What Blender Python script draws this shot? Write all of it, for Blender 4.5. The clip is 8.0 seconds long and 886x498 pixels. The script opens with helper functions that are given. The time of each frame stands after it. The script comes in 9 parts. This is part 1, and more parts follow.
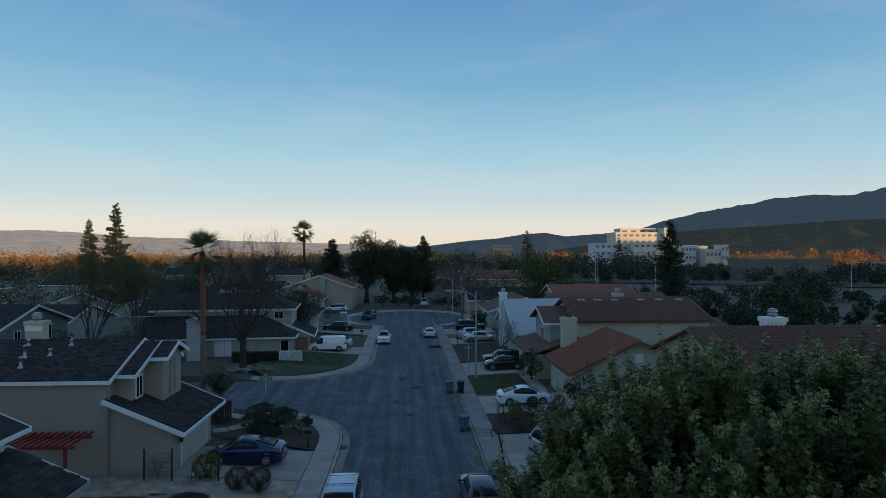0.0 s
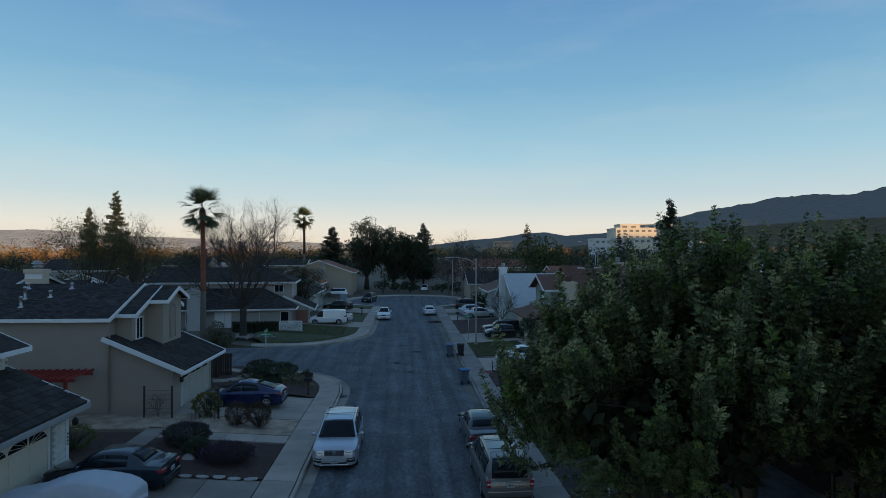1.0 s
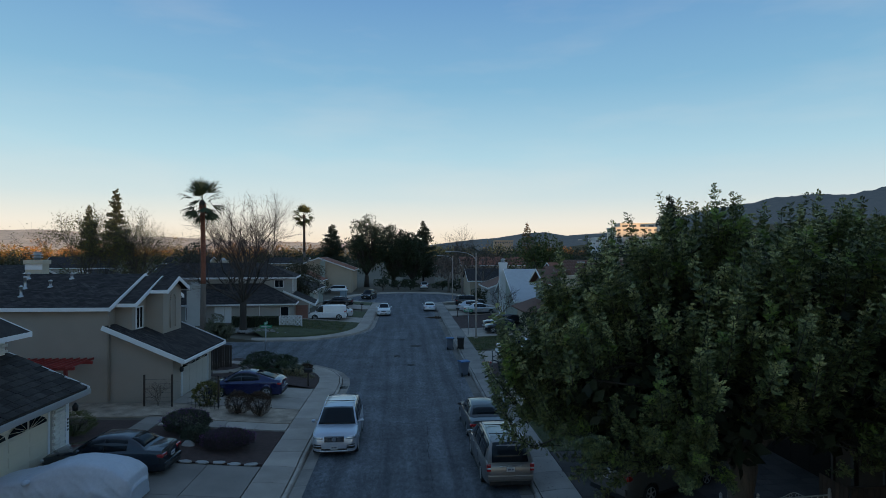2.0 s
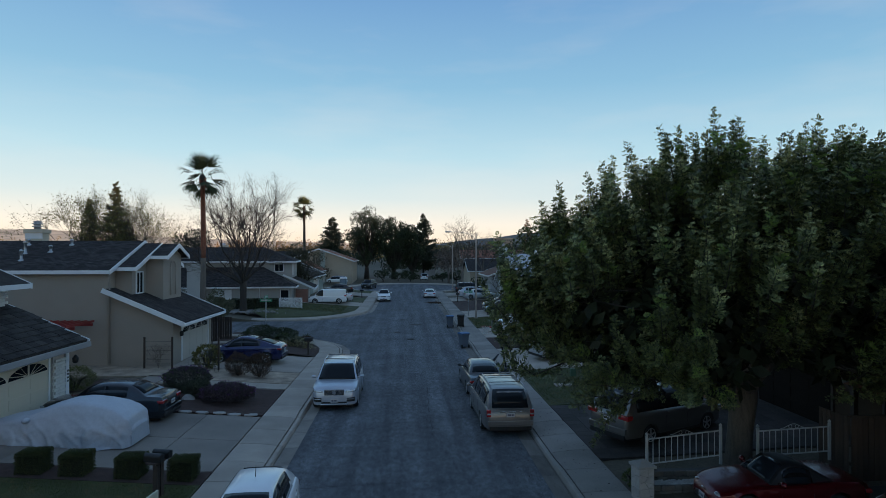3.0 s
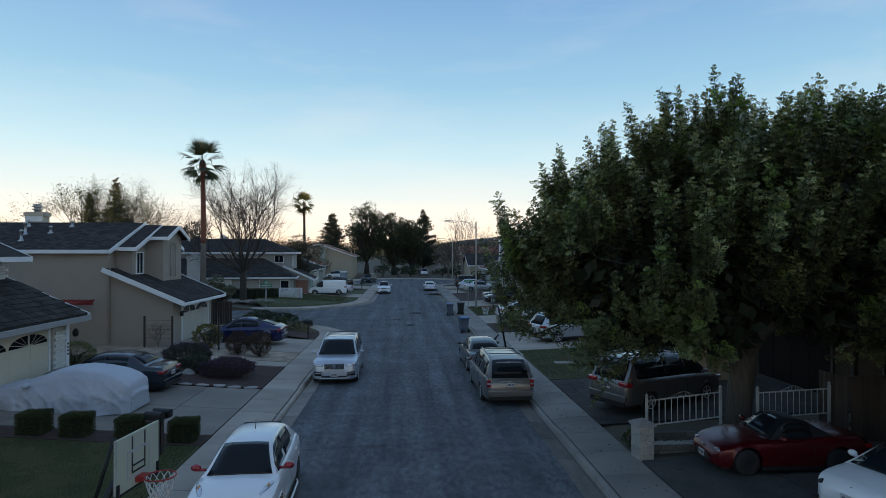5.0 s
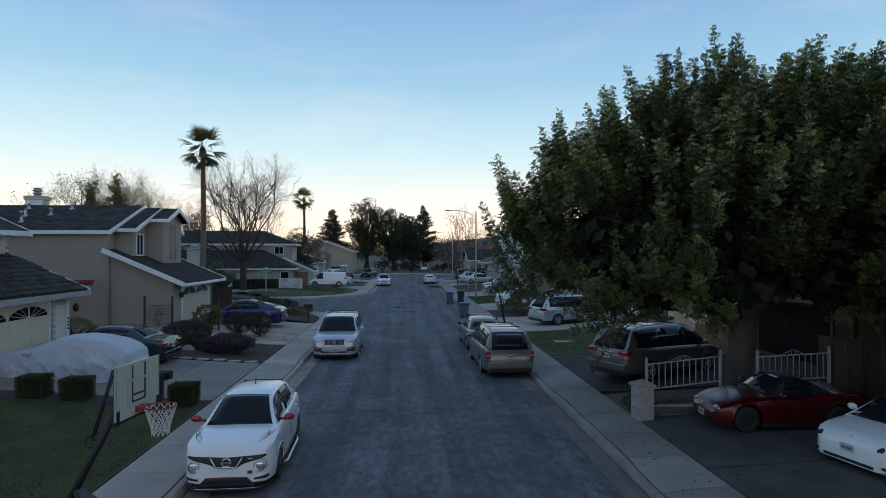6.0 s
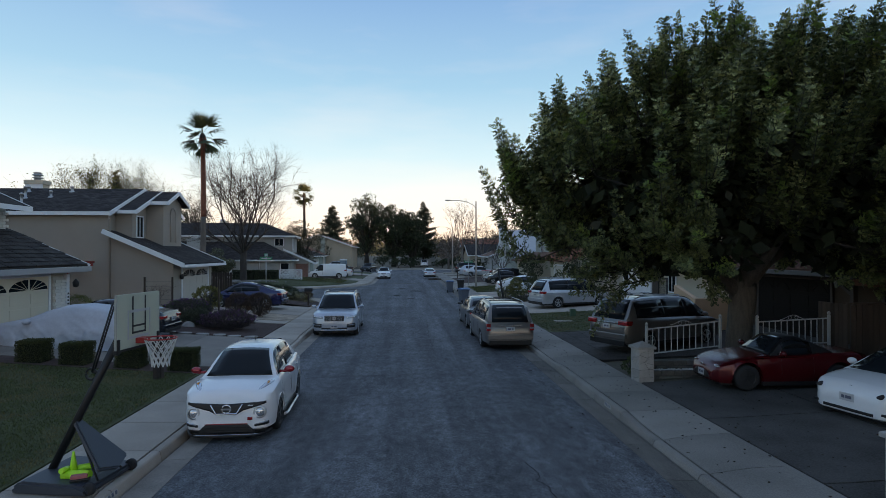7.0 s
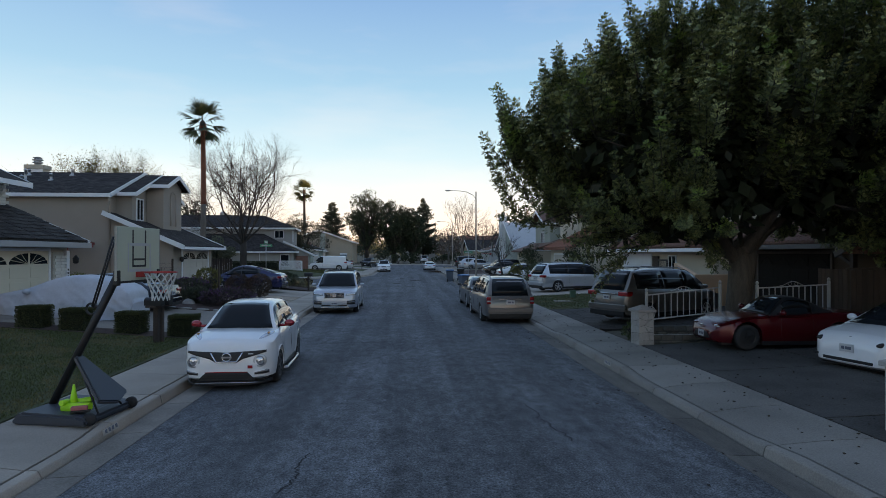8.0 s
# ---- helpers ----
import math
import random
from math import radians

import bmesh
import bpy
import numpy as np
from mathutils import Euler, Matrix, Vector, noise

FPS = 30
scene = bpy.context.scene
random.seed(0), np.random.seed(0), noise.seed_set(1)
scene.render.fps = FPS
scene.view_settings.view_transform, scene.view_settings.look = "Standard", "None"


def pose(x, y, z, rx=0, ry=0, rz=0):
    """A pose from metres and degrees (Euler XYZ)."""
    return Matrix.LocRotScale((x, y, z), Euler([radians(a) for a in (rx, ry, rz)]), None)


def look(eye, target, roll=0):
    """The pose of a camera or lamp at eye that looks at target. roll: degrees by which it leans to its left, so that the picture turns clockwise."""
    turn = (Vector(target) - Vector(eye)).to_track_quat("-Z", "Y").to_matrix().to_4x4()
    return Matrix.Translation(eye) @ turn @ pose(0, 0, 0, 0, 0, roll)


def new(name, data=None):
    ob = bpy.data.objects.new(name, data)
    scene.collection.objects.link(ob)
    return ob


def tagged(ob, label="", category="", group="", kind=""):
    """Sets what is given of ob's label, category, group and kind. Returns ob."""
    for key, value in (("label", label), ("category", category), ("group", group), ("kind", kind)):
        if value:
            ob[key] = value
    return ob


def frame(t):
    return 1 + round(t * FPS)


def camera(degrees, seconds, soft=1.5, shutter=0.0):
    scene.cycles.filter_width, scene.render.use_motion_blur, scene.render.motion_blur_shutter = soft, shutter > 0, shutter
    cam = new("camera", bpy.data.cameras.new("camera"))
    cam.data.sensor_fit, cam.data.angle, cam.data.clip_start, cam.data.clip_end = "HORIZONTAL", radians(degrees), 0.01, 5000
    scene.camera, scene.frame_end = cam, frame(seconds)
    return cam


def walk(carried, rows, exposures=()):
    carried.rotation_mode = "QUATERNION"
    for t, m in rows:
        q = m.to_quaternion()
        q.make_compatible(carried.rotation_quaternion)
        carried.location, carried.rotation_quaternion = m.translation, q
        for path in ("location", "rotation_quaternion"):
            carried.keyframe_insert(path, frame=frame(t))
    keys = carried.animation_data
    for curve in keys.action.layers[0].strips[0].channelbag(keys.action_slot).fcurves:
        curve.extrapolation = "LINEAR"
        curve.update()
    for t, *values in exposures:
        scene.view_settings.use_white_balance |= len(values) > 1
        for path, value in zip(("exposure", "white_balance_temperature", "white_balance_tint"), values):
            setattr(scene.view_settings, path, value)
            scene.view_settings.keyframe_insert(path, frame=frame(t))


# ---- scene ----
# the drone sinks straight down beside the middle of the street, looking along it
cam = camera(73.74, 8.0, soft=0.6)
YAW, TILT, LEAN = -3.55, 0.384, 0.0
HEIGHTS = [
    (0.0, 12.852), (0.5, 10.683), (1.0, 9.473), (1.2, 9.36), (2.3, 8.18), (2.5, 7.521), (3.0, 6.854), (3.5, 6.848), (4.0, 6.596),
    (4.5, 6.110), (4.7, 5.97), (5.8, 4.90), (6.0, 4.677), (6.5, 4.158), (7.0, 3.648), (7.5, 3.141), (8.0, 2.652),
]
EXPOSURES = [
    (0.0, 0.03, 6400, 9), (1.0, 0.03, 6450, 9), (2.5, 0.26, 6800, 12), (3.5, 0.37, 7000, 14), (4.5, 0.49, 7250, 16), (6.0, 0.62, 7600, 19), (8.0, 0.70, 7900, 22),
]
walk(cam, [(t, pose(0.0, 0.0, z, 90 + TILT, LEAN, YAW)) for t, z in HEIGHTS], EXPOSURES)

# ---- world and sun ----
SUN_WAY = Vector((0.70, -0.71, 0.045)).normalized()


def srgb(r, g, b):
    return tuple(((c / 255 + 0.055) / 1.055) ** 2.4 if c > 10 else c / 255 / 12.92 for c in (r, g, b)) + (1.0,)


def make_world():
    world = bpy.data.worlds.new("evening_sky")
    scene.world = world
    world.use_nodes = True
    nt = world.node_tree
    nt.nodes.clear()
    out = nt.nodes.new("ShaderNodeOutputWorld")
    back = nt.nodes.new("ShaderNodeBackground")
    sky = nt.nodes.new("ShaderNodeTexSky")
    sky.sky_type = "NISHITA"
    sky.sun_disc = False
    sky.sun_elevation = math.asin(SUN_WAY.z)
    sky.sun_rotation = math.atan2(SUN_WAY.x, SUN_WAY.y)
    sky.dust_density = 0.6
    co = nt.nodes.new("ShaderNodeTexCoord")
    sep = nt.nodes.new("ShaderNodeSeparateXYZ")
    ramp = nt.nodes.new("ShaderNodeValToRGB")
    stops = [
        (0.0, (240, 220, 196)), (0.012, (250, 236, 215)), (0.045, (243, 241, 233)), (0.09, (208, 228, 236)),
        (0.16, (174, 216, 236)), (0.27, (130, 186, 222)), (0.40, (104, 158, 210)), (0.65, (105, 148, 196)), (1.0, (106, 141, 183)),
    ]
    ramp.color_ramp.elements[0].position, ramp.color_ramp.elements[0].color = stops[0][0], srgb(*stops[0][1])
    ramp.color_ramp.elements[1].position, ramp.color_ramp.elements[1].color = 1.0, srgb(*stops[-1][1])
    for p, c in stops[1:-1]:
        ramp.color_ramp.elements.new(p).color = srgb(*c)
    dim = nt.nodes.new("ShaderNodeMix")
    dim.data_type = "RGBA"
    dim.blend_type = "MIX"
    dim.inputs[0].default_value = 0.80
    gain = nt.nodes.new("ShaderNodeVectorMath")
    gain.operation = "SCALE"
    gain.inputs[3].default_value = 0.12
    # thin high cloud, drawn out along the horizon
    stretch = nt.nodes.new("ShaderNodeMapping")
    stretch.inputs["Scale"].default_value = (2.0, 2.0, 9.0)
    cloud = nt.nodes.new("ShaderNodeTexNoise")
    cloud.inputs["Scale"].default_value = 2.2
    cloud.inputs["Detail"].default_value = 5.0
    soft = nt.nodes.new("ShaderNodeMapRange")
    soft.inputs[1].default_value, soft.inputs[2].default_value = 0.5, 0.8
    soft.inputs[3].default_value, soft.inputs[4].default_value = 0.0, 0.10
    veil = nt.nodes.new("ShaderNodeMix")
    veil.data_type = "RGBA"
    veil.inputs[7].default_value = srgb(240, 226, 214)
    link = nt.links.new
    link(co.outputs["Generated"], sep.inputs[0])
    link(sep.outputs["Z"], ramp.inputs[0])
    link(co.outputs["Generated"], stretch.inputs[0])
    link(stretch.outputs[0], cloud.inputs["Vector"])
    link(cloud.outputs[0], soft.inputs[0])
    link(sky.outputs[0], gain.inputs[0])
    link(gain.outputs[0], dim.inputs[6])
    link(ramp.outputs[0], dim.inputs[7])
    link(soft.outputs[0], veil.inputs[0])
    link(dim.outputs[2], veil.inputs[6])
    link(veil.outputs[2], back.inputs[0])
    back.inputs[1].default_value = 1.0
    link(back.outputs[0], out.inputs[0])
    sun = bpy.data.lights.new("sun", "SUN")
    sun.energy, sun.angle, sun.color = 5.0, radians(0.53), (1.0, 0.64, 0.34)
    ob = new("sun", sun)
    ob.matrix_world = look(SUN_WAY * 500, (0, 0, 0))


make_world()

# ---- materials ----
MATS = {}


def mat(name, col, rough=0.8, metal=0.0, var=0.18, scale=1.5, fine=40.0, bump=0.15, coat=0.0, stretch=(1, 1, 1), rand=0.0, spec=0.5):
    """A principled material with two scales of variation and fine relief."""
    if name in MATS:
        return MATS[name]
    m = bpy.data.materials.new(name)
    m.use_nodes = True
    nt = m.node_tree
    p = nt.nodes["Principled BSDF"]
    link = nt.links.new
    p.inputs["Roughness"].default_value = rough
    p.inputs["Metallic"].default_value = metal
    p.inputs["Coat Weight"].default_value = coat
    p.inputs["Specular IOR Level"].default_value = spec
    co = nt.nodes.new("ShaderNodeTexCoord")
    mp = nt.nodes.new("ShaderNodeMapping")
    mp.inputs["Scale"].default_value = stretch
    link(co.outputs["Object"], mp.inputs[0])
    n1 = nt.nodes.new("ShaderNodeTexNoise")
    n1.inputs["Scale"].default_value = scale
    n1.inputs["Detail"].default_value = 4.0
    n2 = nt.nodes.new("ShaderNodeTexNoise")
    n2.inputs["Scale"].default_value = fine
    n2.inputs["Detail"].default_value = 2.0
    link(mp.outputs[0], n1.inputs["Vector"])
    link(mp.outputs[0], n2.inputs["Vector"])
    add = nt.nodes.new("ShaderNodeMath")
    add.operation = "MULTIPLY_ADD"
    add.inputs[1].default_value = 0.45
    link(n2.outputs[0], add.inputs[0])
    mul = nt.nodes.new("ShaderNodeMath")
    mul.operation = "MULTIPLY"
    mul.inputs[1].default_value = 0.55
    link(n1.outputs[0], mul.inputs[0])
    link(mul.outputs[0], add.inputs[2])
    last = add
    if rand:
        info = nt.nodes.new("ShaderNodeObjectInfo")
        mr = nt.nodes.new("ShaderNodeMath")
        mr.operation = "MULTIPLY_ADD"
        mr.inputs[1].default_value = rand
        link(info.outputs["Random"], mr.inputs[0])
        link(add.outputs[0], mr.inputs[2])
        sub = nt.nodes.new("ShaderNodeMath")
        sub.operation = "SUBTRACT"
        sub.inputs[1].default_value = rand / 2
        link(mr.outputs[0], sub.inputs[0])
        last = sub
    r = nt.nodes.new("ShaderNodeValToRGB")
    r.color_ramp.elements[0].position, r.color_ramp.elements[1].position = 0.25, 0.75
    c = tuple(col[:3])
    r.color_ramp.elements[0].color = tuple(v * (1 - var) for v in c) + (1,)
    r.color_ramp.elements[1].color = tuple(min(1, v * (1 + var)) for v in c) + (1,)
    link(last.outputs[0], r.inputs[0])
    link(r.outputs[0], p.inputs["Base Color"])
    if bump:
        b = nt.nodes.new("ShaderNodeBump")
        b.inputs["Strength"].default_value = bump
        b.inputs["Distance"].default_value = 0.02
        link(n2.outputs[0], b.inputs["Height"])
        link(b.outputs[0], p.inputs["Normal"])
    MATS[name] = m
    return m


def leaf_mat(name, col, var=0.35, light=0.3):
    """Foliage: every leaf a shade of its own, with light coming through."""
    if name in MATS:
        return MATS[name]
    m = bpy.data.materials.new(name)
    m.use_nodes = True
    nt = m.node_tree
    p = nt.nodes["Principled BSDF"]
    link = nt.links.new
    geo = nt.nodes.new("ShaderNodeNewGeometry")
    r = nt.nodes.new("ShaderNodeValToRGB")
    c = tuple(col[:3])
    r.color_ramp.elements[0].color = tuple(v * (1 - var) for v in c) + (1,)
    r.color_ramp.elements[1].color = (min(1, c[0] * (1 + 1.4 * var)), min(1, c[1] * (1 + var)), c[2] * (1 + 0.4 * var), 1)
    link(geo.outputs["Random Per Island"], r.inputs[0])
    link(r.outputs[0], p.inputs["Base Color"])
    p.inputs["Roughness"].default_value = 0.55
    p.inputs["Specular IOR Level"].default_value = 0.35
    out = nt.nodes["Material Output"]
    tr = nt.nodes.new("ShaderNodeBsdfTranslucent")
    link(r.outputs[0], tr.inputs[0])
    mix = nt.nodes.new("ShaderNodeMixShader")
    mix.inputs[0].default_value = light
    link(p.outputs[0], mix.inputs[1])
    link(tr.outputs[0], mix.inputs[2])
    link(mix.outputs[0], out.inputs[0])
    MATS[name] = m
    return m


def glass_mat(name="dark_glass", col=(0.012, 0.016, 0.02), rough=0.04):
    if name in MATS:
        return MATS[name]
    m = bpy.data.materials.new(name)
    m.use_nodes = True
    p = m.node_tree.nodes["Principled BSDF"]
    p.inputs["Base Color"].default_value = (*col, 1)
    p.inputs["Roughness"].default_value = rough
    p.inputs["Specular IOR Level"].default_value = 0.14
    MATS[name] = m
    return m


GLASS = glass_mat()
WHITE_TRIM = mat("white_trim", (0.72, 0.73, 0.74), 0.5, var=0.06, scale=3, bump=0.05)
CONCRETE = mat("concrete", (0.345, 0.295, 0.248), 0.9, var=0.32, scale=0.9, fine=55, bump=0.25, rand=0.2)
GUTTER = mat("gutter_concrete", (0.138, 0.122, 0.106), 0.9, var=0.5, scale=1.6, fine=40, bump=0.35, rand=0.25, stretch=(2.2, 0.6, 1))
GUTTER_PALE = mat("pale_gutter_concrete", (0.235, 0.205, 0.176), 0.9, var=0.4, scale=1.6, fine=40, bump=0.3, rand=0.25)
CONCRETE_D = mat("driveway_concrete", (0.215, 0.185, 0.158), 0.9, var=0.3, scale=0.8, fine=50, bump=0.25, rand=0.2)
# Right pavement: leaf stains, plus the tree's shade put into a darker base.
CONCRETE_R = mat("leaf_stained_shaded_concrete", (0.232, 0.210, 0.188), 0.9, var=0.4, scale=0.6, fine=45, bump=0.25, rand=0.2)
# Stained driveway concrete, its base darkened to carry the shade under the tree.
CONCRETE_DK = mat("stained_shaded_concrete", (0.053, 0.049, 0.046), 0.9, var=0.85, scale=1.1, fine=30, bump=0.25, rand=0.1)
STUCCO_B = mat("taupe_stucco", (0.335, 0.285, 0.24), 0.95, var=0.07, scale=1.2, fine=90, bump=0.3)
STUCCO_CREAM = mat("cream_stucco", (0.52, 0.46, 0.36), 0.95, var=0.06, scale=1.0, fine=90, bump=0.3)
STUCCO_GREY = mat("grey_stucco", (0.36, 0.36, 0.35), 0.95, var=0.06, scale=1.0, fine=90, bump=0.3)
STUCCO_GREEN = mat("sage_stucco", (0.30, 0.33, 0.29), 0.95, var=0.06, scale=1.0, fine=90, bump=0.3)
STUCCO_BLUE = mat("slate_siding", (0.16, 0.19, 0.21), 0.9, var=0.08, scale=1.0, fine=60, bump=0.2)
STUCCO_TAN = mat("tan_stucco", (0.40, 0.33, 0.25), 0.95, var=0.06, scale=1.0, fine=90, bump=0.3)
SHINGLE = mat("dark_shingle", (0.050, 0.045, 0.045), 0.95, var=0.4, scale=2.5, fine=11, bump=0.7, spec=0.15)


def shingle_rows(m):
    """Courses of small shingles, each a slightly different shade."""
    nt = m.node_tree
    p = nt.nodes["Principled BSDF"]
    base = p.inputs["Base Color"].links[0].from_socket
    br = nt.nodes.new("ShaderNodeTexBrick")
    br.inputs["Color1"].default_value, br.inputs["Color2"].default_value = (0.55, 0.55, 0.55, 1), (1.4, 1.35, 1.3, 1)
    br.inputs["Mortar"].default_value = (0.3, 0.3, 0.3, 1)
    br.inputs["Scale"].default_value = 1.0
    br.inputs["Mortar Size"].default_value = 0.012
    br.inputs["Brick Width"].default_value, br.inputs["Row Height"].default_value = 0.30, 0.15
    co = nt.nodes.new("ShaderNodeTexCoord")
    nt.links.new(co.outputs["Object"], br.inputs["Vector"])
    mul = nt.nodes.new("ShaderNodeVectorMath")
    mul.operation = "MULTIPLY"
    nt.links.new(base, mul.inputs[0])
    nt.links.new(br.outputs[0], mul.inputs[1])
    nt.links.new(mul.outputs[0], p.inputs["Base Color"])


shingle_rows(SHINGLE)
SHAKE = mat("charcoal_shake", (0.048, 0.043, 0.04), 0.95, var=0.35, scale=3, fine=30, bump=0.5, rand=0.5, spec=0.15)
TILE = mat("brown_clay_tile", (0.145, 0.068, 0.045), 0.85, var=0.3, scale=2.0, fine=14, bump=0.3)
TILE_RED = mat("red_clay_tile", (0.235, 0.085, 0.05), 0.85, var=0.3, scale=2.0, fine=14, bump=0.3)
ROOF_PALE = mat("pale_roof", (0.42, 0.43, 0.44), 0.85, var=0.12, scale=2.0, fine=14, bump=0.3)
WOOD_DK = mat("dark_wood", (0.05, 0.035, 0.028), 0.8, var=0.3, scale=2, fine=30, bump=0.3, stretch=(4, 4, 0.5), rand=0.3)
WOOD_FENCE = mat("weathered_fence", (0.062, 0.041, 0.03), 0.9, var=0.3, scale=2, fine=30, bump=0.3, stretch=(4, 4, 0.4), rand=0.35)
RED_PAINT = mat("red_paint", (0.30, 0.035, 0.03), 0.5, var=0.15, bump=0.05)
BLACK = mat("black_plastic", (0.010, 0.010, 0.011), 0.5, var=0.2, bump=0.08)
RUBBER = mat("tyre_rubber", (0.02, 0.02, 0.021), 0.85, var=0.2, bump=0.2)
METAL = mat("galvanised_steel", (0.42, 0.43, 0.44), 0.45, 0.8, var=0.12, bump=0.05)
ALLOY = mat("alloy", (0.50, 0.51, 0.52), 0.35, 0.8, var=0.1, bump=0.02)
CHROME = mat("chrome", (0.65, 0.66, 0.68), 0.18, 1.0, var=0.03, bump=0.0)
BARK = mat("bark", (0.045, 0.037, 0.031), 0.95, var=0.35, scale=3, fine=18, bump=0.9, stretch=(3, 3, 0.6))
TREE_BARK = mat("grey_bark", (0.105, 0.088, 0.073), 0.95, var=0.45, scale=4, fine=22, bump=1.0, stretch=(3, 3, 0.6))
BARK_PALE = mat("pale_bark", (0.15, 0.125, 0.105), 0.95, var=0.25, scale=3, fine=18, bump=0.6, stretch=(3, 3, 0.6))
TWIG = mat("twig_bark", (0.075, 0.058, 0.05), 0.95, var=0.2, bump=0.0)
PAVER = mat("clay_paver", (0.035, 0.029, 0.026), 0.9, var=0.35, scale=2.0, fine=30, bump=0.5, rand=0.6)
MULCH = mat("bark_mulch", (0.058, 0.033, 0.027), 1.0, var=0.6, scale=4, fine=28, bump=1.0)
GRAVEL = mat("pale_gravel", (0.36, 0.28, 0.21), 0.95, var=0.85, scale=1.5, fine=48, bump=1.0)
LAWN = mat("lawn", (0.058, 0.066, 0.023), 0.95, var=0.55, scale=0.8, fine=30, bump=1.0)
SOIL = mat("dry_ground", (0.10, 0.085, 0.06), 1.0, var=0.45, scale=0.35, fine=8, bump=0.8)
PLATE_W = mat("plate_white", (0.46, 0.47, 0.48), 0.45, var=0.04, bump=0.0)
PLATE_BAR = mat("plate_bar", (0.10, 0.11, 0.15), 0.5, var=0.05, bump=0.0)
LAMP_RED = mat("red_lens", (0.32, 0.01, 0.012), 0.12, var=0.1, coat=1.0, bump=0.0)
LAMP_CLEAR = mat("clear_lens", (0.55, 0.57, 0.60), 0.1, 0.6, var=0.2, coat=1.0, bump=0.0)
LAMP_AMBER = mat("amber_lens", (0.5, 0.17, 0.02), 0.15, var=0.1, coat=1.0, bump=0.0)


PILLAR_BLACK = mat("gloss_black_pillar", (0.008, 0.008, 0.009), 0.2, var=0.1, bump=0.0, coat=0.5)


def paint(name, col, metal=0.3, rough=0.28, coat=0.7):
    return mat(name, col, rough, metal, var=0.03, scale=2, bump=0.0, coat=coat)


# ---- mesh helpers ----
def part(name, bm, material, parent, label=""):
    """Links a bmesh as one mesh object under a thing or part."""
    me = bpy.data.meshes.new(name)
    bm.normal_update()
    bm.to_mesh(me)
    bm.free()
    me.materials.append(material)
    ob = new(name, me)
    if parent is not None:
        ob.parent = parent
    if label:
        ob["label"] = label
    return ob


def raw(name, verts, faces, material, parent, label="", smooth=False):
    me = bpy.data.meshes.new(name)
    me.from_pydata(verts, [], faces)
    if smooth:
        me.polygons.foreach_set("use_smooth", [True] * len(me.polygons))
    me.materials.append(material)
    ob = new(name, me)
    if parent is not None:
        ob.parent = parent
    if label:
        ob["label"] = label
    return ob


def shared(name, me, parent, m=None):
    ob = new(name, me)
    ob.parent = parent
    if m is not None:
        ob.matrix_basis = m
    return ob


def thing(name, label, category, x=0, y=0, z=0, rz=0, group="", kind=""):
    ob = new(name)
    ob.empty_display_size = 0.3
    ob.matrix_basis = pose(x, y, z, 0, 0, rz)
    return tagged(ob, label, category, group, kind)


def box(bm, x0, x1, y0, y1, z0, z1, bevel=0.0):
    vs = [bm.verts.new((x, y, z)) for z in (z0, z1) for x, y in ((x0, y0), (x1, y0), (x1, y1), (x0, y1))]
    fs = [bm.faces.new([vs[i] for i in f]) for f in ((3, 2, 1, 0), (4, 5, 6, 7), (0, 1, 5, 4), (1, 2, 6, 5), (2, 3, 7, 6), (3, 0, 4, 7))]
    if bevel:
        es = list({e for f in fs for e in f.edges})
        bmesh.ops.bevel(bm, geom=es, offset=bevel, segments=2, affect="EDGES", profile=0.6)
    return bm


def boxes(*rows, bevel=0.0):
    bm = bmesh.new()
    for r in rows:
        box(bm, *r, bevel=bevel)
    return bm


def tube(bm, pts, radii, n=8, cap=True):
    """A tapered tube along points."""
    pts = [Vector(p) for p in pts]
    rings = []
    for i, p in enumerate(pts):
        d = (pts[min(i + 1, len(pts) - 1)] - pts[max(i - 1, 0)])
        d = d.normalized() if d.length > 1e-6 else Vector((0, 0, 1))
        a = d.cross(Vector((0, 0, 1)) if abs(d.z) < 0.95 else Vector((1, 0, 0))).normalized()
        b = d.cross(a)
        r = radii[i] if isinstance(radii, (list, tuple)) else radii
        rings.append([bm.verts.new(p + (a * math.cos(2 * math.pi * k / n) + b * math.sin(2 * math.pi * k / n)) * r) for k in range(n)])
    for u, v in zip(rings, rings[1:]):
        for k in range(n):
            f = bm.faces.new((u[k], u[(k + 1) % n], v[(k + 1) % n], v[k]))
            f.smooth = True
    if cap:
        bm.faces.new(rings[0][::-1])
        bm.faces.new(rings[-1])
    return bm


def lathe(bm, prof, n=16, centre=(0, 0, 0), axis="z", cap=True):
    """Turns a profile of (radius, height) round an axis."""
    c = Vector(centre)
    rings = []
    for r, h in prof:
        ring = []
        for k in range(n):
            a = 2 * math.pi * k / n
            u, v = r * math.cos(a), r * math.sin(a)
            ring.append(bm.verts.new(c + (Vector((u, v, h)) if axis == "z" else Vector((h, u, v)) if axis == "x" else Vector((u, h, v)))))
        rings.append(ring)
    for a, b in zip(rings, rings[1:]):
        for k in range(n):
            f = bm.faces.new((a[k], a[(k + 1) % n], b[(k + 1) % n], b[k]))
            f.smooth = True
    if cap:
        bm.faces.new(rings[0][::-1])
        bm.faces.new(rings[-1])
    return bm


def solid(bm, poly, off):
    """A flat polygon given thickness by the vector off."""
    off = Vector(off)
    a = [bm.verts.new(p) for p in poly]
    b = [bm.verts.new(Vector(p) + off) for p in poly]
    bm.faces.new(a[::-1])
    bm.faces.new(b)
    for i in range(len(a)):
        j = (i + 1) % len(a)
        bm.faces.new((a[i], a[j], b[j], b[i]))
    return bm


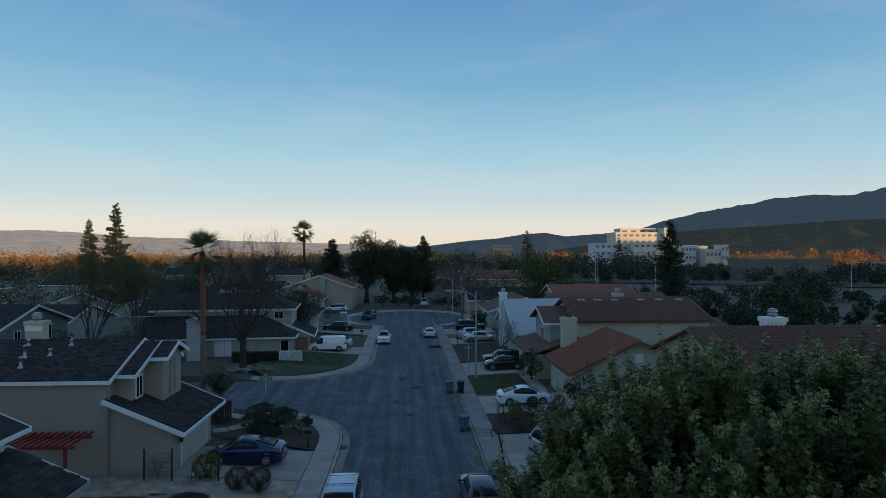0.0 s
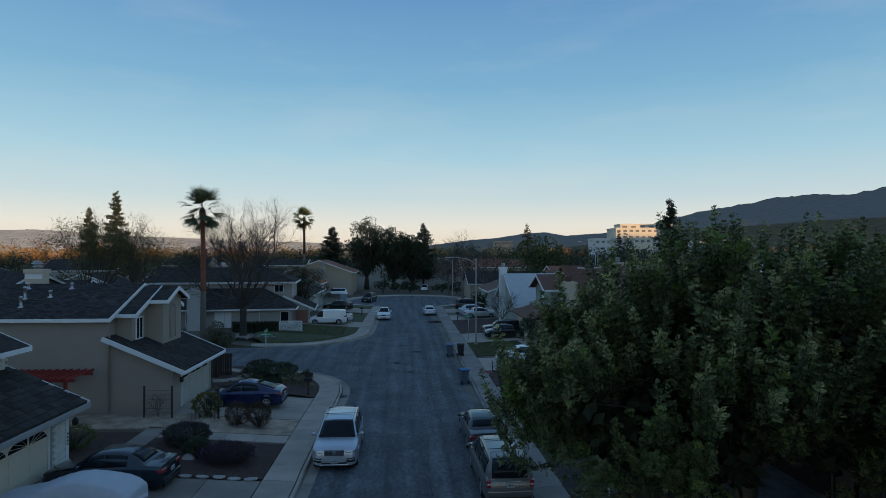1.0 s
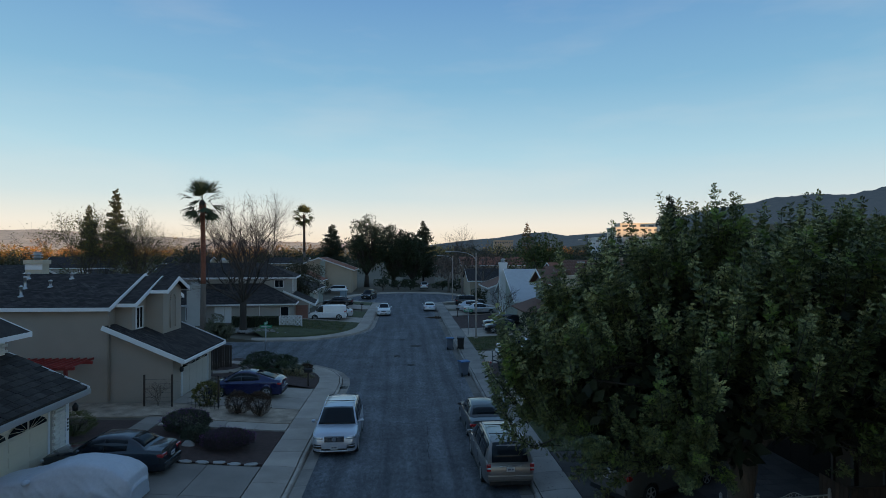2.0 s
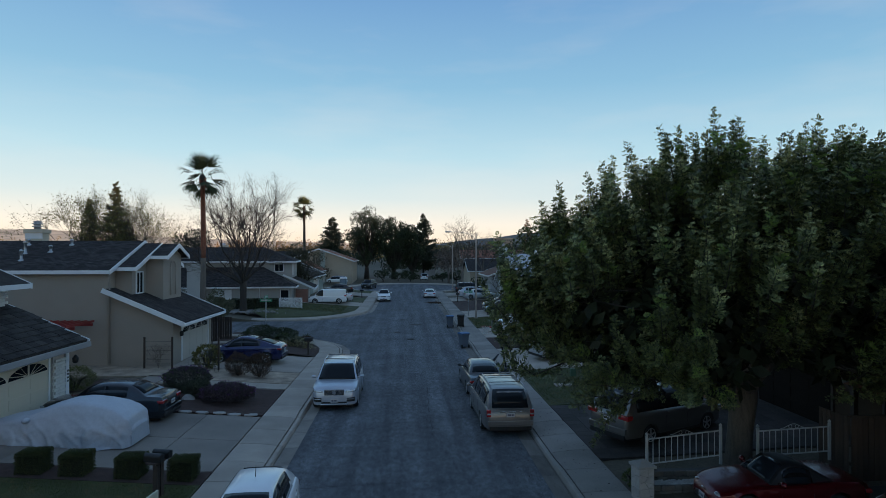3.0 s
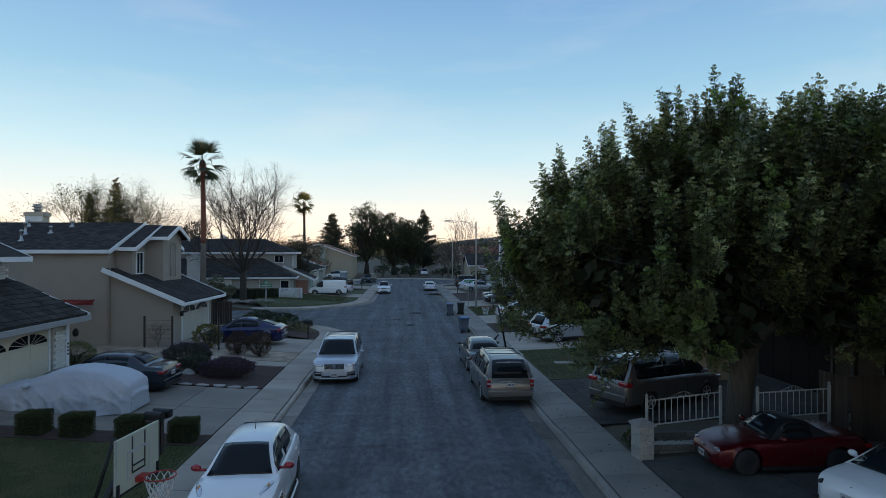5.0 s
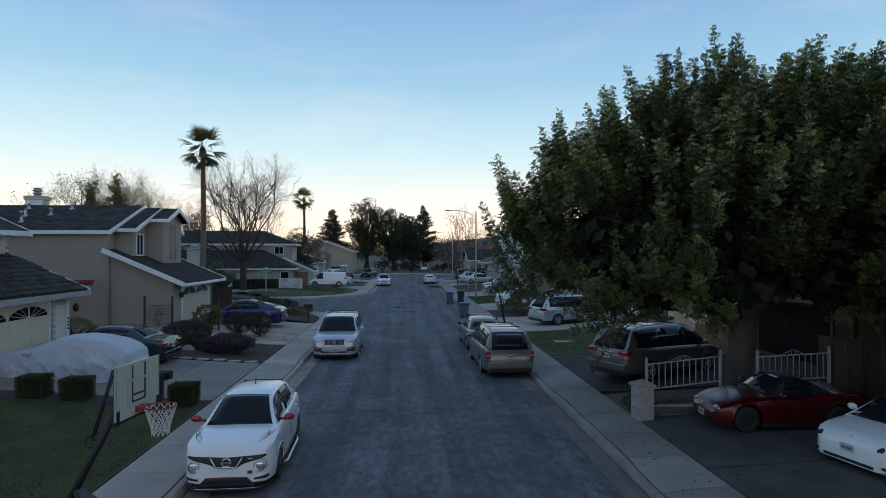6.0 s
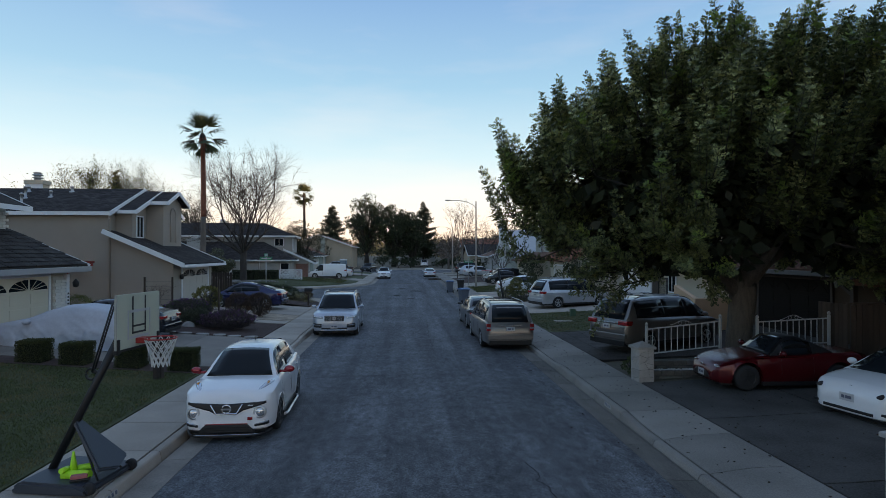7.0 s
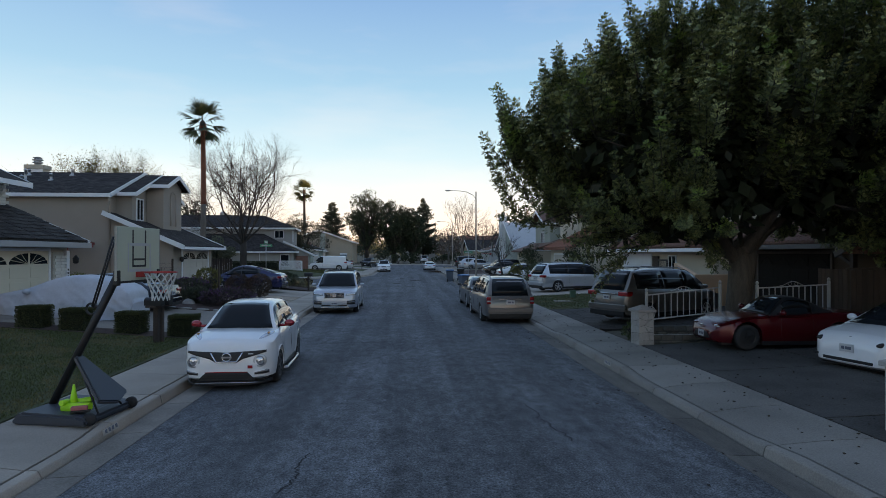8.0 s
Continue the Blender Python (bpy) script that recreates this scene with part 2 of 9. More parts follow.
def smooth_by_angle(bm, deg=32):
    bm.normal_update()
    for f in bm.faces:
        f.smooth = True
    lim = radians(deg)
    for e in bm.edges:
        if len(e.link_faces) == 2:
            e.smooth = e.calc_face_angle(0.0) < lim
    return bm


def lerp(a, b, t):
    return a + (b - a) * t


def table(pts, u):
    """Piecewise linear lookup."""
    for (a, va), (b, vb) in zip(pts, pts[1:]):
        if u <= b:
            return lerp(va, vb, max(0.0, min(1.0, (u - a) / (b - a) if b > a else 0.0)))
    return pts[-1][1]

def curve(pts, u):
    """A smooth line through (u, value) pairs that never overshoots them."""
    if u <= pts[0][0]:
        return pts[0][1]
    if u >= pts[-1][0]:
        return pts[-1][1]
    sl = [(b[1] - a[1]) / (b[0] - a[0]) for a, b in zip(pts, pts[1:])]
    i = next(k for k in range(len(sl)) if u <= pts[k + 1][0])

    def tangent(k):
        if k == 0:
            return sl[0]
        if k == len(sl):
            return sl[-1]
        return 0.0 if sl[k - 1] * sl[k] <= 0 else 2 * sl[k - 1] * sl[k] / (sl[k - 1] + sl[k])

    h = pts[i + 1][0] - pts[i][0]
    t = (u - pts[i][0]) / h
    return ((1 + 2 * t) * (1 - t) ** 2 * pts[i][1] + t * (1 - t) ** 2 * h * tangent(i)
            + t * t * (3 - 2 * t) * pts[i + 1][1] + t * t * (t - 1) * h * tangent(i + 1))


# ---- ground, road, pavements ----
LEFT_FACE, RIGHT_FACE = -4.32, 4.70


def gz(x, y):
    """Height of the lots; the street lies at zero."""
    if y > 100:
        k = min(1.0, (y - 100) / 30)
    else:
        k = 0.0
    if x < 0:
        if 48.8 < y < 60.3:
            return 0.0
        h = table([(0, 0.16), (6.3, 0.18), (13.2, 0.66), (20, 0.70)], -x)
    else:
        h = table([(0, 0.14), (6.7, 0.16), (13.2, 0.42), (20, 0.45)], x)
    return lerp(h, 0.35, k)


def make_ground():
    xs = [-4500, -1500, -600, -250, -120, -60, -40, -20, -13.2, -6.3, -4.32, 4.7, 6.7, 13.2, 20, 40, 60, 120, 250, 600, 1500, 4500]
    ys = [-4500, -1200, -300, -60, -25, 0, 20, 40, 40.2, 48.8, 48.81, 60.29, 60.3, 71, 100, 105, 110, 115, 120, 125, 130, 150, 200, 300, 600, 1200, 2500, 4500]
    verts, faces = [], []
    for y in ys:
        for x in xs:
            inside = -4.32 <= x <= 4.7 or (x < 0 and 48.8 < y < 60.3 and x > -130) or (105 <= y <= 130 and -14 < x < 14)
            corner = -13.2 <= x <= 0 and 40 < y < 71.5
            verts.append((x, y, -0.12 if inside or corner else gz(x, y) - 0.05))
    n = len(xs)
    for j in range(len(ys) - 1):
        for i in range(n - 1):
            a = j * n + i
            faces.append((a, a + 1, a + n + 1, a + n))
    ob = raw("ground", verts, faces, SOIL, None)
    tagged(ob, "bare dry soil and leaf litter under the lots", "ground", kind="structure")


make_ground()


def asphalt_mat():
    m = mat("asphalt", (0.084, 0.089, 0.097), 0.88, var=0.55, scale=0.5, fine=34, bump=0.9)
    nt = m.node_tree
    p = nt.nodes["Principled BSDF"]
    link = nt.links.new
    base = p.inputs["Base Color"].links[0].from_socket
    co = nt.nodes.new("ShaderNodeTexCoord")
    mp = nt.nodes.new("ShaderNodeMapping")
    mp.inputs["Scale"].default_value = (1.1, 0.045, 1)
    streak = nt.nodes.new("ShaderNodeTexNoise")
    streak.inputs["Scale"].default_value = 1.3
    streak.inputs["Detail"].default_value = 6
    link(co.outputs["Object"], mp.inputs[0])
    link(mp.outputs[0], streak.inputs["Vector"])
    mr = nt.nodes.new("ShaderNodeMapRange")
    mr.inputs[1].default_value, mr.inputs[2].default_value = 0.35, 0.72
    mr.inputs[3].default_value, mr.inputs[4].default_value = 0.68, 1.45
    link(streak.outputs[0], mr.inputs[0])
    sc = nt.nodes.new("ShaderNodeVectorMath")
    sc.operation = "SCALE"
    link(base, sc.inputs[0])
    link(mr.outputs[0], sc.inputs[3])
    grain = nt.nodes.new("ShaderNodeTexNoise")
    grain.inputs["Scale"].default_value = 42.0
    grain.inputs["Detail"].default_value = 3.0
    grain.inputs["Roughness"].default_value = 0.75
    link(co.outputs["Object"], grain.inputs["Vector"])
    mg = nt.nodes.new("ShaderNodeMapRange")
    mg.inputs[1].default_value, mg.inputs[2].default_value = 0.3, 0.7
    mg.inputs[3].default_value, mg.inputs[4].default_value = 0.05, 2.15
    link(grain.outputs[0], mg.inputs[0])
    blotch = nt.nodes.new("ShaderNodeTexNoise")
    blotch.inputs["Scale"].default_value = 3.6
    blotch.inputs["Detail"].default_value = 9.0
    blotch.inputs["Roughness"].default_value = 0.68
    mp2 = nt.nodes.new("ShaderNodeMapping")
    mp2.inputs["Scale"].default_value = (1.5, 0.75, 1)
    link(co.outputs["Object"], mp2.inputs[0])
    link(mp2.outputs[0], blotch.inputs["Vector"])
    mb = nt.nodes.new("ShaderNodeMapRange")
    mb.inputs[1].default_value, mb.inputs[2].default_value = 0.35, 0.65
    mb.inputs[3].default_value, mb.inputs[4].default_value = 0.62, 1.38
    link(blotch.outputs[0], mb.inputs[0])
    pr = nt.nodes.new("ShaderNodeMath")
    pr.operation = "MULTIPLY"
    link(mg.outputs[0], pr.inputs[0])
    link(mb.outputs[0], pr.inputs[1])
    s2 = nt.nodes.new("ShaderNodeVectorMath")
    s2.operation = "SCALE"
    link(sc.outputs[0], s2.inputs[0])
    link(pr.outputs[0], s2.inputs[3])
    link(s2.outputs[0], p.inputs["Base Color"])
    return m


ASPHALT = asphalt_mat()


def near_corner(k, extra=0.0):
    a = radians(90 * k)
    return (-12.3 + (7.98 - extra) * math.cos(a), 40.2 + (8.6 - extra) * math.sin(a))


def far_corner(k, extra=0.0):
    a = radians(90 * k)
    return (-12.3 + (7.98 - extra) * math.cos(a), 71.0 - (10.7 - extra) * math.sin(a))


def make_road():
    bm = bmesh.new()
    # the street, with a faint crown, in cross rows
    rows = []

    def row(pts):
        rows.append([bm.verts.new(p) for p in pts])

    for y in [-25, 0, 8, 16, 24, 32, 40.2]:
        row([(x, y, 0.03 * (1 - abs(x - 0.19) / 4.0) - 0.012) for x in (-3.8, -2, 0.19, 2.4, 4.2)])
    for a, b in zip(rows, rows[1:]):
        for i in range(4):
            bm.faces.new((a[i], a[i + 1], b[i + 1], b[i]))
    # the mouth of the side street
    mouth = [(4.2, 40.2, -0.012), (4.2, 71, -0.012)]
    edge = [(*far_corner(k / 8, 0.5), -0.012) for k in range(9)]
    back = [(-130, 59.8, -0.012), (-130, 49.3, -0.012)]
    near = [(*near_corner(k / 8), -0.012) for k in range(8, -1, -1)]
    poly = mouth + [(-3.8, 71, -0.012)] + [(min(-3.8, x + 0.7), y - 0.2, z) for x, y, z in edge[1:]] + back
    poly += [(x + 0.4, y + 0.4, z) for x, y, z in near[:-1]] + [(-3.8, 40.2, -0.012)]
    fs = bm.faces.new([bm.verts.new(p) for p in poly])
    bmesh.ops.triangulate(bm, faces=[fs])
    rows = []
    for y in (71, 85, 104):
        row([(x, y, 0.03 * (1 - abs(x - 0.19) / 4.0) - 0.012) for x in (-3.8, -2, 0.19, 2.4, 4.2)])
    for a, b in zip(rows, rows[1:]):
        for i in range(4):
            bm.faces.new((a[i], a[i + 1], b[i + 1], b[i]))
    # the turning circle at the end
    ring = [(0.2 + 11 * math.cos(radians(a)), 117 + 13.5 * math.sin(radians(a)), -0.012) for a in range(0, 360, 12)]
    bm.faces.new([bm.verts.new(p) for p in ring])
    bmesh.ops.recalc_face_normals(bm, faces=bm.faces)
    ob = part("road", bm, ASPHALT, None)
    tagged(ob, "worn dark asphalt street with pale tyre streaks", "road", kind="structure")


make_road()

# driveway mouths: stretches along each kerb where it is dropped
DROPS_LEFT = [(0.5, 8.3), (18.6, 24.6), (33.2, 39.6)]
DROPS_LEFT_FAR = [(74.5, 79.5), (92, 99)]
DROPS_RIGHT = [(7.9, 12.0), (19.0, 26.0), (34.0, 41.5), (45.5, 52), (61.5, 68), (82, 88), (92, 98)]


def kerb_height(s, drops):
    h = 0.145
    for a, b in drops:
        if a - 0.7 < s < b + 0.7:
            k = max(0.0, min(1.0, min((s - a) / 0.7 + 1, (b - s) / 0.7 + 1)))
            h = min(h, lerp(0.145, 0.07, k))
    return h


def kerb_run(name, label, path, side, drops, width=1.55, conc=None):
    """Gutter, kerb and pavement slabs along a path of (x, y, s)."""
    root = thing(name, label, "pavement", kind="structure")
    conc = conc or CONCRETE
    n = len(path)
    for i in range(n - 1):
        sub = 3
        rows = []
        for k in range(sub + 1):
            t = k / sub
            gap = 0.011 if k == 0 else -0.011 if k == sub else 0.0
            x, y, s = (lerp(path[i][c], path[i + 1][c], t) for c in range(3))
            dx, dy = path[i + 1][0] - path[i][0], path[i + 1][1] - path[i][1]
            p0, p1 = path[max(0, i - 1 + (1 if t > 0.5 else 0))], path[min(n - 1, i + 1 + (1 if t > 0.5 else 0))]
            dx, dy = p1[0] - p0[0], p1[1] - p0[1]
            ln = math.hypot(dx, dy)
            nx, ny = -dy / ln * side, dx / ln * side
            ex, ey = dx / ln * gap, dy / ln * gap
            rows.append((x + ex, y + ey, nx, ny, kerb_height(s, drops)))

        def loft(cols, sink):
            verts, faces = [], []
            for x, y, nx, ny, h in rows:
                for o, z in cols(h):
                    verts.append((x + nx * o, y + ny * o, z))
            m = len(verts) // (sub + 1)
            for r in range(sub):
                for c in range(m - 1):
                    a = r * m + c
                    faces.append((a, a + m, a + m + 1, a + 1) if side < 0 else (a, a + 1, a + m + 1, a + m))
            for r in (0, sub):
                faces.append(tuple(range(r * m, r * m + m)))
            return verts, faces

        v, f = loft(lambda h: [(-0.52, -0.10), (-0.52, -0.004), (-0.30, -0.014), (-0.032, -0.024), (-0.032, -0.10)], 0)
        raw("gutter", v, f, GUTTER if conc is CONCRETE_R else GUTTER_PALE, root)
        v, f = loft(lambda h: [(0.0, -0.10), (0.0, -0.022), (0.028, h - 0.03), (0.045, h - 0.008), (0.075, h), (0.165, h + 0.004), (0.165, -0.1)], 0)
        raw("kerb", v, f, conc, root)
        v, f = loft(lambda h: [(0.212, -0.1), (0.212, h + 0.003), (0.5, lerp(h, 0.165, 0.45)), (0.9, lerp(h, 0.17, 0.85)), (width, 0.175), (width, -0.05)], 0)
        raw("slab", v, f, conc, root)
    return root


def straight(x, y0, y1, step):
    n = max(1, round((y1 - y0) / step))
    return [(x, lerp(y0, y1, k / n), lerp(y0, y1, k / n)) for k in range(n + 1)]


def make_pavements():
    path = straight(LEFT_FACE, -10, 40.2, 1.75)
    path += [(*near_corner(k / 7), 300 + k) for k in range(1, 8)] + [(-12.3 - 3.2 * k, 48.8, 320 + k) for k in range(1, 10)]
    kerb_run("pavement_near_left", "pale concrete kerb and pavement slabs with worn joints", path, 1, DROPS_LEFT)
    path = [(-12.3 - 3.2 * k, 60.3, 340 + k) for k in range(9, 0, -1)] + [(*far_corner(k / 7), 300 + k) for k in range(7, -1, -1)]
    path += straight(LEFT_FACE, 71, 104, 2.4)[1:]
    path += [(0.2 + 11.5 * math.cos(radians(a)), 117 + 14 * math.sin(radians(a)), 400 + a) for a in (248, 230, 212, 195, 180, 165, 150, 135, 120)][1:]
    kerb_run("pavement_far_left", "pale concrete kerb and pavement round the street corner", path, 1, DROPS_LEFT_FAR)
    path = straight(RIGHT_FACE, -10, 104, 1.75)
    kerb_run("pavement_right", "pale concrete kerb and pavement slabs strewn with dark leaves", path, -1, DROPS_RIGHT, 1.55, CONCRETE_R)
    path = [(0.2 + 11.5 * math.cos(radians(a)), 117 + 14 * math.sin(radians(a)), 400 + a) for a in (-62, -40, -20, 0, 20, 40, 60, 80, 100, 120)]
    kerb_run("pavement_end", "concrete kerb round the turning circle", path, -1, [(420, 530)], 1.6)


make_pavements()


def sheet(name, label, category, x0, x1, y0, y1, material, lift=0.0, skew=0.0, parent=None, nx=None, ny=None, kind="structure", drop=0.12):
    """A thin bed laid over the lot's slope; skew shifts the far edge."""
    brk = sorted({x0, x1, *[b for b in (-20, -13.2, -6.3, 6.7, 13.2, 20) if min(x0, x1) < b < max(x0, x1)]})
    xs = []
    for a, b in zip(brk, brk[1:]):
        k = max(1, int(abs(b - a) / 2.5)) if nx is None else nx
        xs += [lerp(a, b, i / k) for i in range(k)]
    xs.append(brk[-1])
    m = max(1, int(abs(y1 - y0) / 3)) if ny is None else ny
    ys = [lerp(y0, y1, j / m) for j in range(m + 1)]
    verts, faces = [], []
    for j, y in enumerate(ys):
        for x in xs:
            verts.append((x + skew * j / m, y, gz(x, min(y, 48.7) if y0 < 48.8 < y1 else y) + lift))
    n = len(xs)
    for j in range(m):
        for i in range(n - 1):
            a = j * n + i
            faces.append((a, a + 1, a + n + 1, a + n))
    rim = [i for i in range(n)] + [j * n + n - 1 for j in range(1, m + 1)] + [m * n + i for i in range(n - 2, -1, -1)] + [j * n for j in range(m - 1, 0, -1)]
    low = len(verts)
    verts += [(verts[i][0], verts[i][1], verts[i][2] - drop) for i in rim]
    for k in range(len(rim)):
        q = (k + 1) % len(rim)
        faces.append((rim[k], low + k, low + q, rim[q]))
    ob = raw(name, verts, faces, material, parent)
    if parent is None:
        tagged(ob, label, category, kind=kind)
    return ob


def slabs(name, label, x0, x1, y0, y1, nx, ny, material, lift=0.012, gap=0.014):
    root = thing(name, label, "driveway", kind="structure")
    for i in range(nx):
        for j in range(ny):
            a, b = lerp(x0, x1, i / nx), lerp(x0, x1, (i + 1) / nx)
            c, d = lerp(y0, y1, j / ny), lerp(y0, y1, (j + 1) / ny)
            sheet("slab", "", "", min(a, b) + gap, max(a, b) - gap, c + gap, d - gap, material, lift, parent=root)
    return root


def fan_sheet(name, label, category, outer, a, b, material):
    """A bed between a curved kerb line and a straight line at the house."""
    verts, faces, m = [], [], 8
    for i, (x, y) in enumerate(outer):
        t = i / (len(outer) - 1)
        ix, iy = lerp(a[0], b[0], t), lerp(a[1], b[1], t)
        for j in range(m + 1):
            q = j / m
            verts.append((lerp(x, ix, q), lerp(y, iy, q), lerp(0.182, 0.69, min(1, q * 1.45)) + (0.025 * noise.noise(Vector((x * 0.7, q * 5, y * 0.7))) if 0 < j < m else 0)))
    n = len(outer)
    for i in range(n - 1):
        for j in range(m):
            k = i * (m + 1) + j
            faces.append((k, k + 1, k + m + 2, k + m + 1))
    low = len(verts)
    rim = [i * (m + 1) for i in range(n)]
    verts += [(verts[i][0], verts[i][1], -0.1) for i in rim]
    for k in range(n - 1):
        faces.append((rim[k], rim[k + 1], low + k + 1, low + k))
    ob = raw(name, verts, faces, material, None, smooth=True)
    return tagged(ob, label, category, kind="structure")


LX, RX = -5.90, 6.28
# left lots
sheet("lawn_front", "patchy green lawn with dry straw tufts", "lawn", -20, LX, 8.9, 17.4, LAWN, 0.01, kind="structure")
slabs("driveway_near", "oil-stained concrete driveway slabs", -14.2, LX, -1, 8.7, 3, 3, CONCRETE_D)
sheet("bed_hedge", "narrow strip of dark bark mulch", "bed", -14.6, LX, 17.43, 18.4, MULCH, 0.012)
slabs("driveway_a", "grey concrete driveway with saw-cut joints", -14.4, LX, 18.45, 24.5, 4, 2, CONCRETE_D)
sheet("bed_mulch", "dark bark mulch planting bed", "bed", -12.0, LX, 24.75, 29.2, MULCH, 0.014)
sheet("bed_side", "dark bark mulch beside the garage", "bed", -16.5, -13.0, 25.9, 30.0, MULCH, 0.014)
slabs("path_a", "concrete stepping path between the beds", -13.0, -12.05, 24.7, 31.0, 1, 4, CONCRETE_D)
sheet("gravel_bed", "pale river gravel bed along the house wall", "gravel", -22.0, LX, 30.6, 33.3, GRAVEL, 0.012)
slabs("path_b", "row of square concrete stepping slabs", -12.0, LX, 29.4, 30.5, 4, 1, CONCRETE)
slabs("driveway_b", "pale concrete driveway beside the gravel", -12.9, LX, 33.4, 38.3, 3, 2, CONCRETE)
slabs("walk_b", "concrete walk to the wooden gate", -14.5, -9.8, 40.0, 41.4, 3, 1, CONCRETE)
fan_sheet("bed_corner", "dark mulch bed curving round the street corner", "bed", [(-5.85, 38.4)] + [near_corner(k / 10, 1.6) for k in range(10)], (-13.3, 40.2), (-13.3, 46.9), MULCH)
# far left lots
fan_sheet("lawn_c", "dark green lawn round the corner lot", "lawn", [(-5.85, 74.3)] + [far_corner(k / 10, 1.52) for k in range(11)] + [(-14.6, 61.8)], (-16.5, 74.3), (-16.5, 63.4), LAWN)
slabs("driveway_c", "pale concrete driveway", -13.0, LX, 74.4, 80.0, 2, 2, CONCRETE)
sheet("lawn_d", "small green lawn between driveways", "lawn", -13.0, LX, 80.3, 88.0, LAWN, 0.012)
slabs("driveway_d", "pale concrete driveway", -14.0, LX, 92, 98.5, 2, 2, CONCRETE)
sheet("lawn_e", "small green lawn between driveways", "lawn", -14.0, LX, 99, 104, LAWN, 0.012)
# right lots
slabs("driveway_r0", "stained concrete driveway, darkened for the tree's shade", RX, 15.0, -2, 15.6, 3, 5, CONCRETE_DK, gap=0.024)
slabs("driveway_r1", "dark interlocking paver driveway under the tree", RX, 15.9, 18.9, 25.6, 16, 14, PAVER, gap=0.006)
sheet("lawn_r1", "short green lawn with a utility cover", "lawn", RX, 14.0, 25.7, 33.4, LAWN, 0.012)
slabs("driveway_r2", "pale concrete driveway", RX, 17.0, 33.5, 41.0, 3, 2, CONCRETE)
sheet("bed_r2", "dark soil bed with clipped shrubs", "bed", RX, 14.0, 41.2, 46.3, MULCH, 0.012)
slabs("driveway_r3", "pale concrete driveway", RX, 15.0, 46.5, 52.0, 2, 2, CONCRETE)
sheet("lawn_r3", "small dark green lawn beside the lamp post", "lawn", RX, 11.5, 53.2, 60.8, LAWN, 0.012)
slabs("path_r3", "narrow concrete path beside the lawn", 11.6, 12.8, 52.5, 61.0, 1, 4, CONCRETE)
slabs("driveway_r4", "pale concrete driveway", RX, 14.0, 61.2, 68.0, 2, 2, CONCRETE)
sheet("bed_r4", "dark soil bed", "bed", RX, 13.5, 68.3, 81.5, MULCH, 0.012)
slabs("driveway_r5", "pale concrete driveway", RX, 14.0, 82, 88, 2, 2, CONCRETE)
slabs("driveway_r6", "pale concrete driveway", RX, 14.0, 92, 98, 2, 2, CONCRETE)

# ---- houses ----
def gable(parent, x0, x1, y0, y1, ze, rise, axis, material, over=0.45, thick=0.13, trim=True, rake_trim=True, name="roof"):
    """Two roof planes over a block; the eaves lie at ze on the wall line; axis is the way of the ridge."""
    half = (y1 - y0) / 2 if axis == "x" else (x1 - x0) / 2
    slope = rise / half
    a0, a1 = (x0 - over, x1 + over) if axis == "x" else (y0 - over, y1 + over)
    mid = (y0 + y1) / 2 if axis == "x" else (x0 + x1) / 2
    hw = half + over
    zl, zr = ze - over * slope, ze + rise

    def P(a, c, z):
        return (a, c, z) if axis == "x" else (c, a, z)

    bm = bmesh.new()
    sec = [(mid - hw, zl), (mid, zr), (mid + hw, zl), (mid + hw, zl + thick), (mid, zr + thick), (mid - hw, zl + thick)]
    poly = [P(a0, c, z) for c, z in sec]
    solid(bm, poly, P(a1 - a0, 0, 0))
    bmesh.ops.recalc_face_normals(bm, faces=bm.faces)
    roof = part(name, bm, material, parent)
    if trim:
        for s in (-1, 1):
            c = mid + s * (hw + 0.02)
            bm = bmesh.new()
            p, q = P(a0 - 0.03, c - 0.02, zl - 0.06), P(a1 + 0.03, c + 0.02, zl + thick + 0.01)
            box(bm, min(p[0], q[0]), max(p[0], q[0]), min(p[1], q[1]), max(p[1], q[1]), p[2], q[2])
            part("fascia", bm, WHITE_TRIM, parent)
    if rake_trim:
        for a in (a0, a1):
            s = -1 if a == a0 else 1
            bm = bmesh.new()
            sec = [(mid - hw - 0.02, zl - 0.09), (mid, zr - 0.09), (mid + hw + 0.02, zl - 0.09), (mid + hw + 0.02, zl + thick + 0.015), (mid, zr + thick + 0.02), (mid - hw - 0.02, zl + thick + 0.015)]
            solid(bm, [P(a + s * 0.004, c, z) for c, z in sec], P(s * 0.05, 0, 0))
            bmesh.ops.recalc_face_normals(bm, faces=bm.faces)
            part("bargeboard", bm, WHITE_TRIM, parent)
    return roof


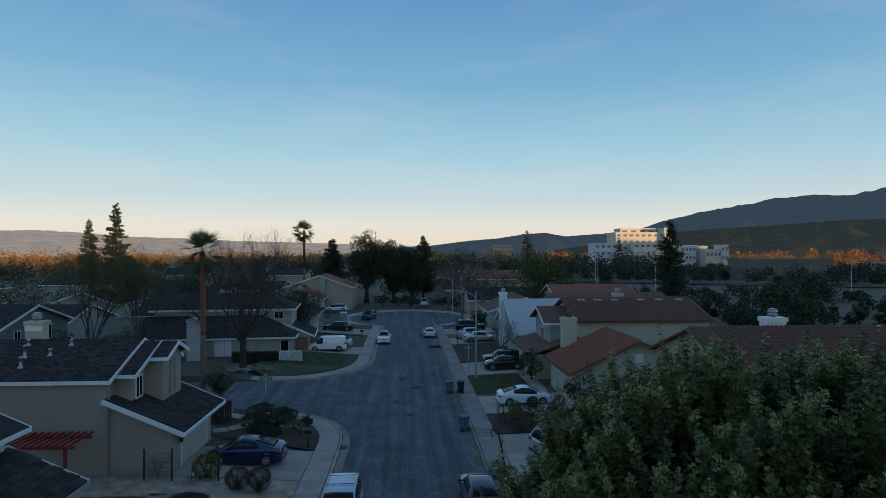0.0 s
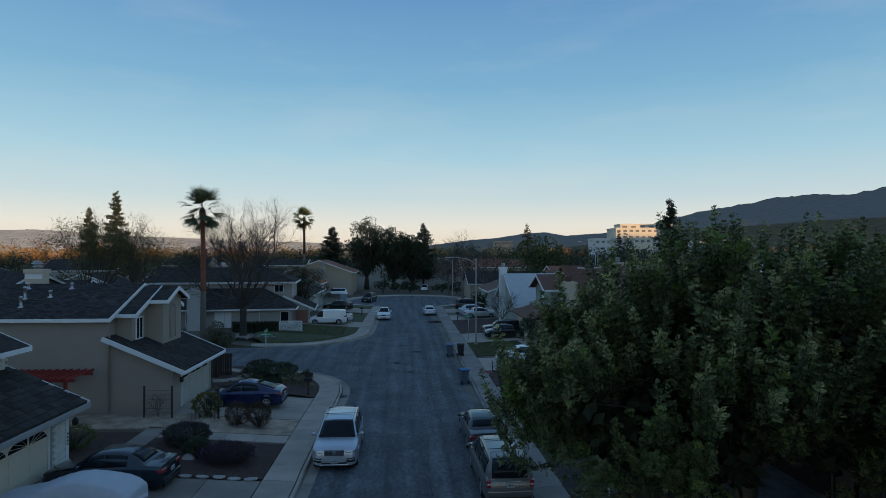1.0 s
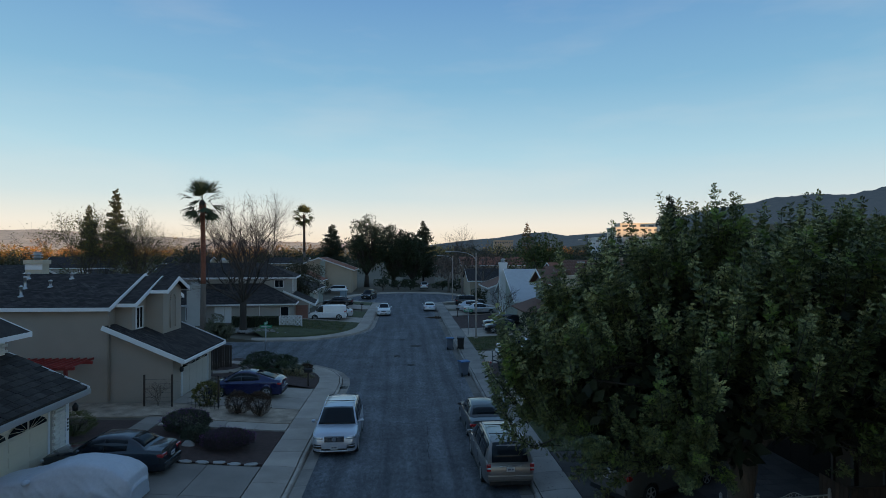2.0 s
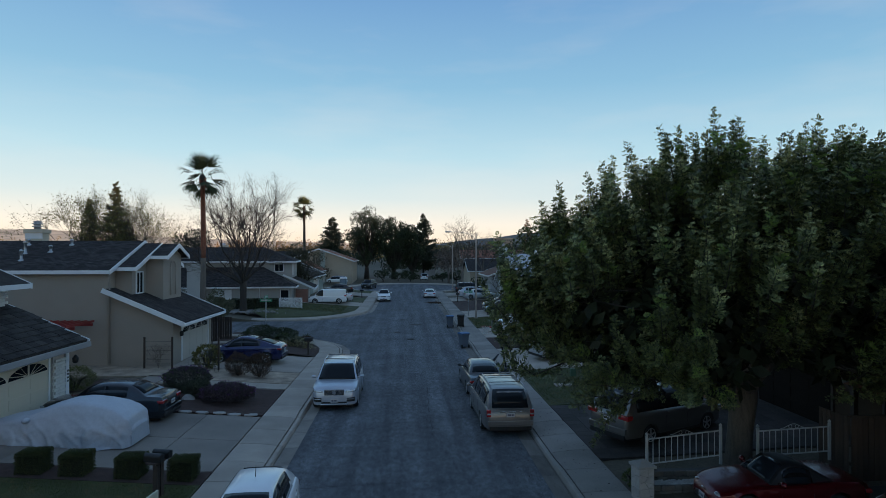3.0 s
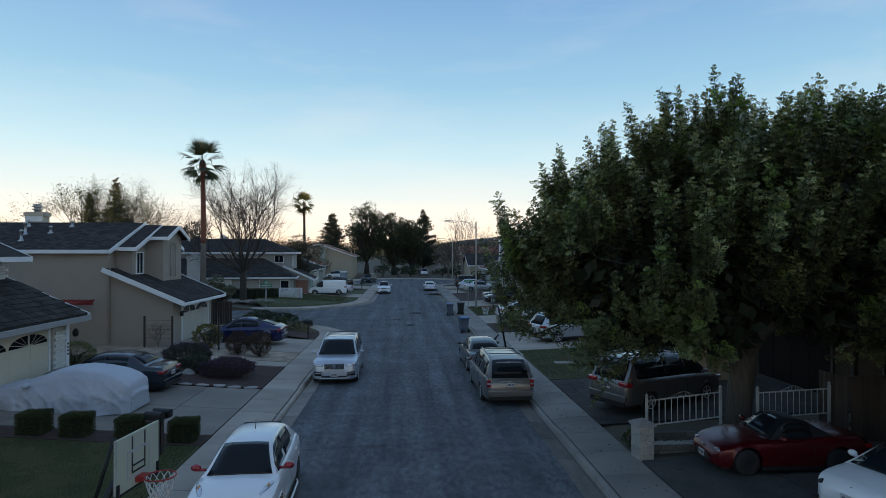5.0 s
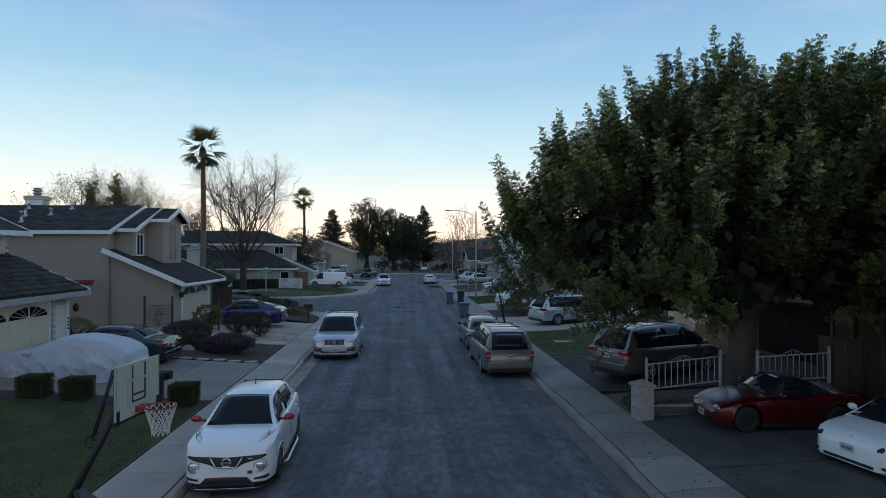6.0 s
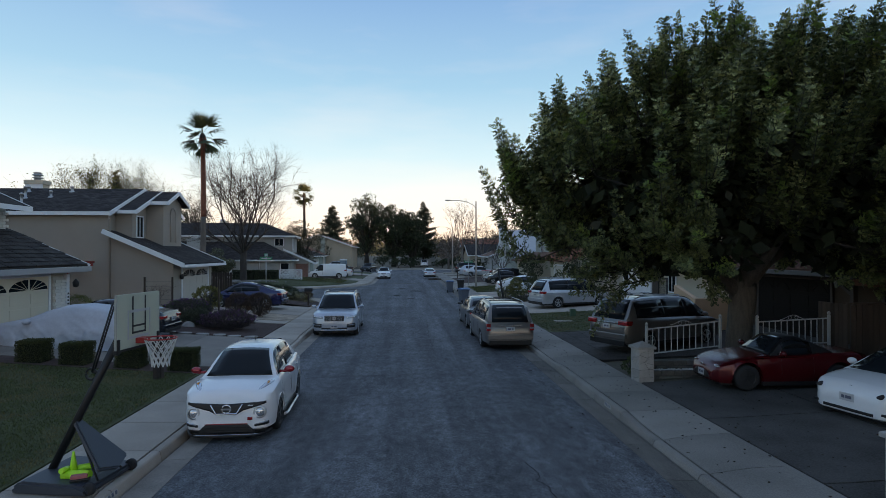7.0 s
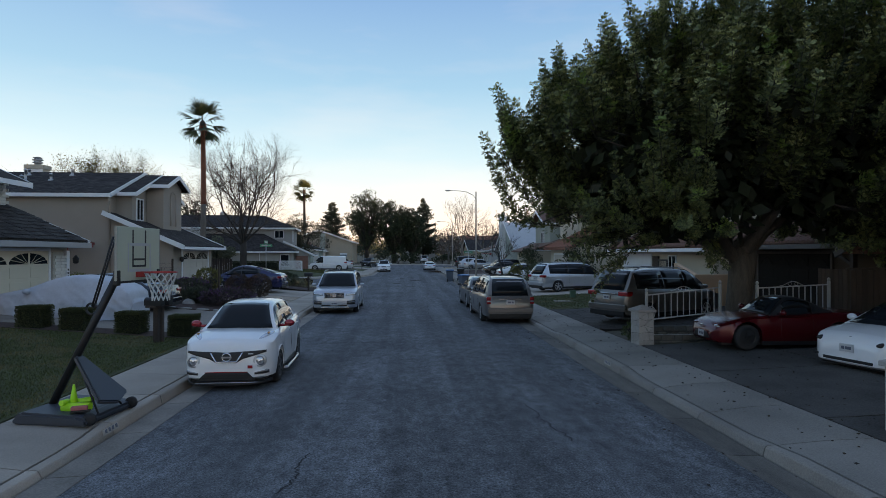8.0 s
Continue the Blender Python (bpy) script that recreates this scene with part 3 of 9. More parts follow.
def hip_roof(parent, x0, x1, y0, y1, ze, rise, left, right, material, over=0.5, thick=0.13):
    """A hipped roof: the ridge runs along x and stops short of the ends by left and right."""
    x0, x1, y0, y1 = x0 - over, x1 + over, y0 - over, y1 + over
    ym = (y0 + y1) / 2
    bm = bmesh.new()
    lo = [bm.verts.new(p) for p in ((x0, y0, ze), (x1, y0, ze), (x1, y1, ze), (x0, y1, ze))]
    hi = [bm.verts.new((v.co.x, v.co.y, ze + thick)) for v in lo]
    r0, r1 = bm.verts.new((x0 + left, ym, ze + thick + rise)), bm.verts.new((x1 - right, ym, ze + thick + rise))
    bm.faces.new(lo[::-1])
    for i in range(4):
        bm.faces.new((lo[i], lo[(i + 1) % 4], hi[(i + 1) % 4], hi[i]))
    bm.faces.new((hi[0], hi[1], r1, r0))
    bm.faces.new((hi[1], hi[2], r1))
    bm.faces.new((hi[2], hi[3], r0, r1))
    bm.faces.new((hi[3], hi[0], r0))
    bmesh.ops.recalc_face_normals(bm, faces=bm.faces)
    roof = part("roof", bm, material, parent)
    for a, b, c, d in ((x0 - 0.05, x1 + 0.05, y0 - 0.05, y0 - 0.003), (x0 - 0.05, x1 + 0.05, y1 + 0.003, y1 + 0.05), (x1 + 0.003, x1 + 0.05, y0, y1), (x0 - 0.05, x0 - 0.003, y0, y1)):
        part("fascia", boxes((a, b, c, d, ze - 0.10, ze + thick - 0.01)), WHITE_TRIM, parent)
    return roof


def shed(parent, poly, thick, material, name="roof"):
    """A single roof plane from its corner points."""
    bm = bmesh.new()
    solid(bm, poly, (0, 0, thick))
    bmesh.ops.recalc_face_normals(bm, faces=bm.faces)
    return part(name, bm, material, parent)


def beam(parent, p, q, w, h, material, name="fascia", label=""):
    """A board between two points."""
    p, q = Vector(p), Vector(q)
    d = (q - p).normalized()
    side = d.cross(Vector((0, 0, 1)))
    side = side.normalized() * (w / 2) if side.length > 1e-4 else Vector((w / 2, 0, 0))
    up = side.cross(d).normalized() * h
    bm = bmesh.new()
    solid(bm, [p - side, p + side, p + side + up, p - side + up], q - p)
    bmesh.ops.recalc_face_normals(bm, faces=bm.faces)
    return part(name, bm, material, parent, label)


def block(parent, x0, x1, y0, y1, z0, z1, material, gable_axis=None, rise=0.0, name="wall"):
    bm = bmesh.new()
    box(bm, x0, x1, y0, y1, z0, z1)
    if gable_axis == "x":
        solid(bm, [(x0, y0, z1), (x0, y1, z1), (x0, (y0 + y1) / 2, z1 + rise)], (x1 - x0, 0, 0))
    if gable_axis == "y":
        solid(bm, [(x0, y0, z1), (x1, y0, z1), ((x0 + x1) / 2, y0, z1 + rise)], (0, y1 - y0, 0))
    bmesh.ops.recalc_face_normals(bm, faces=bm.faces)
    return part(name, bm, material, parent)


def facing(c, d):
    """A frame whose local x runs along the wall, z up, and -y out of it; d is the way the wall faces."""
    rz = {"s": 0, "e": 90, "n": 180, "w": -90}[d]
    return pose(*c, 0, 0, rz)


def window(parent, c, d, w, h, mull=1, frame_mat=None, name="window"):
    """A framed window set on a wall at its centre."""
    frame_mat = frame_mat or WHITE_TRIM
    f = 0.07
    rows = [(-w / 2 - f, w / 2 + f, -0.05, 0.02, h / 2, h / 2 + f), (-w / 2 - f, w / 2 + f, -0.05, 0.02, -h / 2 - f, -h / 2),
            (-w / 2 - f, -w / 2, -0.05, 0.02, -h / 2, h / 2), (w / 2, w / 2 + f, -0.05, 0.02, -h / 2, h / 2)]
    for k in range(1, mull + 1):
        x = lerp(-w / 2, w / 2, k / (mull + 1))
        rows.append((x - 0.025, x + 0.025, -0.045, 0.02, -h / 2, h / 2))
    ob = part(name, boxes(*rows), frame_mat, parent)
    ob.matrix_basis = facing(c, d)
    for k in range(mull + 1):
        a, b = lerp(-w / 2, w / 2, k / (mull + 1)), lerp(-w / 2, w / 2, (k + 1) / (mull + 1))
        part("pane", boxes((a, b, -0.018, -0.008, -h / 2, h / 2)), GLASS, ob)
    return ob


def garage_door(parent, c, d, w, h, material, lights=True, cols=8, trim=None):
    """A panelled sectional door; c is the middle of its foot."""
    ob = part("garage_door", boxes((-w / 2, w / 2, -0.03, 0.02, 0, h)), material, parent)
    ob.matrix_basis = facing(c, d)
    for r in range(4):
        z0, z1 = h * r / 4 + 0.07, h * (r + 1) / 4 - 0.07
        if lights and r == 3:
            continue
        for k in range(cols // 2):
            a, b = lerp(-w / 2, w / 2, k / (cols // 2)) + 0.09, lerp(-w / 2, w / 2, (k + 1) / (cols // 2)) - 0.09
            part("panel", boxes((a, b, -0.045, -0.028, z0, z1), bevel=0.008), material, ob)
    part("frame", boxes((-w / 2 - 0.12, -w / 2 - 0.005, -0.06, 0.03, 0, h + 0.12), (w / 2 + 0.005, w / 2 + 0.12, -0.06, 0.03, 0, h + 0.12), (-w / 2, w / 2, -0.06, 0.03, h + 0.005, h + 0.12)), trim or WHITE_TRIM, ob)
    if lights:
        for k in range(2):
            for s in (0, 1):
                x0 = lerp(-w / 2, w / 2, (k * 2 + s) / 4)
                bm = bmesh.new()
                wq, hq = w / 4 - 0.12, h / 4 - 0.13
                base = x0 + 0.06
                pts = [(base + wq if s == 0 else base, 0)]
                for q in range(9):
                    a = q / 8 * math.pi / 2
                    pts.append(((base + wq - wq * math.cos(a)) if s == 0 else (base + wq * math.cos(a)), hq * math.sin(a)))
                poly = [(x, -0.036, h * 0.75 + 0.05 + z) for x, z in pts]
                solid(bm, poly, (0, 0.004, 0))
                bmesh.ops.recalc_face_normals(bm, faces=bm.faces)
                lite = part("pane", bm, GLASS, ob)
                bm = bmesh.new()
                hub = poly[0]
                for q in (2, 4, 6):
                    tube(bm, [(hub[0], -0.042, hub[2]), (poly[q + 1][0], -0.042, poly[q + 1][2])], 0.012, 4)
                part("muntin", bm, material, lite)
    return ob


def vent_pipe(parent, x, y, z, h, r=0.06):
    bm = bmesh.new()
    lathe(bm, [(r * 2.6, -0.05), (r * 2.2, 0.03), (r, 0.08), (r, h), (r * 1.5, h + 0.01), (r * 1.5, h + 0.09), (r * 0.3, h + 0.14)], 10, (x, y, z))
    return part("vent_pipe", bm, METAL, parent)


def chimney(parent, x, y, z0, z1, w, d, material, cap=True):
    ch = part("chimney", boxes((x - w / 2, x + w / 2, y - d / 2, y + d / 2, z0, z1), (x - w / 2 - 0.08, x + w / 2 + 0.08, y - d / 2 - 0.08, y + d / 2 + 0.08, z1 - 0.28, z1 - 0.02), bevel=0.01), material, parent)
    if cap:
        bm = bmesh.new()
        lathe(bm, [(0.2, z1 - 0.05), (0.2, z1 + 0.12), (0.3, z1 + 0.14), (0.3, z1 + 0.2), (0.2, z1 + 0.22), (0.2, z1 + 0.3), (0.32, z1 + 0.32), (0.32, z1 + 0.38), (0.22, z1 + 0.4), (0.22, z1 + 0.47), (0.3, z1 + 0.49), (0.1, z1 + 0.55)], 12, (x, y, 0))
        part("chimney_cap", bm, METAL, ch)
    return ch


def tiled(parent, x0, x1, y_eave, y_ridge, z_eave, z_ridge, material, pitch=0.28, name="tiles", axis="x"):
    """Ribs of clay tile up one roof plane, joined, with a step at each course."""
    verts, faces = [], []
    n = int((x1 - x0) / pitch)
    run = math.hypot(y_ridge - y_eave, z_ridge - z_eave)
    m = max(2, int(run / 0.42))
    for i in range(n):
        xc = x0 + (i + 0.5) * pitch
        for j in range(m):
            base = len(verts)
            for t, lift in ((j / m, 0.055), ((j + 1) / m, 0.022)):
                y, z = lerp(y_eave, y_ridge, t), lerp(z_eave, z_ridge, t)
                for ox, oz in ((-0.5, 0.0), (-0.28, 0.085), (0.0, 0.12), (0.28, 0.085), (0.5, 0.0)):
                    x = xc + ox * pitch
                    verts.append((x, y, z + oz + lift) if axis == "x" else (y, x, z + oz + lift))
            for k in range(4):
                q = (base + k, base + k + 1, base + k + 6, base + k + 5)
                faces.append(q)
            faces.append((base, base + 1, base + 2, base + 3, base + 4))
    ob = raw(name, verts, faces, material, parent)
    ob["kind"] = "stuff"
    return ob


def make_house_a():
    h = thing("house", "cream house with charcoal shake roof and garage door with fan lights", "house")
    zb = 0.55
    block(h, -22, -14.2, 8.5, 25.7, zb - 0.8, 3.1, STUCCO_CREAM)
    garage_door(h, (-14.2, 21.95, zb + 0.02), "e", 4.8, 2.15, mat("almond_door", (0.62, 0.55, 0.42), 0.5, var=0.04, bump=0.03))
    # shake roof: each shake a piece, laid in courses
    deck = shed(h, [(-13.62, 8.0, 3.04), (-13.62, 26.2, 3.04), (-16.95, 26.2, 4.56), (-16.95, 8.0, 4.56)], 0.10, SHAKE)
    rng = random.Random(5)
    variants = []
    for w in (0.26, 0.34, 0.42, 0.5):
        bm = bmesh.new()
        box(bm, -0.46, 0.0, -w / 2, w / 2, 0.0, 0.028)
        me = bpy.data.meshes.new("shake")
        bm.to_mesh(me)
        bm.free()
        me.materials.append(SHAKE)
        variants.append((w, me))
    slope = math.atan2(1.52, 3.33)
    n = 0
    for j in range(10):
        t = j / 10
        y = 26.22 - rng.random() * 0.2
        while y > 14.0 and n < 300:
            w, me = rng.choice(variants)
            x = lerp(-13.58, -16.75, t) + rng.uniform(-0.02, 0.02)
            z = lerp(3.13, 4.64, t) + 0.03
            ob = shared("shake", me, deck, Matrix.Translation((x, y - w / 2, z)) @ Matrix.Rotation(slope - 0.05, 4, "Y"))
            y -= w + 0.012
            n += 1
    bm = bmesh.new()
    box(bm, -13.60, -13.48, 8.0, 26.25, 2.86, 3.08, 0.02)
    part("gutter", bm, mat("grey_gutter", (0.30, 0.30, 0.30), 0.5, var=0.1, bump=0.05), h)
    beam(h, (-13.6, 26.22, 2.98), (-16.95, 26.22, 4.50), 0.05, 0.2, WHITE_TRIM, "bargeboard")
    # white brick corner of the upper storey, brick by brick
    block(h, -24, -16.95, 8.5, 25.1, 3.0, 5.75, STUCCO_CREAM)
    pier = part("brick_pier", boxes((-17.4, -16.72, 24.6, 25.75, 3.9, 5.8)), mat("mortar", (0.5, 0.48, 0.44), 0.95), h)
    bm = bmesh.new()
    box(bm, -0.04, 0.04, -0.185, 0.185, -0.055, 0.055, 0.008)
    bme = bpy.data.meshes.new("brick")
    bm.to_mesh(bme)
    bm.free()
    bme.materials.append(mat("white_brick", (0.68, 0.66, 0.61), 0.85, var=0.1, rand=0.3))
    for r in range(14):
        for k in range(3):
            y = 24.8 + k * 0.39 - (0.19 if r % 2 else 0.0) + 0.1
            shared("brick", bme, pier, pose(-16.70, y, 4.0 + r * 0.128))
            if k < 2:
                shared("brick", bme, pier, pose(-17.2 + k * 0.39 - (0.12 if r % 2 else 0), 25.77, 4.0 + r * 0.128, 0, 0, 90))
    low = part("brick_pier", boxes((-14.35, -14.12, 24.6, 25.35, zb - 0.3, 2.7)), MATS["mortar"], h)
    for r in range(16):
        for k in range(2):
            shared("brick", bme, low, pose(-14.10, 24.78 + k * 0.385 + (0.09 if r % 2 else 0), zb + 0.02 + r * 0.128))
    gable(h, -24, -16.6, 8.0, 24.9, 5.85, 1.7, "y", SHAKE, over=0.9)
    part("post", boxes((-14.2, -14.06, 25.42, 25.64, zb - 0.2, 2.75)), WHITE_TRIM, h)
    bm = boxes(*[(-14.055, -14.045, 25.48, 25.58, z, z + 0.08) for z in (1.5, 1.64, 1.78, 1.92)])
    part("number_plaque", bm, BLACK, h, "dark number bars on the white post")
    bm = bmesh.new()
    lathe(bm, [(0.05, 2.2), (0.11, 2.24), (0.13, 2.42), (0.07, 2.5), (0.02, 2.56)], 8, (-13.95, 25.9, 0))
    part("wall_lantern", bm, BLACK, h)
    # red trellis porch at the side
    p = thing("pergola", "small red-painted wooden pergola beside the house", "pergola")
    for x, y in ((-17.4, 31.4), (-20.6, 31.4)):
        part("post", boxes((x - 0.07, x + 0.07, y - 0.07, y + 0.07, 0.5, 2.95)), RED_PAINT, p)
    for y in (31.0, 32.7):
        part("beam", boxes((-21.2, -16.75, y - 0.06, y + 0.06, 2.95, 3.1)), RED_PAINT, p)
    for k in range(12):
        x = -21.0 + k * 0.37
        part("rafter", boxes((x - 0.03, x + 0.03, 30.5, 33.2, 3.1, 3.22)), RED_PAINT, p)


make_house_a()


def make_house_b():
    h = thing("house", "taupe two-storey stucco house with dark shingle roof and white fascia", "house")
    zb = 0.68
    doorm = mat("pale_door", (0.50, 0.45, 0.39), 0.5, var=0.04, bump=0.03)
    block(h, -34, -16.35, 33.5, 42.0, zb - 0.6, 5.92, STUCCO_B)
    # garage wing: its side wall follows the rake
    bm = bmesh.new()
    solid(bm, [(-12.85, 33.5, zb - 0.6), (-12.85, 33.5, 3.12), (-16.34, 33.5, 4.68), (-16.34, 33.5, zb - 0.6)], (0, 6.4, 0))
    bmesh.ops.recalc_face_normals(bm, faces=bm.faces)
    part("wall", bm, STUCCO_B, h)
    shed(h, [(-12.15, 32.98, 2.94), (-12.15, 40.3, 2.94), (-16.35, 40.3, 4.77), (-16.35, 32.98, 4.77)], 0.13, SHINGLE)
    beam(h, (-12.13, 32.95, 2.84), (-16.45, 32.95, 4.72), 0.06, 0.25, WHITE_TRIM, "bargeboard")
    beam(h, (-12.13, 40.34, 2.84), (-16.3, 40.34, 4.67), 0.06, 0.25, WHITE_TRIM, "bargeboard")
    part("gutter", boxes((-12.15, -12.02, 32.95, 40.36, 2.84, 3.0), bevel=0.02), WHITE_TRIM, h)
    garage_door(h, (-12.85, 36.9, zb + 0.02), "e", 4.3, 2.05, doorm)
    bm = bmesh.new()
    lathe(bm, [(0.04, 2.15), (0.1, 2.18), (0.12, 2.36), (0.06, 2.45)], 8, (-12.7, 34.35, 0))
    part("wall_lantern", bm, BLACK, h)
    # upper block: three gables stepping forward, ridges in line
    block(h, -16.34, -15.45, 34.35, 40.75, 3.2, 6.16, STUCCO_B, "x", 1.25)
    block(h, -15.44, -14.45, 36.15, 38.95, 3.2, 6.72, STUCCO_B, "x", 0.55)
    gable(h, -34, -16.45, 33.5, 41.6, 5.89, 1.58, "x", SHINGLE, over=0.32)
    gable(h, -16.9, -15.4, 34.3, 40.8, 6.03, 1.30, "x", SHINGLE, over=0.30)
    gable(h, -16.9, -14.35, 36.1, 39.0, 6.67, 0.62, "x", SHINGLE, over=0.28)
    window(h, (-15.44, 35.25, 5.15), "e", 0.75, 1.15, 1)
    # arched niche in the front bay, the recess's shade painted as darker stucco
    bm = bmesh.new()
    arch = [(-0.38, 0.0), (0.38, 0.0), (0.38, 1.7)] + [(0.38 * math.cos(a), 1.7 + 0.38 * math.sin(a)) for a in [math.pi * k / 10 for k in range(1, 10)]] + [(-0.38, 1.7)]
    solid(bm, [(-14.43, 37.55 + y, 4.3 + z) for y, z in arch], (-0.03, 0, 0))
    bmesh.ops.recalc_face_normals(bm, faces=bm.faces)
    part("niche", bm, mat("shade_stucco", (0.30, 0.25, 0.21), 0.95, var=0.06), h)
    bm = bmesh.new()
    for a, b in zip(arch[1:], arch[2:] + arch[:1]):
        tube(bm, [(-14.42, 37.55 + a[0], 4.3 + a[1]), (-14.42, 37.55 + b[0], 4.3 + b[1])], 0.06, 6)
    part("niche_surround", bm, STUCCO_B, h)
    for x, y, z in ((-15.4, 35.2, 4.28), (-14.42, 37.5, 3.86), (-16.3, 33.9, 4.65), (-14.42, 39.05, 3.86)):
        part("flashing", boxes((x - 0.1, x + 0.35, y - 0.4, y + 0.4, z - 0.05, z + 0.03)), METAL, h)
    # downpipe and wall trellis
    bm = bmesh.new()
    tube(bm, [(-16.1, 33.1, 5.5), (-16.2, 33.38, 5.2), (-16.2, 33.42, 0.8)], 0.045, 8)
    part("downpipe", bm, STUCCO_B, h)
    for x, y, hh in ((-22.0, 35.6, 0.6), (-21.6, 34.6, 0.5), (-20.7, 35.8, 0.3), (-22.6, 36.9, 0.25), (-20.1, 36.9, 0.25)):
        vent_pipe(h, x, y, 5.89 + (y - 33.5) * 0.39 + 0.1, hh, 0.07)
    ch = chimney(h, -24.2, 40.4, 6.0, 8.42, 1.05, 0.8, STUCCO_CREAM)
    part("flashing", boxes((-24.74, -23.66, 39.98, 40.02, 7.79, 8.17)), WHITE_TRIM, ch)
    # wooden gate and fence to the back yard
    f = thing("wooden_gate", "dark brown vertical-board side gate", "gate")
    for k in range(14):
        part("board", boxes((-14.9 + k * 0.17, -14.75 + k * 0.17, 43.4, 43.43, 0.5, 2.25)), WOOD_DK, f)
    part("rail", boxes((-14.95, -12.5, 43.43, 43.48, 2.0, 2.1)), WOOD_DK, f)


make_house_b()


def simple_house(label, x0, x1, y0, y1, zb, h, rise, axis, wall, roof, over=0.5, wins=(), garage=None, chim=None, rake=True, rz=0.0, trim=True):
    """A plain neighbour: walls, gable roof, windows and chimney."""
    cx, cy = (x0 + x1) / 2, (y0 + y1) / 2
    t = thing("house", label, "house", cx, cy, 0, rz)
    x0, x1, y0, y1 = x0 - cx, x1 - cx, y0 - cy, y1 - cy
    block(t, x0, x1, y0, y1, zb - 0.6, zb + h, wall, axis, rise)
    gable(t, x0, x1, y0, y1, zb + h + 0.02, rise, axis, roof, over, trim=trim, rake_trim=rake and trim)
    for d, a, z, w, hh in wins:
        c = {"s": (a - cx, y0 - 0.01, z), "e": (x1 + 0.01, a - cy, z), "w": (x0 - 0.01, a - cy, z)}[d]
        window(t, c, d, w, hh)
    if garage:
        d, a, w = garage
        c = {"s": (a - cx, y0 - 0.01, zb), "e": (x1 + 0.01, a - cy, zb), "w": (x0 - 0.01, a - cy, zb)}[d]
        garage_door(t, c, d, w, 2.1, MATS["pale_door"], lights=False)
    if chim:
        x, y, z, m = chim
        chimney(t, x - cx, y - cy, zb, z, 1.0, 0.7, m)
    return t


def make_left_far_houses():
    # corner house beyond the side street: hipped upper storey over a long hipped front wing
    t = thing("house", "grey clapboard corner house with hipped dark shingle roofs", "house", -13.2, 71.5, 0, 6)
    siding = mat("grey_clapboard", (0.37, 0.355, 0.335), 0.9, var=0.08, scale=1.0, fine=60, bump=0.2)
    block(t, -17.7, -0.5, 0.5, 4.7, 0.1, 2.86, siding)
    block(t, -17.2, -0.8, 4.7, 12.2, 0.1, 5.85, siding)
    for k in range(10):
        z = 3.1 + k * 0.28
        part("clapboard", boxes((-17.22, -0.78, 4.66, 4.70, z, z + 0.26)), siding, t)
    hip_roof(t, -17.2, -0.8, 4.7, 12.2, 5.72, 1.75, 1.2, 4.3, SHINGLE)
    front = [(-18.2, 0.0, 2.72), (0.0, 0.0, 2.72), (-4.3, 4.72, 4.95), (-18.2, 4.72, 4.95)]
    shed(t, front, 0.13, SHINGLE)
    shed(t, [(0.0, 0.0, 2.72), (0.0, 4.72, 2.72), (-4.3, 4.72, 4.95)], 0.13, SHINGLE)
    part("gutter", boxes((-18.25, 0.06, -0.14, -0.004, 2.66, 2.84), bevel=0.02), WHITE_TRIM, t)
    part("gutter", boxes((0.004, 0.12, -0.1, 4.7, 2.66, 2.84), bevel=0.02), WHITE_TRIM, t)
    # garage wing under a single pitch
    block(t, -4.0, 1.0, 4.9, 11.0, 0.1, 2.55, siding)
    shed(t, [(2.05, 3.7, 2.28), (2.05, 11.4, 2.28), (-1.9, 11.4, 4.05), (-1.9, 3.7, 4.05)], 0.13, SHINGLE)
    beam(t, (2.1, 3.66, 2.20), (-1.9, 3.66, 4.0), 0.06, 0.24, WHITE_TRIM, "bargeboard")
    part("gutter", boxes((2.06, 2.18, 3.66, 11.42, 2.22, 2.42), bevel=0.02), WHITE_TRIM, t)
    bm = bmesh.new()
    solid(bm, [(1.3, 3.9, 0.1), (1.3, 3.9, 2.55), (-1.7, 3.9, 3.9), (-1.7, 3.9, 0.1)], (0, 1.0, 0))
    bmesh.ops.recalc_face_normals(bm, faces=bm.faces)
    part("wall", bm, siding, t)
    part("brick_panel", boxes((-0.3, 1.2, 3.86, 3.9, 0.4, 2.3)), mat("rose_brick", (0.26, 0.13, 0.10), 0.9, var=0.3, scale=6, fine=20, bump=0.3), t)
    garage_door(t, (1.02, 8.0, 0.5), "e", 4.7, 1.95, MATS["pale_door"], lights=False)
    window(t, (-11.7, 0.48, 1.75), "s", 1.5, 1.4)
    window(t, (-15.4, 0.48, 1.9), "s", 1.4, 1.0)
    window(t, (-1.3, 0.48, 1.75), "s", 0.9, 1.3, 0)
    window(t, (-2.4, 4.65, 5.0), "s", 1.0, 0.85)
    window(t, (-0.78, 5.6, 4.75), "e", 0.7, 1.3, 0)
    part("front_door", boxes((-9.3, -8.2, 0.44, 0.5, 0.5, 2.5), bevel=0.01), WHITE_TRIM, t, "white front door")
    part("front_door", boxes((-8.16, -7.4, 0.44, 0.5, 0.5, 2.5), bevel=0.01), WHITE_TRIM, t, "white front door")
    for x in (-6.4, -5.0, -3.6):
        part("siding_panel", boxes((x - 0.6, x + 0.6, 0.45, 0.5, 0.7, 2.4), bevel=0.01), siding, t)
    bm = bmesh.new()
    tube(bm, [(-4.2, -0.05, 2.7), (-4.2, 0.38, 2.4), (-4.2, 0.42, 0.6)], 0.05, 6)
    part("downpipe", bm, WHITE_TRIM, t)
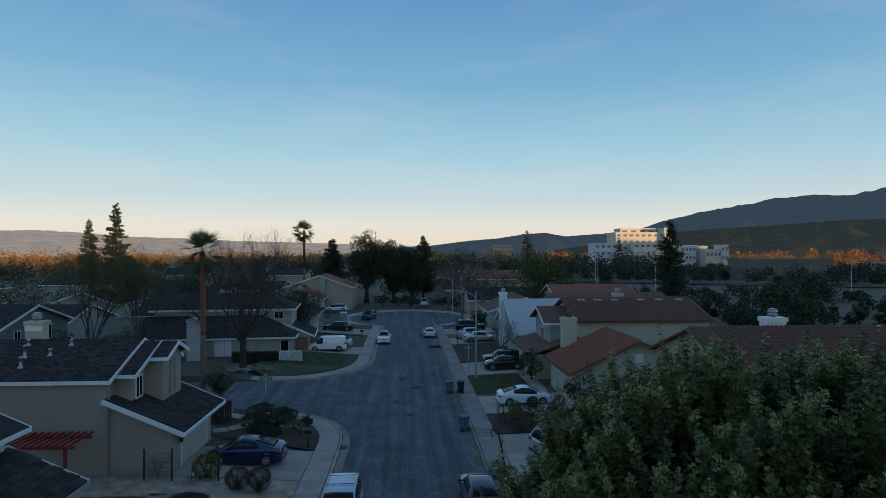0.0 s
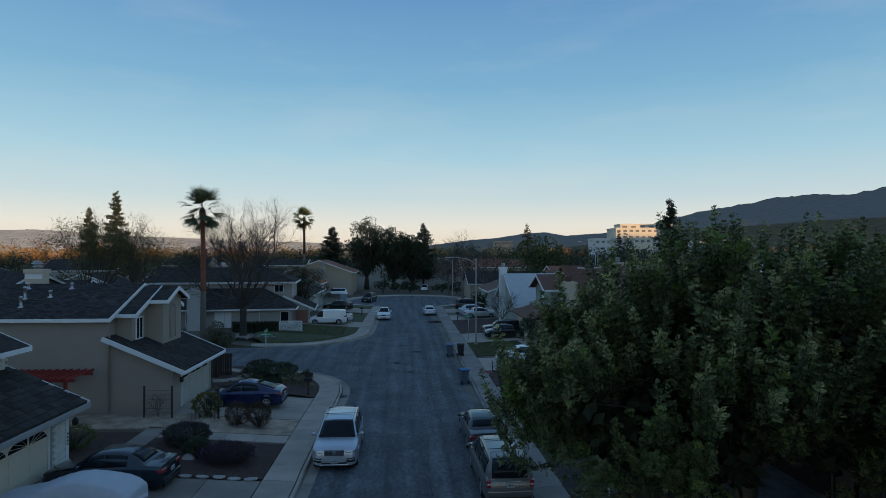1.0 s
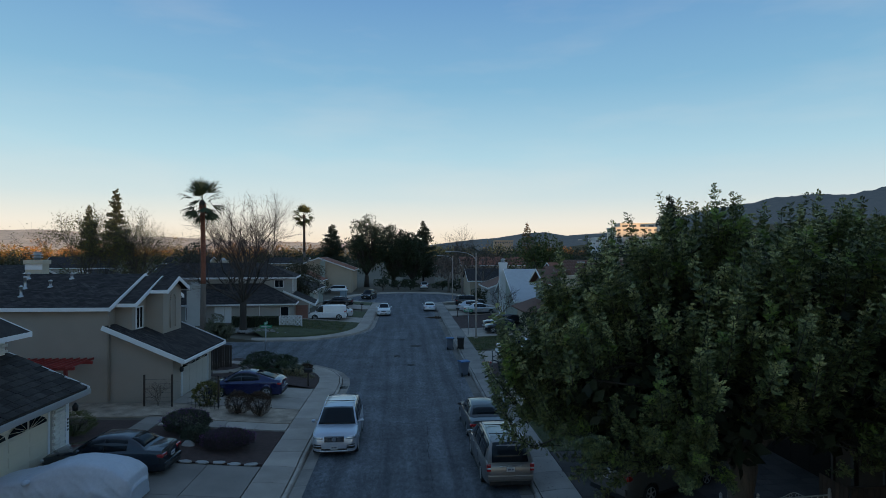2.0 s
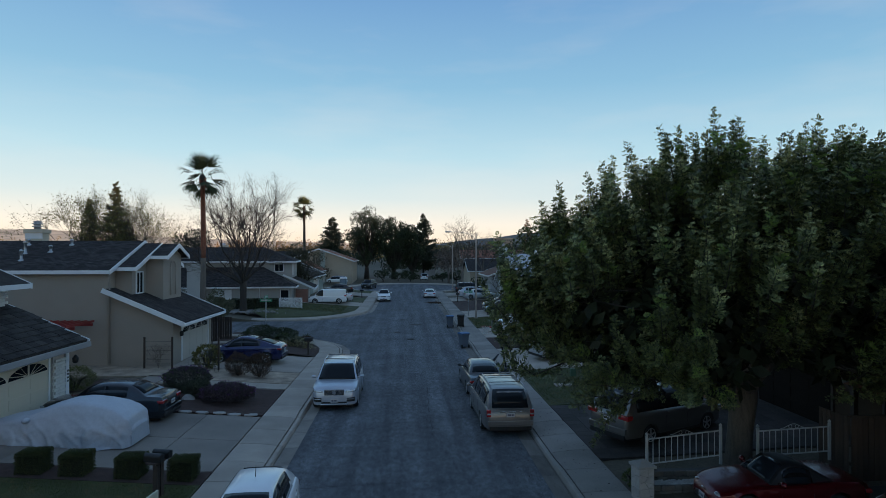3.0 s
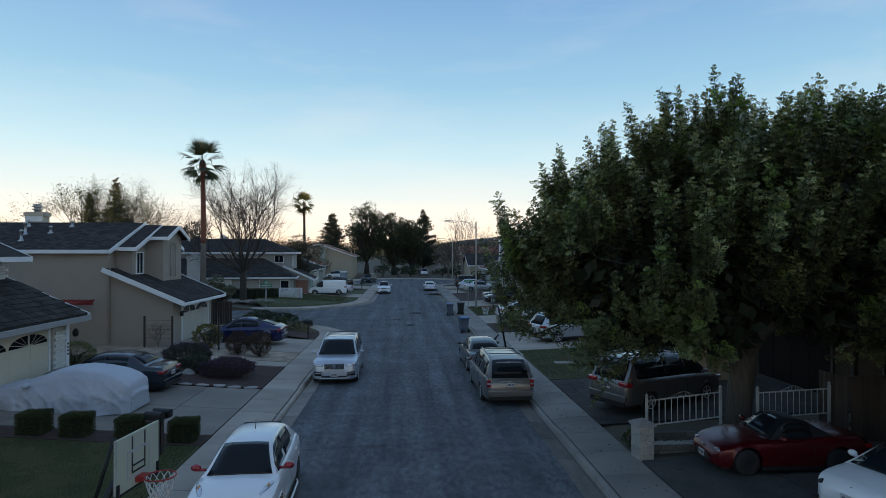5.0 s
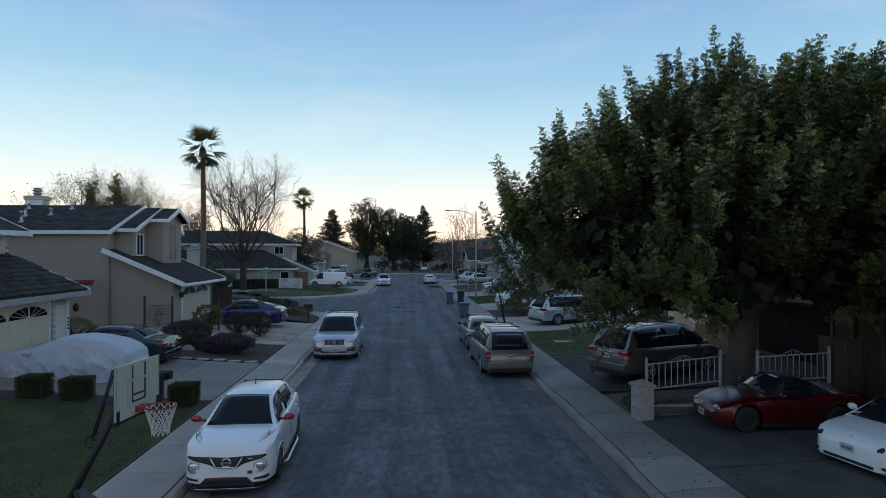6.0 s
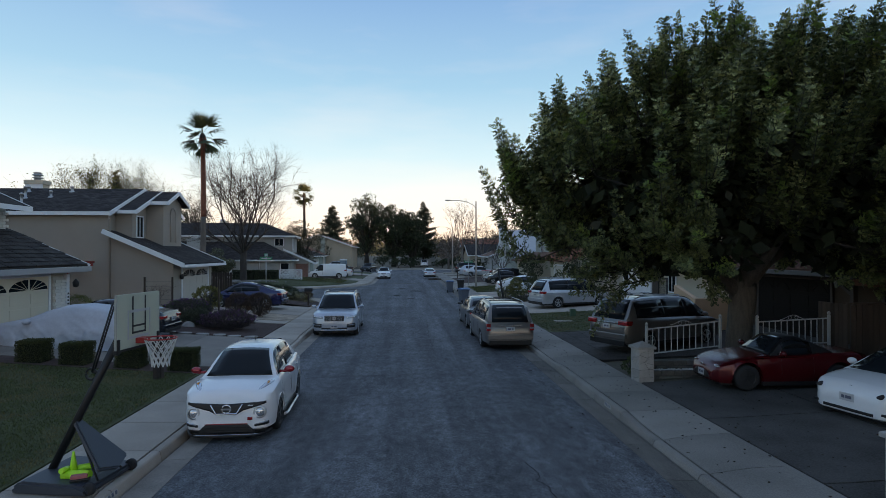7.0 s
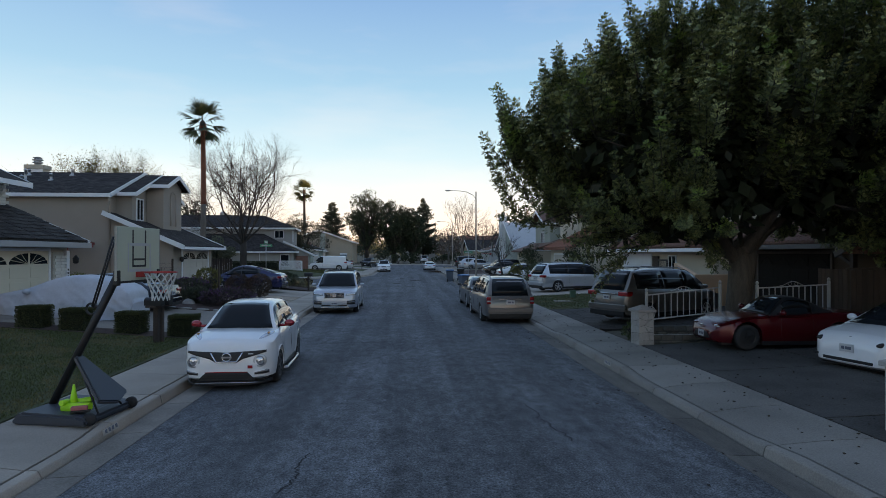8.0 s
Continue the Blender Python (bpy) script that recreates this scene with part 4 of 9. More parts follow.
    ch = chimney(t, -11.0, -1.6, 0.2, 5.3, 1.55, 0.95, mat("pale_siding", (0.46, 0.46, 0.45), 0.9, var=0.08), cap=False)
    part("chimney_top", boxes((-11.4, -10.6, -1.95, -1.25, 5.3, 5.55), bevel=0.03), METAL, ch)
    bm = bmesh.new()
    lathe(bm, [(0.34, 0.0), (0.42, 0.5), (0.48, 0.9), (0.40, 1.2), (0.36, 1.25), (0.36, 1.5), (0.2, 1.6)], 16, (-10.3, 10.4, 6.6))
    part("turbine_vent", bm, METAL, t)
    chimney(t, -9.9, 9.4, 6.0, 7.9, 0.8, 0.7, STUCCO_CREAM, cap=False)
    # neighbours down the street
    simple_house("sage green house with brown tile roof", -27, -14.5, 90, 104, 0.5, 2.7, 2.0, "y", STUCCO_GREEN, SHINGLE, garage=("e", 96, 4.6))
    simple_house("tan gabled house with red tile edge", -27, -12.2, 134, 147, 0.5, 4.6, 2.6, "y", STUCCO_TAN, TILE_RED, wins=(("s", -23, 3.2, 1.6, 1.2),), chim=(-18.6, 133.0, 7.0, STUCCO_GREEN))
    simple_house("sage gabled garage wing with red tile roof", -26.0, -18.0, 124, 133.8, 0.5, 2.7, 1.7, "y", STUCCO_GREEN, TILE_RED, garage=("e", 129, 4.0))
    simple_house("grey two-storey house at the end of the street", -1.0, 8.0, 166, 176, 0.5, 5.0, 1.8, "y", STUCCO_GREY, SHINGLE, wins=(("s", 1.5, 4.2, 1.4, 1.2), ("s", 5.5, 4.2, 1.4, 1.2)))
    simple_house("brown house behind bare trees", 13.0, 28.0, 120, 134, 0.4, 2.8, 2.2, "x", STUCCO_TAN, SHINGLE)
    simple_house("brown house with red roof behind trees", 16, 34, 168, 180, 0.4, 5.0, 2.2, "x", STUCCO_TAN, TILE_RED)
    # left back lots
    simple_house("slate blue house with white trimmed gable", -52, -37.5, 56, 68, 0.6, 5.0, 1.9, "x", STUCCO_BLUE, SHINGLE,
                 wins=(("e", 59.5, 4.5, 0.9, 1.5), ("e", 64.5, 4.6, 0.9, 1.5), ("e", 65.5, 2.0, 0.9, 1.2)), chim=(-50, 66, 8.6, STUCCO_CREAM))
    simple_house("slate blue single-storey wing", -48, -36.5, 47, 55.8, 0.6, 2.6, 1.4, "x", STUCCO_BLUE, SHINGLE)
    simple_house("dark roofed house behind the trees", -62, -44, 78, 92, 0.6, 2.8, 2.2, "x", STUCCO_GREY, SHINGLE)
    simple_house("dark roofed house behind the trees", -41, -27, 92, 104, 0.6, 2.8, 2.2, "x", STUCCO_GREY, SHINGLE)
    simple_house("cream two-storey house with dark windows", -98, -84, 118, 130, 0.6, 5.0, 2.2, "y", STUCCO_CREAM, SHINGLE,
                 wins=(("s", -93, 4.4, 1.6, 1.2), ("s", -88.5, 4.4, 1.6, 1.2)))
    rng = random.Random(11)
    spots = [(-122, 108), (-112, 152), (-78, 150), (-60, 118), (-135, 190), (-96, 190), (-62, 168), (-46, 132), (-38, 160), (-76, 214), (-120, 235), (-40, 205), (-160, 150), (-165, 225), (-50, 250), (-90, 262), (-140, 280)]
    for x, y in spots:
        w, d, hh = rng.uniform(11, 16), rng.uniform(9, 12), rng.choice((2.7, 2.8, 4.8))
        simple_house(rng.choice(("low grey house under a dark shingle roof", "pale two-tone house under a dark roof")), x - w / 2, x + w / 2, y - d / 2, y + d / 2, 0.6, hh, rng.uniform(1.8, 2.4), rng.choice("xy"),
                     rng.choice((STUCCO_GREY, STUCCO_TAN, STUCCO_CREAM, STUCCO_GREEN)), SHINGLE, rz=rng.uniform(-12, 12))


make_left_far_houses()


def make_right_houses():
    # house behind the big tree, tile roof, chimney with a stacked cap
    t = simple_house("tan two-storey house with brown clay tile roof", 18.0, 46.0, 30.5, 41.5, 0.5, 5.5, 2.0, "x", STUCCO_TAN, TILE, trim=False)
    cx, cy = 32.0, 36.0
    tiled(t, 17.6 - cx, 40 - cx, -6.0, 0.0, 5.98, 8.17, TILE)
    chimney(t, 23.5 - cx, 36.6 - cy, 5.0, 8.75, 1.3, 0.8, WHITE_TRIM)
    for x, y in ((27.5, 33.0), (26.2, 33.6), (29.5, 35.2)):
        vent_pipe(t, x - cx, y - cy, 6.1 + (y - 30.5) * 0.364, 0.4, 0.08)
    block(t, 15.8 - cx, 18.0 - cx, 29.5 - cy, 42.8 - cy, 0.0, 2.9, STUCCO_CREAM)
    shed(t, [(14.9 - cx, 28.8 - cy, 2.8), (14.9 - cx, 43.4 - cy, 2.8), (18.0 - cx, 43.4 - cy, 4.1), (18.0 - cx, 28.8 - cy, 4.1)], 0.12, TILE)
    tiled(t, 28.8 - cy, 43.4 - cy, 14.9 - cx, 18.0 - cx, 2.93, 4.23, TILE, axis="y")
    part("gutter", boxes((14.76 - cx, 14.92 - cx, 28.8 - cy, 43.4 - cy, 2.72, 2.9)), WHITE_TRIM, t)
    garage_door(t, (15.78 - cx, 39.6 - cy, 0.4), "w", 4.7, 2.1, WHITE_TRIM, lights=False)
    window(t, (15.78 - cx, 34.2 - cy, 1.9), "w", 0.9, 1.1)
    part("front_door", boxes((15.7 - cx, 15.79 - cx, 36.0 - cy, 36.9 - cy, 0.4, 2.45), bevel=0.01), WOOD_DK, t)
    # nearer house in the tree's shade, which is also put into its dark browns
    t = simple_house("brown shingled house deep in the shade of the tree", 17.2, 34.0, 8.0, 27.0, 0.5, 2.7, 2.6, "y", mat("shaded_brown_stucco", (0.07, 0.048, 0.034), 0.95, var=0.12, spec=0.1), TILE, trim=False)
    cx, cy = 25.6, 17.5
    block(t, 14.7 - cx, 17.2 - cx, 11.5 - cy, 18.0 - cy, 0.0, 2.75, MATS["shaded_brown_stucco"])
    bm = bmesh.new()
    solid(bm, [(14.15 - cx, 10.9 - cy, 2.62), (14.15 - cx, 18.6 - cy, 2.62), (14.15 - cx, 14.75 - cy, 4.35)], (4.5, 0, 0))
    bmesh.ops.recalc_face_normals(bm, faces=bm.faces)
    part("roof", bm, TILE, t)
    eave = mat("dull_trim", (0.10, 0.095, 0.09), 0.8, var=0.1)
    for y in (10.9, 18.6):
        beam(t, (14.10 - cx, y - cy, 2.50), (14.10 - cx, 14.75 - cy, 4.25), 0.06, 0.2, eave, "bargeboard")
    tiled(t, 14.2 - cx, 17.4 - cx, 10.9 - cy, 14.75 - cy, 2.62, 4.35, TILE)
    window(t, (14.68 - cx, 16.9 - cy, 1.95), "w", 0.75, 1.3, 0, eave)
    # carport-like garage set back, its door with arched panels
    block(t, 15.55 - cx, 17.2 - cx, 18.0 - cy, 26.6 - cy, 0.0, 2.9, MATS["shaded_brown_stucco"])
    shed(t, [(14.9 - cx, 18.4 - cy, 2.86), (14.9 - cx, 27.2 - cy, 2.86), (17.4 - cx, 27.2 - cy, 4.0), (17.4 - cx, 18.4 - cy, 4.0)], 0.12, TILE)
    tiled(t, 18.4 - cy, 27.2 - cy, 14.9 - cx, 17.4 - cx, 2.98, 4.12, TILE, axis="y")
    part("gutter", boxes((14.76 - cx, 14.89 - cx, 18.4 - cy, 27.2 - cy, 2.80, 2.98), bevel=0.02), eave, t)
    door = garage_door(t, (15.53 - cx, 22.9 - cy, 0.42), "w", 4.4, 2.2, mat("shaded_brown_door", (0.014, 0.011, 0.009), 0.85, var=0.2, spec=0.1), lights=False, cols=8, trim=WOOD_DK)
    for k in range(4):
        bm = bmesh.new()
        x0 = -2.2 + k * 1.1
        pts = [(x0 + 0.12 + 0.86 * q / 10, -0.05, 1.75 + 0.28 * math.sin(math.pi * q / 10)) for q in range(11)]
        tube(bm, pts, 0.018, 5)
        part("arch_moulding", bm, MATS["shaded_brown_door"], door)
    part("porch_post", boxes((14.82 - cx, 14.98 - cx, 18.75 - cy, 18.91 - cy, 0.2, 2.8), bevel=0.01), WOOD_DK, t)
    beam(t, (14.9 - cx, 18.9 - cy, 2.2), (14.9 - cx, 19.9 - cy, 2.75), 0.08, 0.1, WOOD_DK, "brace")
    # gabled garage further on
    t = simple_house("cream garage with rust-brown clay tile roof", 13.6, 24.4, 47.3, 55.0, 0.4, 2.75, 2.4, "y", STUCCO_CREAM, TILE_RED, over=0.6, trim=False)
    tiled(t, -4.4, 4.4, -6.0, 0.0, 3.04, 5.72, TILE_RED, axis="y")
    part("gable_vent", boxes((-0.35, 0.35, -3.9, -3.84, 3.9, 4.6), *[(-0.3, 0.3, -3.93, -3.89, 3.95 + k * 0.12, 4.0 + k * 0.12) for k in range(5)]), WHITE_TRIM, t)
    garage_door(t, (-5.41, 0.0, 0.4), "w", 4.6, 2.1, MATS["pale_door"], lights=False)
    # two-storey tile-roofed house
    t = simple_house("cream two-storey house with brown clay tile roof", 17.0, 30.3, 57.5, 67.5, 0.4, 5.7, 1.75, "x", STUCCO_CREAM, TILE, trim=False)
    tiled(t, -7.1, 7.1, -5.5, 0.0, 6.08, 8.02, TILE)
    cx, cy = 23.65, 62.5
    chimney(t, 15.4 - cx, 55.4 - cy, 0.4, 6.75, 1.3, 1.0, STUCCO_CREAM, cap=False)
    bm = bmesh.new()
    lathe(bm, [(0.25, 6.7), (0.3, 6.8), (0.3, 7.15), (0.2, 7.3)], 12, (15.4 - cx, 55.4 - cy, 0))
    part("chimney_pot", bm, mat("rust_metal", (0.10, 0.05, 0.035), 0.8), t)
    chimney(t, 23.3 - cx, 64.0 - cy, 5.5, 8.45, 1.0, 0.7, STUCCO_CREAM)
    block(t, 14.6 - cx, 17.0 - cx, 59.5 - cy, 66.0 - cy, 3.0, 5.75, STUCCO_GREEN, "x", 1.3)
    gable(t, 14.3 - cx, 17.5 - cx, 59.5 - cy, 66.0 - cy, 5.75, 1.3, "x", TILE, 0.4)
    window(t, (14.58 - cx, 62.5 - cy, 4.2), "w", 1.1, 1.3)
    for x in (18.5, 20.3, 22.1, 25.0, 27.0, 29.2):
        part("skylight", boxes((x - 0.4 - cx, x + 0.4 - cx, 61.6 - cy, 62.1 - cy, 7.78, 7.95), bevel=0.02), ROOF_PALE, t)
    block(t, 12.6 - cx, 17.0 - cx, 57.8 - cy, 66.5 - cy, 0.0, 2.8, STUCCO_CREAM)
    shed(t, [(12.0 - cx, 57.2 - cy, 2.75), (12.0 - cx, 67.0 - cy, 2.75), (17.0 - cx, 67.0 - cy, 4.4), (17.0 - cx, 57.2 - cy, 4.4)], 0.14, TILE)
    # pale-roofed house
    t = simple_house("pale grey house under a broad light roof", 13.3, 21.5, 70.5, 86.0, 0.4, 2.7, 3.5, "x", STUCCO_GREEN, ROOF_PALE, over=0.35, chim=(13.0, 79.0, 7.6, WHITE_TRIM))
    simple_house("brown tile-roofed house behind a driveway", 21.0, 38.0, 82, 92, 0.4, 4.6, 1.8, "x", STUCCO_TAN, TILE, trim=False)
    simple_house("rust-roofed house behind the pale roof", 26.0, 40.0, 100, 112, 0.4, 4.6, 2.0, "x", STUCCO_TAN, TILE_RED)
    simple_house("dark-roofed house behind bare trees", 14.0, 26.0, 98, 110, 0.4, 2.7, 2.2, "y", STUCCO_GREY, TILE)


make_right_houses()

# ---- cars ----
# shape tables: fractions of the length from the nose, fractions of the height
SHAPES = {
    # top: hood, belt and tail line; glass: foot of windscreen, roof front, roof rear, foot of rear glass
    "suv": dict(top=[(0, 0.36), (0.012, 0.52), (0.05, 0.585), (0.24, 0.635), (0.6, 0.655), (0.93, 0.67), (0.985, 0.62), (1, 0.40)],
                glass=(0.235, 0.40, 0.90, 0.975), low=0.14, wb=0.93, wt=0.74, cab=(0.27, 0.50, 0.70, 0.9)),
    "crossover": dict(top=[(0, 0.34), (0.012, 0.50), (0.05, 0.60), (0.22, 0.67), (0.6, 0.685), (0.90, 0.71), (0.98, 0.62), (1, 0.38)],
                      glass=(0.25, 0.43, 0.80, 0.965), low=0.13, wb=0.87, wt=0.61, cab=(0.28, 0.53, 0.78)),
    "minivan": dict(top=[(0, 0.30), (0.012, 0.42), (0.05, 0.505), (0.17, 0.585), (0.45, 0.625), (0.8, 0.65), (0.95, 0.655), (0.985, 0.60), (1, 0.40)],
                    glass=(0.145, 0.36, 0.885, 0.985), low=0.14, wb=0.93, wt=0.70, cab=(0.20, 0.41, 0.63, 0.90)),
    "sedan": dict(top=[(0, 0.36), (0.012, 0.48), (0.05, 0.565), (0.26, 0.645), (0.5, 0.66), (0.84, 0.70), (0.975, 0.665), (1, 0.42)],
                  glass=(0.255, 0.43, 0.70, 0.855), low=0.13, wb=0.90, wt=0.66, cab=(0.30, 0.51, 0.70)),
    "hatch": dict(top=[(0, 0.34), (0.012, 0.46), (0.05, 0.55), (0.20, 0.635), (0.5, 0.66), (0.9, 0.71), (0.98, 0.64), (1, 0.42)],
                  glass=(0.195, 0.42, 0.62, 0.965), low=0.12, wb=0.90, wt=0.66, cab=(0.26, 0.48, 0.72)),
    "roadster": dict(top=[(0, 0.32), (0.02, 0.42), (0.06, 0.50), (0.20, 0.60), (0.36, 0.66), (0.55, 0.68), (0.74, 0.73), (0.88, 0.735), (0.975, 0.67), (1, 0.45)],
                     glass=(0.345, 0.475, 0.60, 0.76), low=0.12, wb=0.84, wt=0.62, cab=(0.42, 0.62)),
    "van": dict(top=[(0, 0.30), (0.012, 0.42), (0.05, 0.48), (0.16, 0.55), (0.6, 0.56), (0.97, 0.56), (0.99, 0.54), (1, 0.30)],
                glass=(0.155, 0.34, 0.975, 0.992), low=0.12, wb=0.95, wt=0.84, cab=(0.20, 0.38)),
}


def car_wheel(parent, x, y, r, side, rim_mat, spokes=5, w=0.22):
    wh = new("wheel")
    wh.empty_display_size = 0.1
    wh.parent = parent
    wh.matrix_basis = pose(x, y, r)
    bm = bmesh.new()
    h = w / 2
    lathe(bm, [(r * 0.60, -h * 0.9), (r * 0.72, -h), (r * 0.93, -h), (r, -h * 0.72), (r, h * 0.72), (r * 0.93, h), (r * 0.72, h), (r * 0.60, h * 0.9)], 20, (0, 0, 0), "x")
    part("tyre", bm, RUBBER, wh)
    bm = bmesh.new()
    o = side * h
    lathe(bm, [(r * 0.70, o * 0.95), (r * 0.70, o * 1.0), (r * 0.63, o * 1.0), (r * 0.60, o * 0.7)], 20, (0, 0, 0), "x", cap=False)
    lathe(bm, [(r * 0.15, o * 0.9), (r * 0.13, o * 1.02)], 10, (0, 0, 0), "x")
    for k in range(spokes):
        a = 2 * math.pi * k / spokes + 0.3
        c, s = math.cos(a), math.sin(a)
        b = r * (0.085 if spokes <= 6 else 0.05)
        pts = [(o * 0.98, r * 0.1 * c - b * s, r * 0.1 * s + b * c), (o * 0.98, r * 0.1 * c + b * s, r * 0.1 * s - b * c),
               (o * 0.95, r * 0.64 * c + b * 1.2 * s, r * 0.64 * s - b * 1.2 * c), (o * 0.95, r * 0.64 * c - b * 1.2 * s, r * 0.64 * s + b * 1.2 * c)]
        solid(bm, pts, (-o * 0.18, 0, 0))
    bmesh.ops.recalc_face_normals(bm, faces=bm.faces)
    part("rim", bm, rim_mat, wh)


def make_car(label, shape, x, y, z=0.0, rz=0.0, L=4.6, W=1.8, H=1.5, col=None, rim=None, wheel=0.33, axles=(0.185, 0.80), front="grille", rear="wide",
             category="car", mirror=None, rails=False, pitch=0.0, spokes=5, tinted=True, trim_low=True, roof_mat=None, group="cars parked along the street", glass_mat_=None, front_plate=True):
    s = SHAPES[shape]
    rim = rim or ALLOY
    body_mat = col
    glass_m = glass_mat_ or GLASS
    root = thing("car", label, category, x, y, z, rz, group=group)
    if pitch:
        root.matrix_basis = pose(x, y, z, pitch, 0, rz) if abs(rz) in (0, 180) else pose(x, y, z, 0, 0, rz) @ pose(0, 0, 0, pitch, 0, 0)
    hw = W / 2
    nose = {"crossover": 0.10, "roadster": 0.20, "hatch": 0.08}.get(shape, 0.0)

    def Y(u):
        return (u - 0.5) * L

    ay = [Y(a) for a in axles]
    arch = wheel * 1.17

    def width(u):
        k = curve([(0, 0.74 - nose), (0.012, 0.86 - 0.8 * nose), (0.04, 0.945 - 0.4 * nose), (0.10, 0.985), (0.25, 1.0), (0.75, 1.0), (0.88, 0.98), (0.94, 0.95), (0.975, 0.90), (0.992, 0.84), (1, 0.74)], u)
        return hw * k

    us = sorted({*[k / 40 for k in range(41)], 0.006, 0.014, 0.03, 0.055, 0.09, 0.25, 0.32, 0.4, 0.48, 0.56, 0.64, 0.7, 0.92, 0.955, 0.975, 0.988, 0.996, 1.0,
                 *[(a + arch * math.cos(math.pi * k / 8)) / L + 0.5 for a in ay for k in range(9)],
                 *[(a + q * (arch + 0.03)) / L + 0.5 for a in ay for q in (-1, 1)]})
    us = [u for u in us if 0 <= u <= 1]
    bm = bmesh.new()
    rings = []
    zs = H * s["low"]
    for u in us:
        yy = Y(u)
        zl = zs + (0.05 if u < 0.02 or u > 0.985 else 0.0)
        for a in ay:
            if abs(yy - a) < arch:
                zl = max(zl, wheel + math.sqrt(max(0, arch * arch - (yy - a) ** 2)))
        zt = H * curve(s["top"], u)
        w = width(u)
        hh = zt - zs
        flare = max([0.0] + [1 - abs(yy - a) / (arch + 0.10) for a in ay])
        fl = w * 0.016 * min(1.0, flare * 4)
        hump = 0.035 * math.exp(-((yy - ay[0]) / 0.5) ** 2) if shape == "roadster" else 0.0
        dip = 0.03 if u < s["glass"][0] else 0.0
        sec = [(0, zl), (0.80 * w, zl), (0.955 * w + fl, max(zl, zs + 0.05 * hh)), (0.985 * w + fl, max(zl + 0.005, zs + 0.20 * hh)), (0.998 * w + fl, max(zl + 0.01, zs + 0.42 * hh)),
               (0.988 * w + 0.5 * fl, max(zl + 0.02, zs + 0.60 * hh)), (0.990 * w, max(zl + 0.025, zs + 0.74 * hh)), (0.965 * w, max(zl + 0.03, zt - 0.09 * hh + hump * 0.5)),
               (0.90 * w, zt - 0.014 - dip * 0.4 + hump), (0.72 * w, zt - dip * 0.1 + hump * 0.8), (0.40 * w, zt + 0.016), (0, zt + 0.022 + dip * 0.3)]
        rings.append([bm.verts.new((a, yy, b)) for a, b in sec] + [bm.verts.new((-a, yy, b)) for a, b in sec[-2:0:-1]])
    n = len(rings[0])
    for a, b in zip(rings, rings[1:]):
        for k in range(n):
            bm.faces.new((a[k], a[(k + 1) % n], b[(k + 1) % n], b[k]))
    bm.faces.new(rings[0][::-1])
    bm.faces.new(rings[-1])
    bmesh.ops.recalc_face_normals(bm, faces=bm.faces)
    smooth_by_angle(bm, 38)
    body = part("body", bm, body_mat, root)
    # cabin
    g0, g1, g2, g3 = s["glass"]
    wb, wt = s["wb"], s["wt"]

    def belt(u):
        return H * curve(s["top"], u) - 0.01

    def roof(u):
        mid = (g1 + g2) / 2
        return curve([(g0, belt(g0)), (g1, H * 0.975), (lerp(g1, mid, 0.6), H), (mid, H), (g2, H * (0.965 if shape not in ("hatch", "sedan") else 0.955)), (g3, belt(g3))], u)

    def frac(u):
        return max(0.0, min(1.0, (roof(u) - belt(u)) / (H - belt(u))))

    def half_top(u):
        return lerp(wb * width(u), wt * hw, frac(u) ** 0.8)

    gu = sorted({g0, g1, g2, g3, *[lerp(g0, g1, k / 7) for k in range(8)], *[lerp(g1, g2, k / 12) for k in range(13)], *[lerp(g2, g3, k / 7) for k in range(8)]})
    bm = bmesh.new()
    rings = []
    for u in gu:
        zb, zt, tw, bw = belt(u) - 0.03, roof(u), half_top(u), wb * width(u)
        f = frac(u)
        sec = [(bw, zb), (lerp(bw, tw, 0.5) + 0.02 * f, lerp(zb, zt, 0.5)), (tw, zt - 0.06 * f), (tw - 0.07, zt - 0.012 * f), (tw * 0.55, zt + 0.012 * f), (0, zt + 0.02 * f)]
        rings.append([bm.verts.new((a, Y(u), b)) for a, b in sec] + [bm.verts.new((-a, Y(u), b)) for a, b in sec[-2::-1]])
    for (ua, a), (ub_, b) in zip(zip(gu, rings), zip(gu[1:], rings[1:])):
        for k in range(len(a) - 1):
            fc = bm.faces.new((a[k], a[k + 1], b[k + 1], b[k]))
            if k in (0, 1, len(a) - 3, len(a) - 2) and s["cab"][0] + 0.02 < (ua + ub_) / 2 < s["cab"][-1] - 0.005:
                fc.material_index = 1
    bm.faces.new(rings[0][::-1])
    bm.faces.new(rings[-1])
    bmesh.ops.recalc_face_normals(bm, faces=bm.faces)
    smooth_by_angle(bm, 40)
    part("cabin", bm, roof_mat or body_mat, root).data.materials.append(PILLAR_BLACK)

    def side_pt(u, f, sgn, out=0.007):
        zb, zt = belt(u), roof(u) - 0.06 * frac(u)
        bw, tw = wb * width(u), half_top(u)
        xx = lerp(bw, tw, f) + 0.02 * frac(u) * (1 - abs(2 * f - 1)) + out
        return (sgn * xx, Y(u), lerp(zb - 0.03, zt, f))

    def pane(name, rows, mat_=None, parent=None):
        """A pane from rows of points."""
        verts = [p for r in rows for p in r]
        m = len(rows[0])
        faces = [(r * m + c, r * m + c + 1, (r + 1) * m + c + 1, (r + 1) * m + c) for r in range(len(rows) - 1) for c in range(m - 1)]
        ob = raw(name, verts, faces, mat_ or glass_m, parent or root, smooth=True)
        sol = ob.modifiers.new("thick", "SOLIDIFY")
        sol.thickness, sol.offset = 0.008, 0.0
        return ob

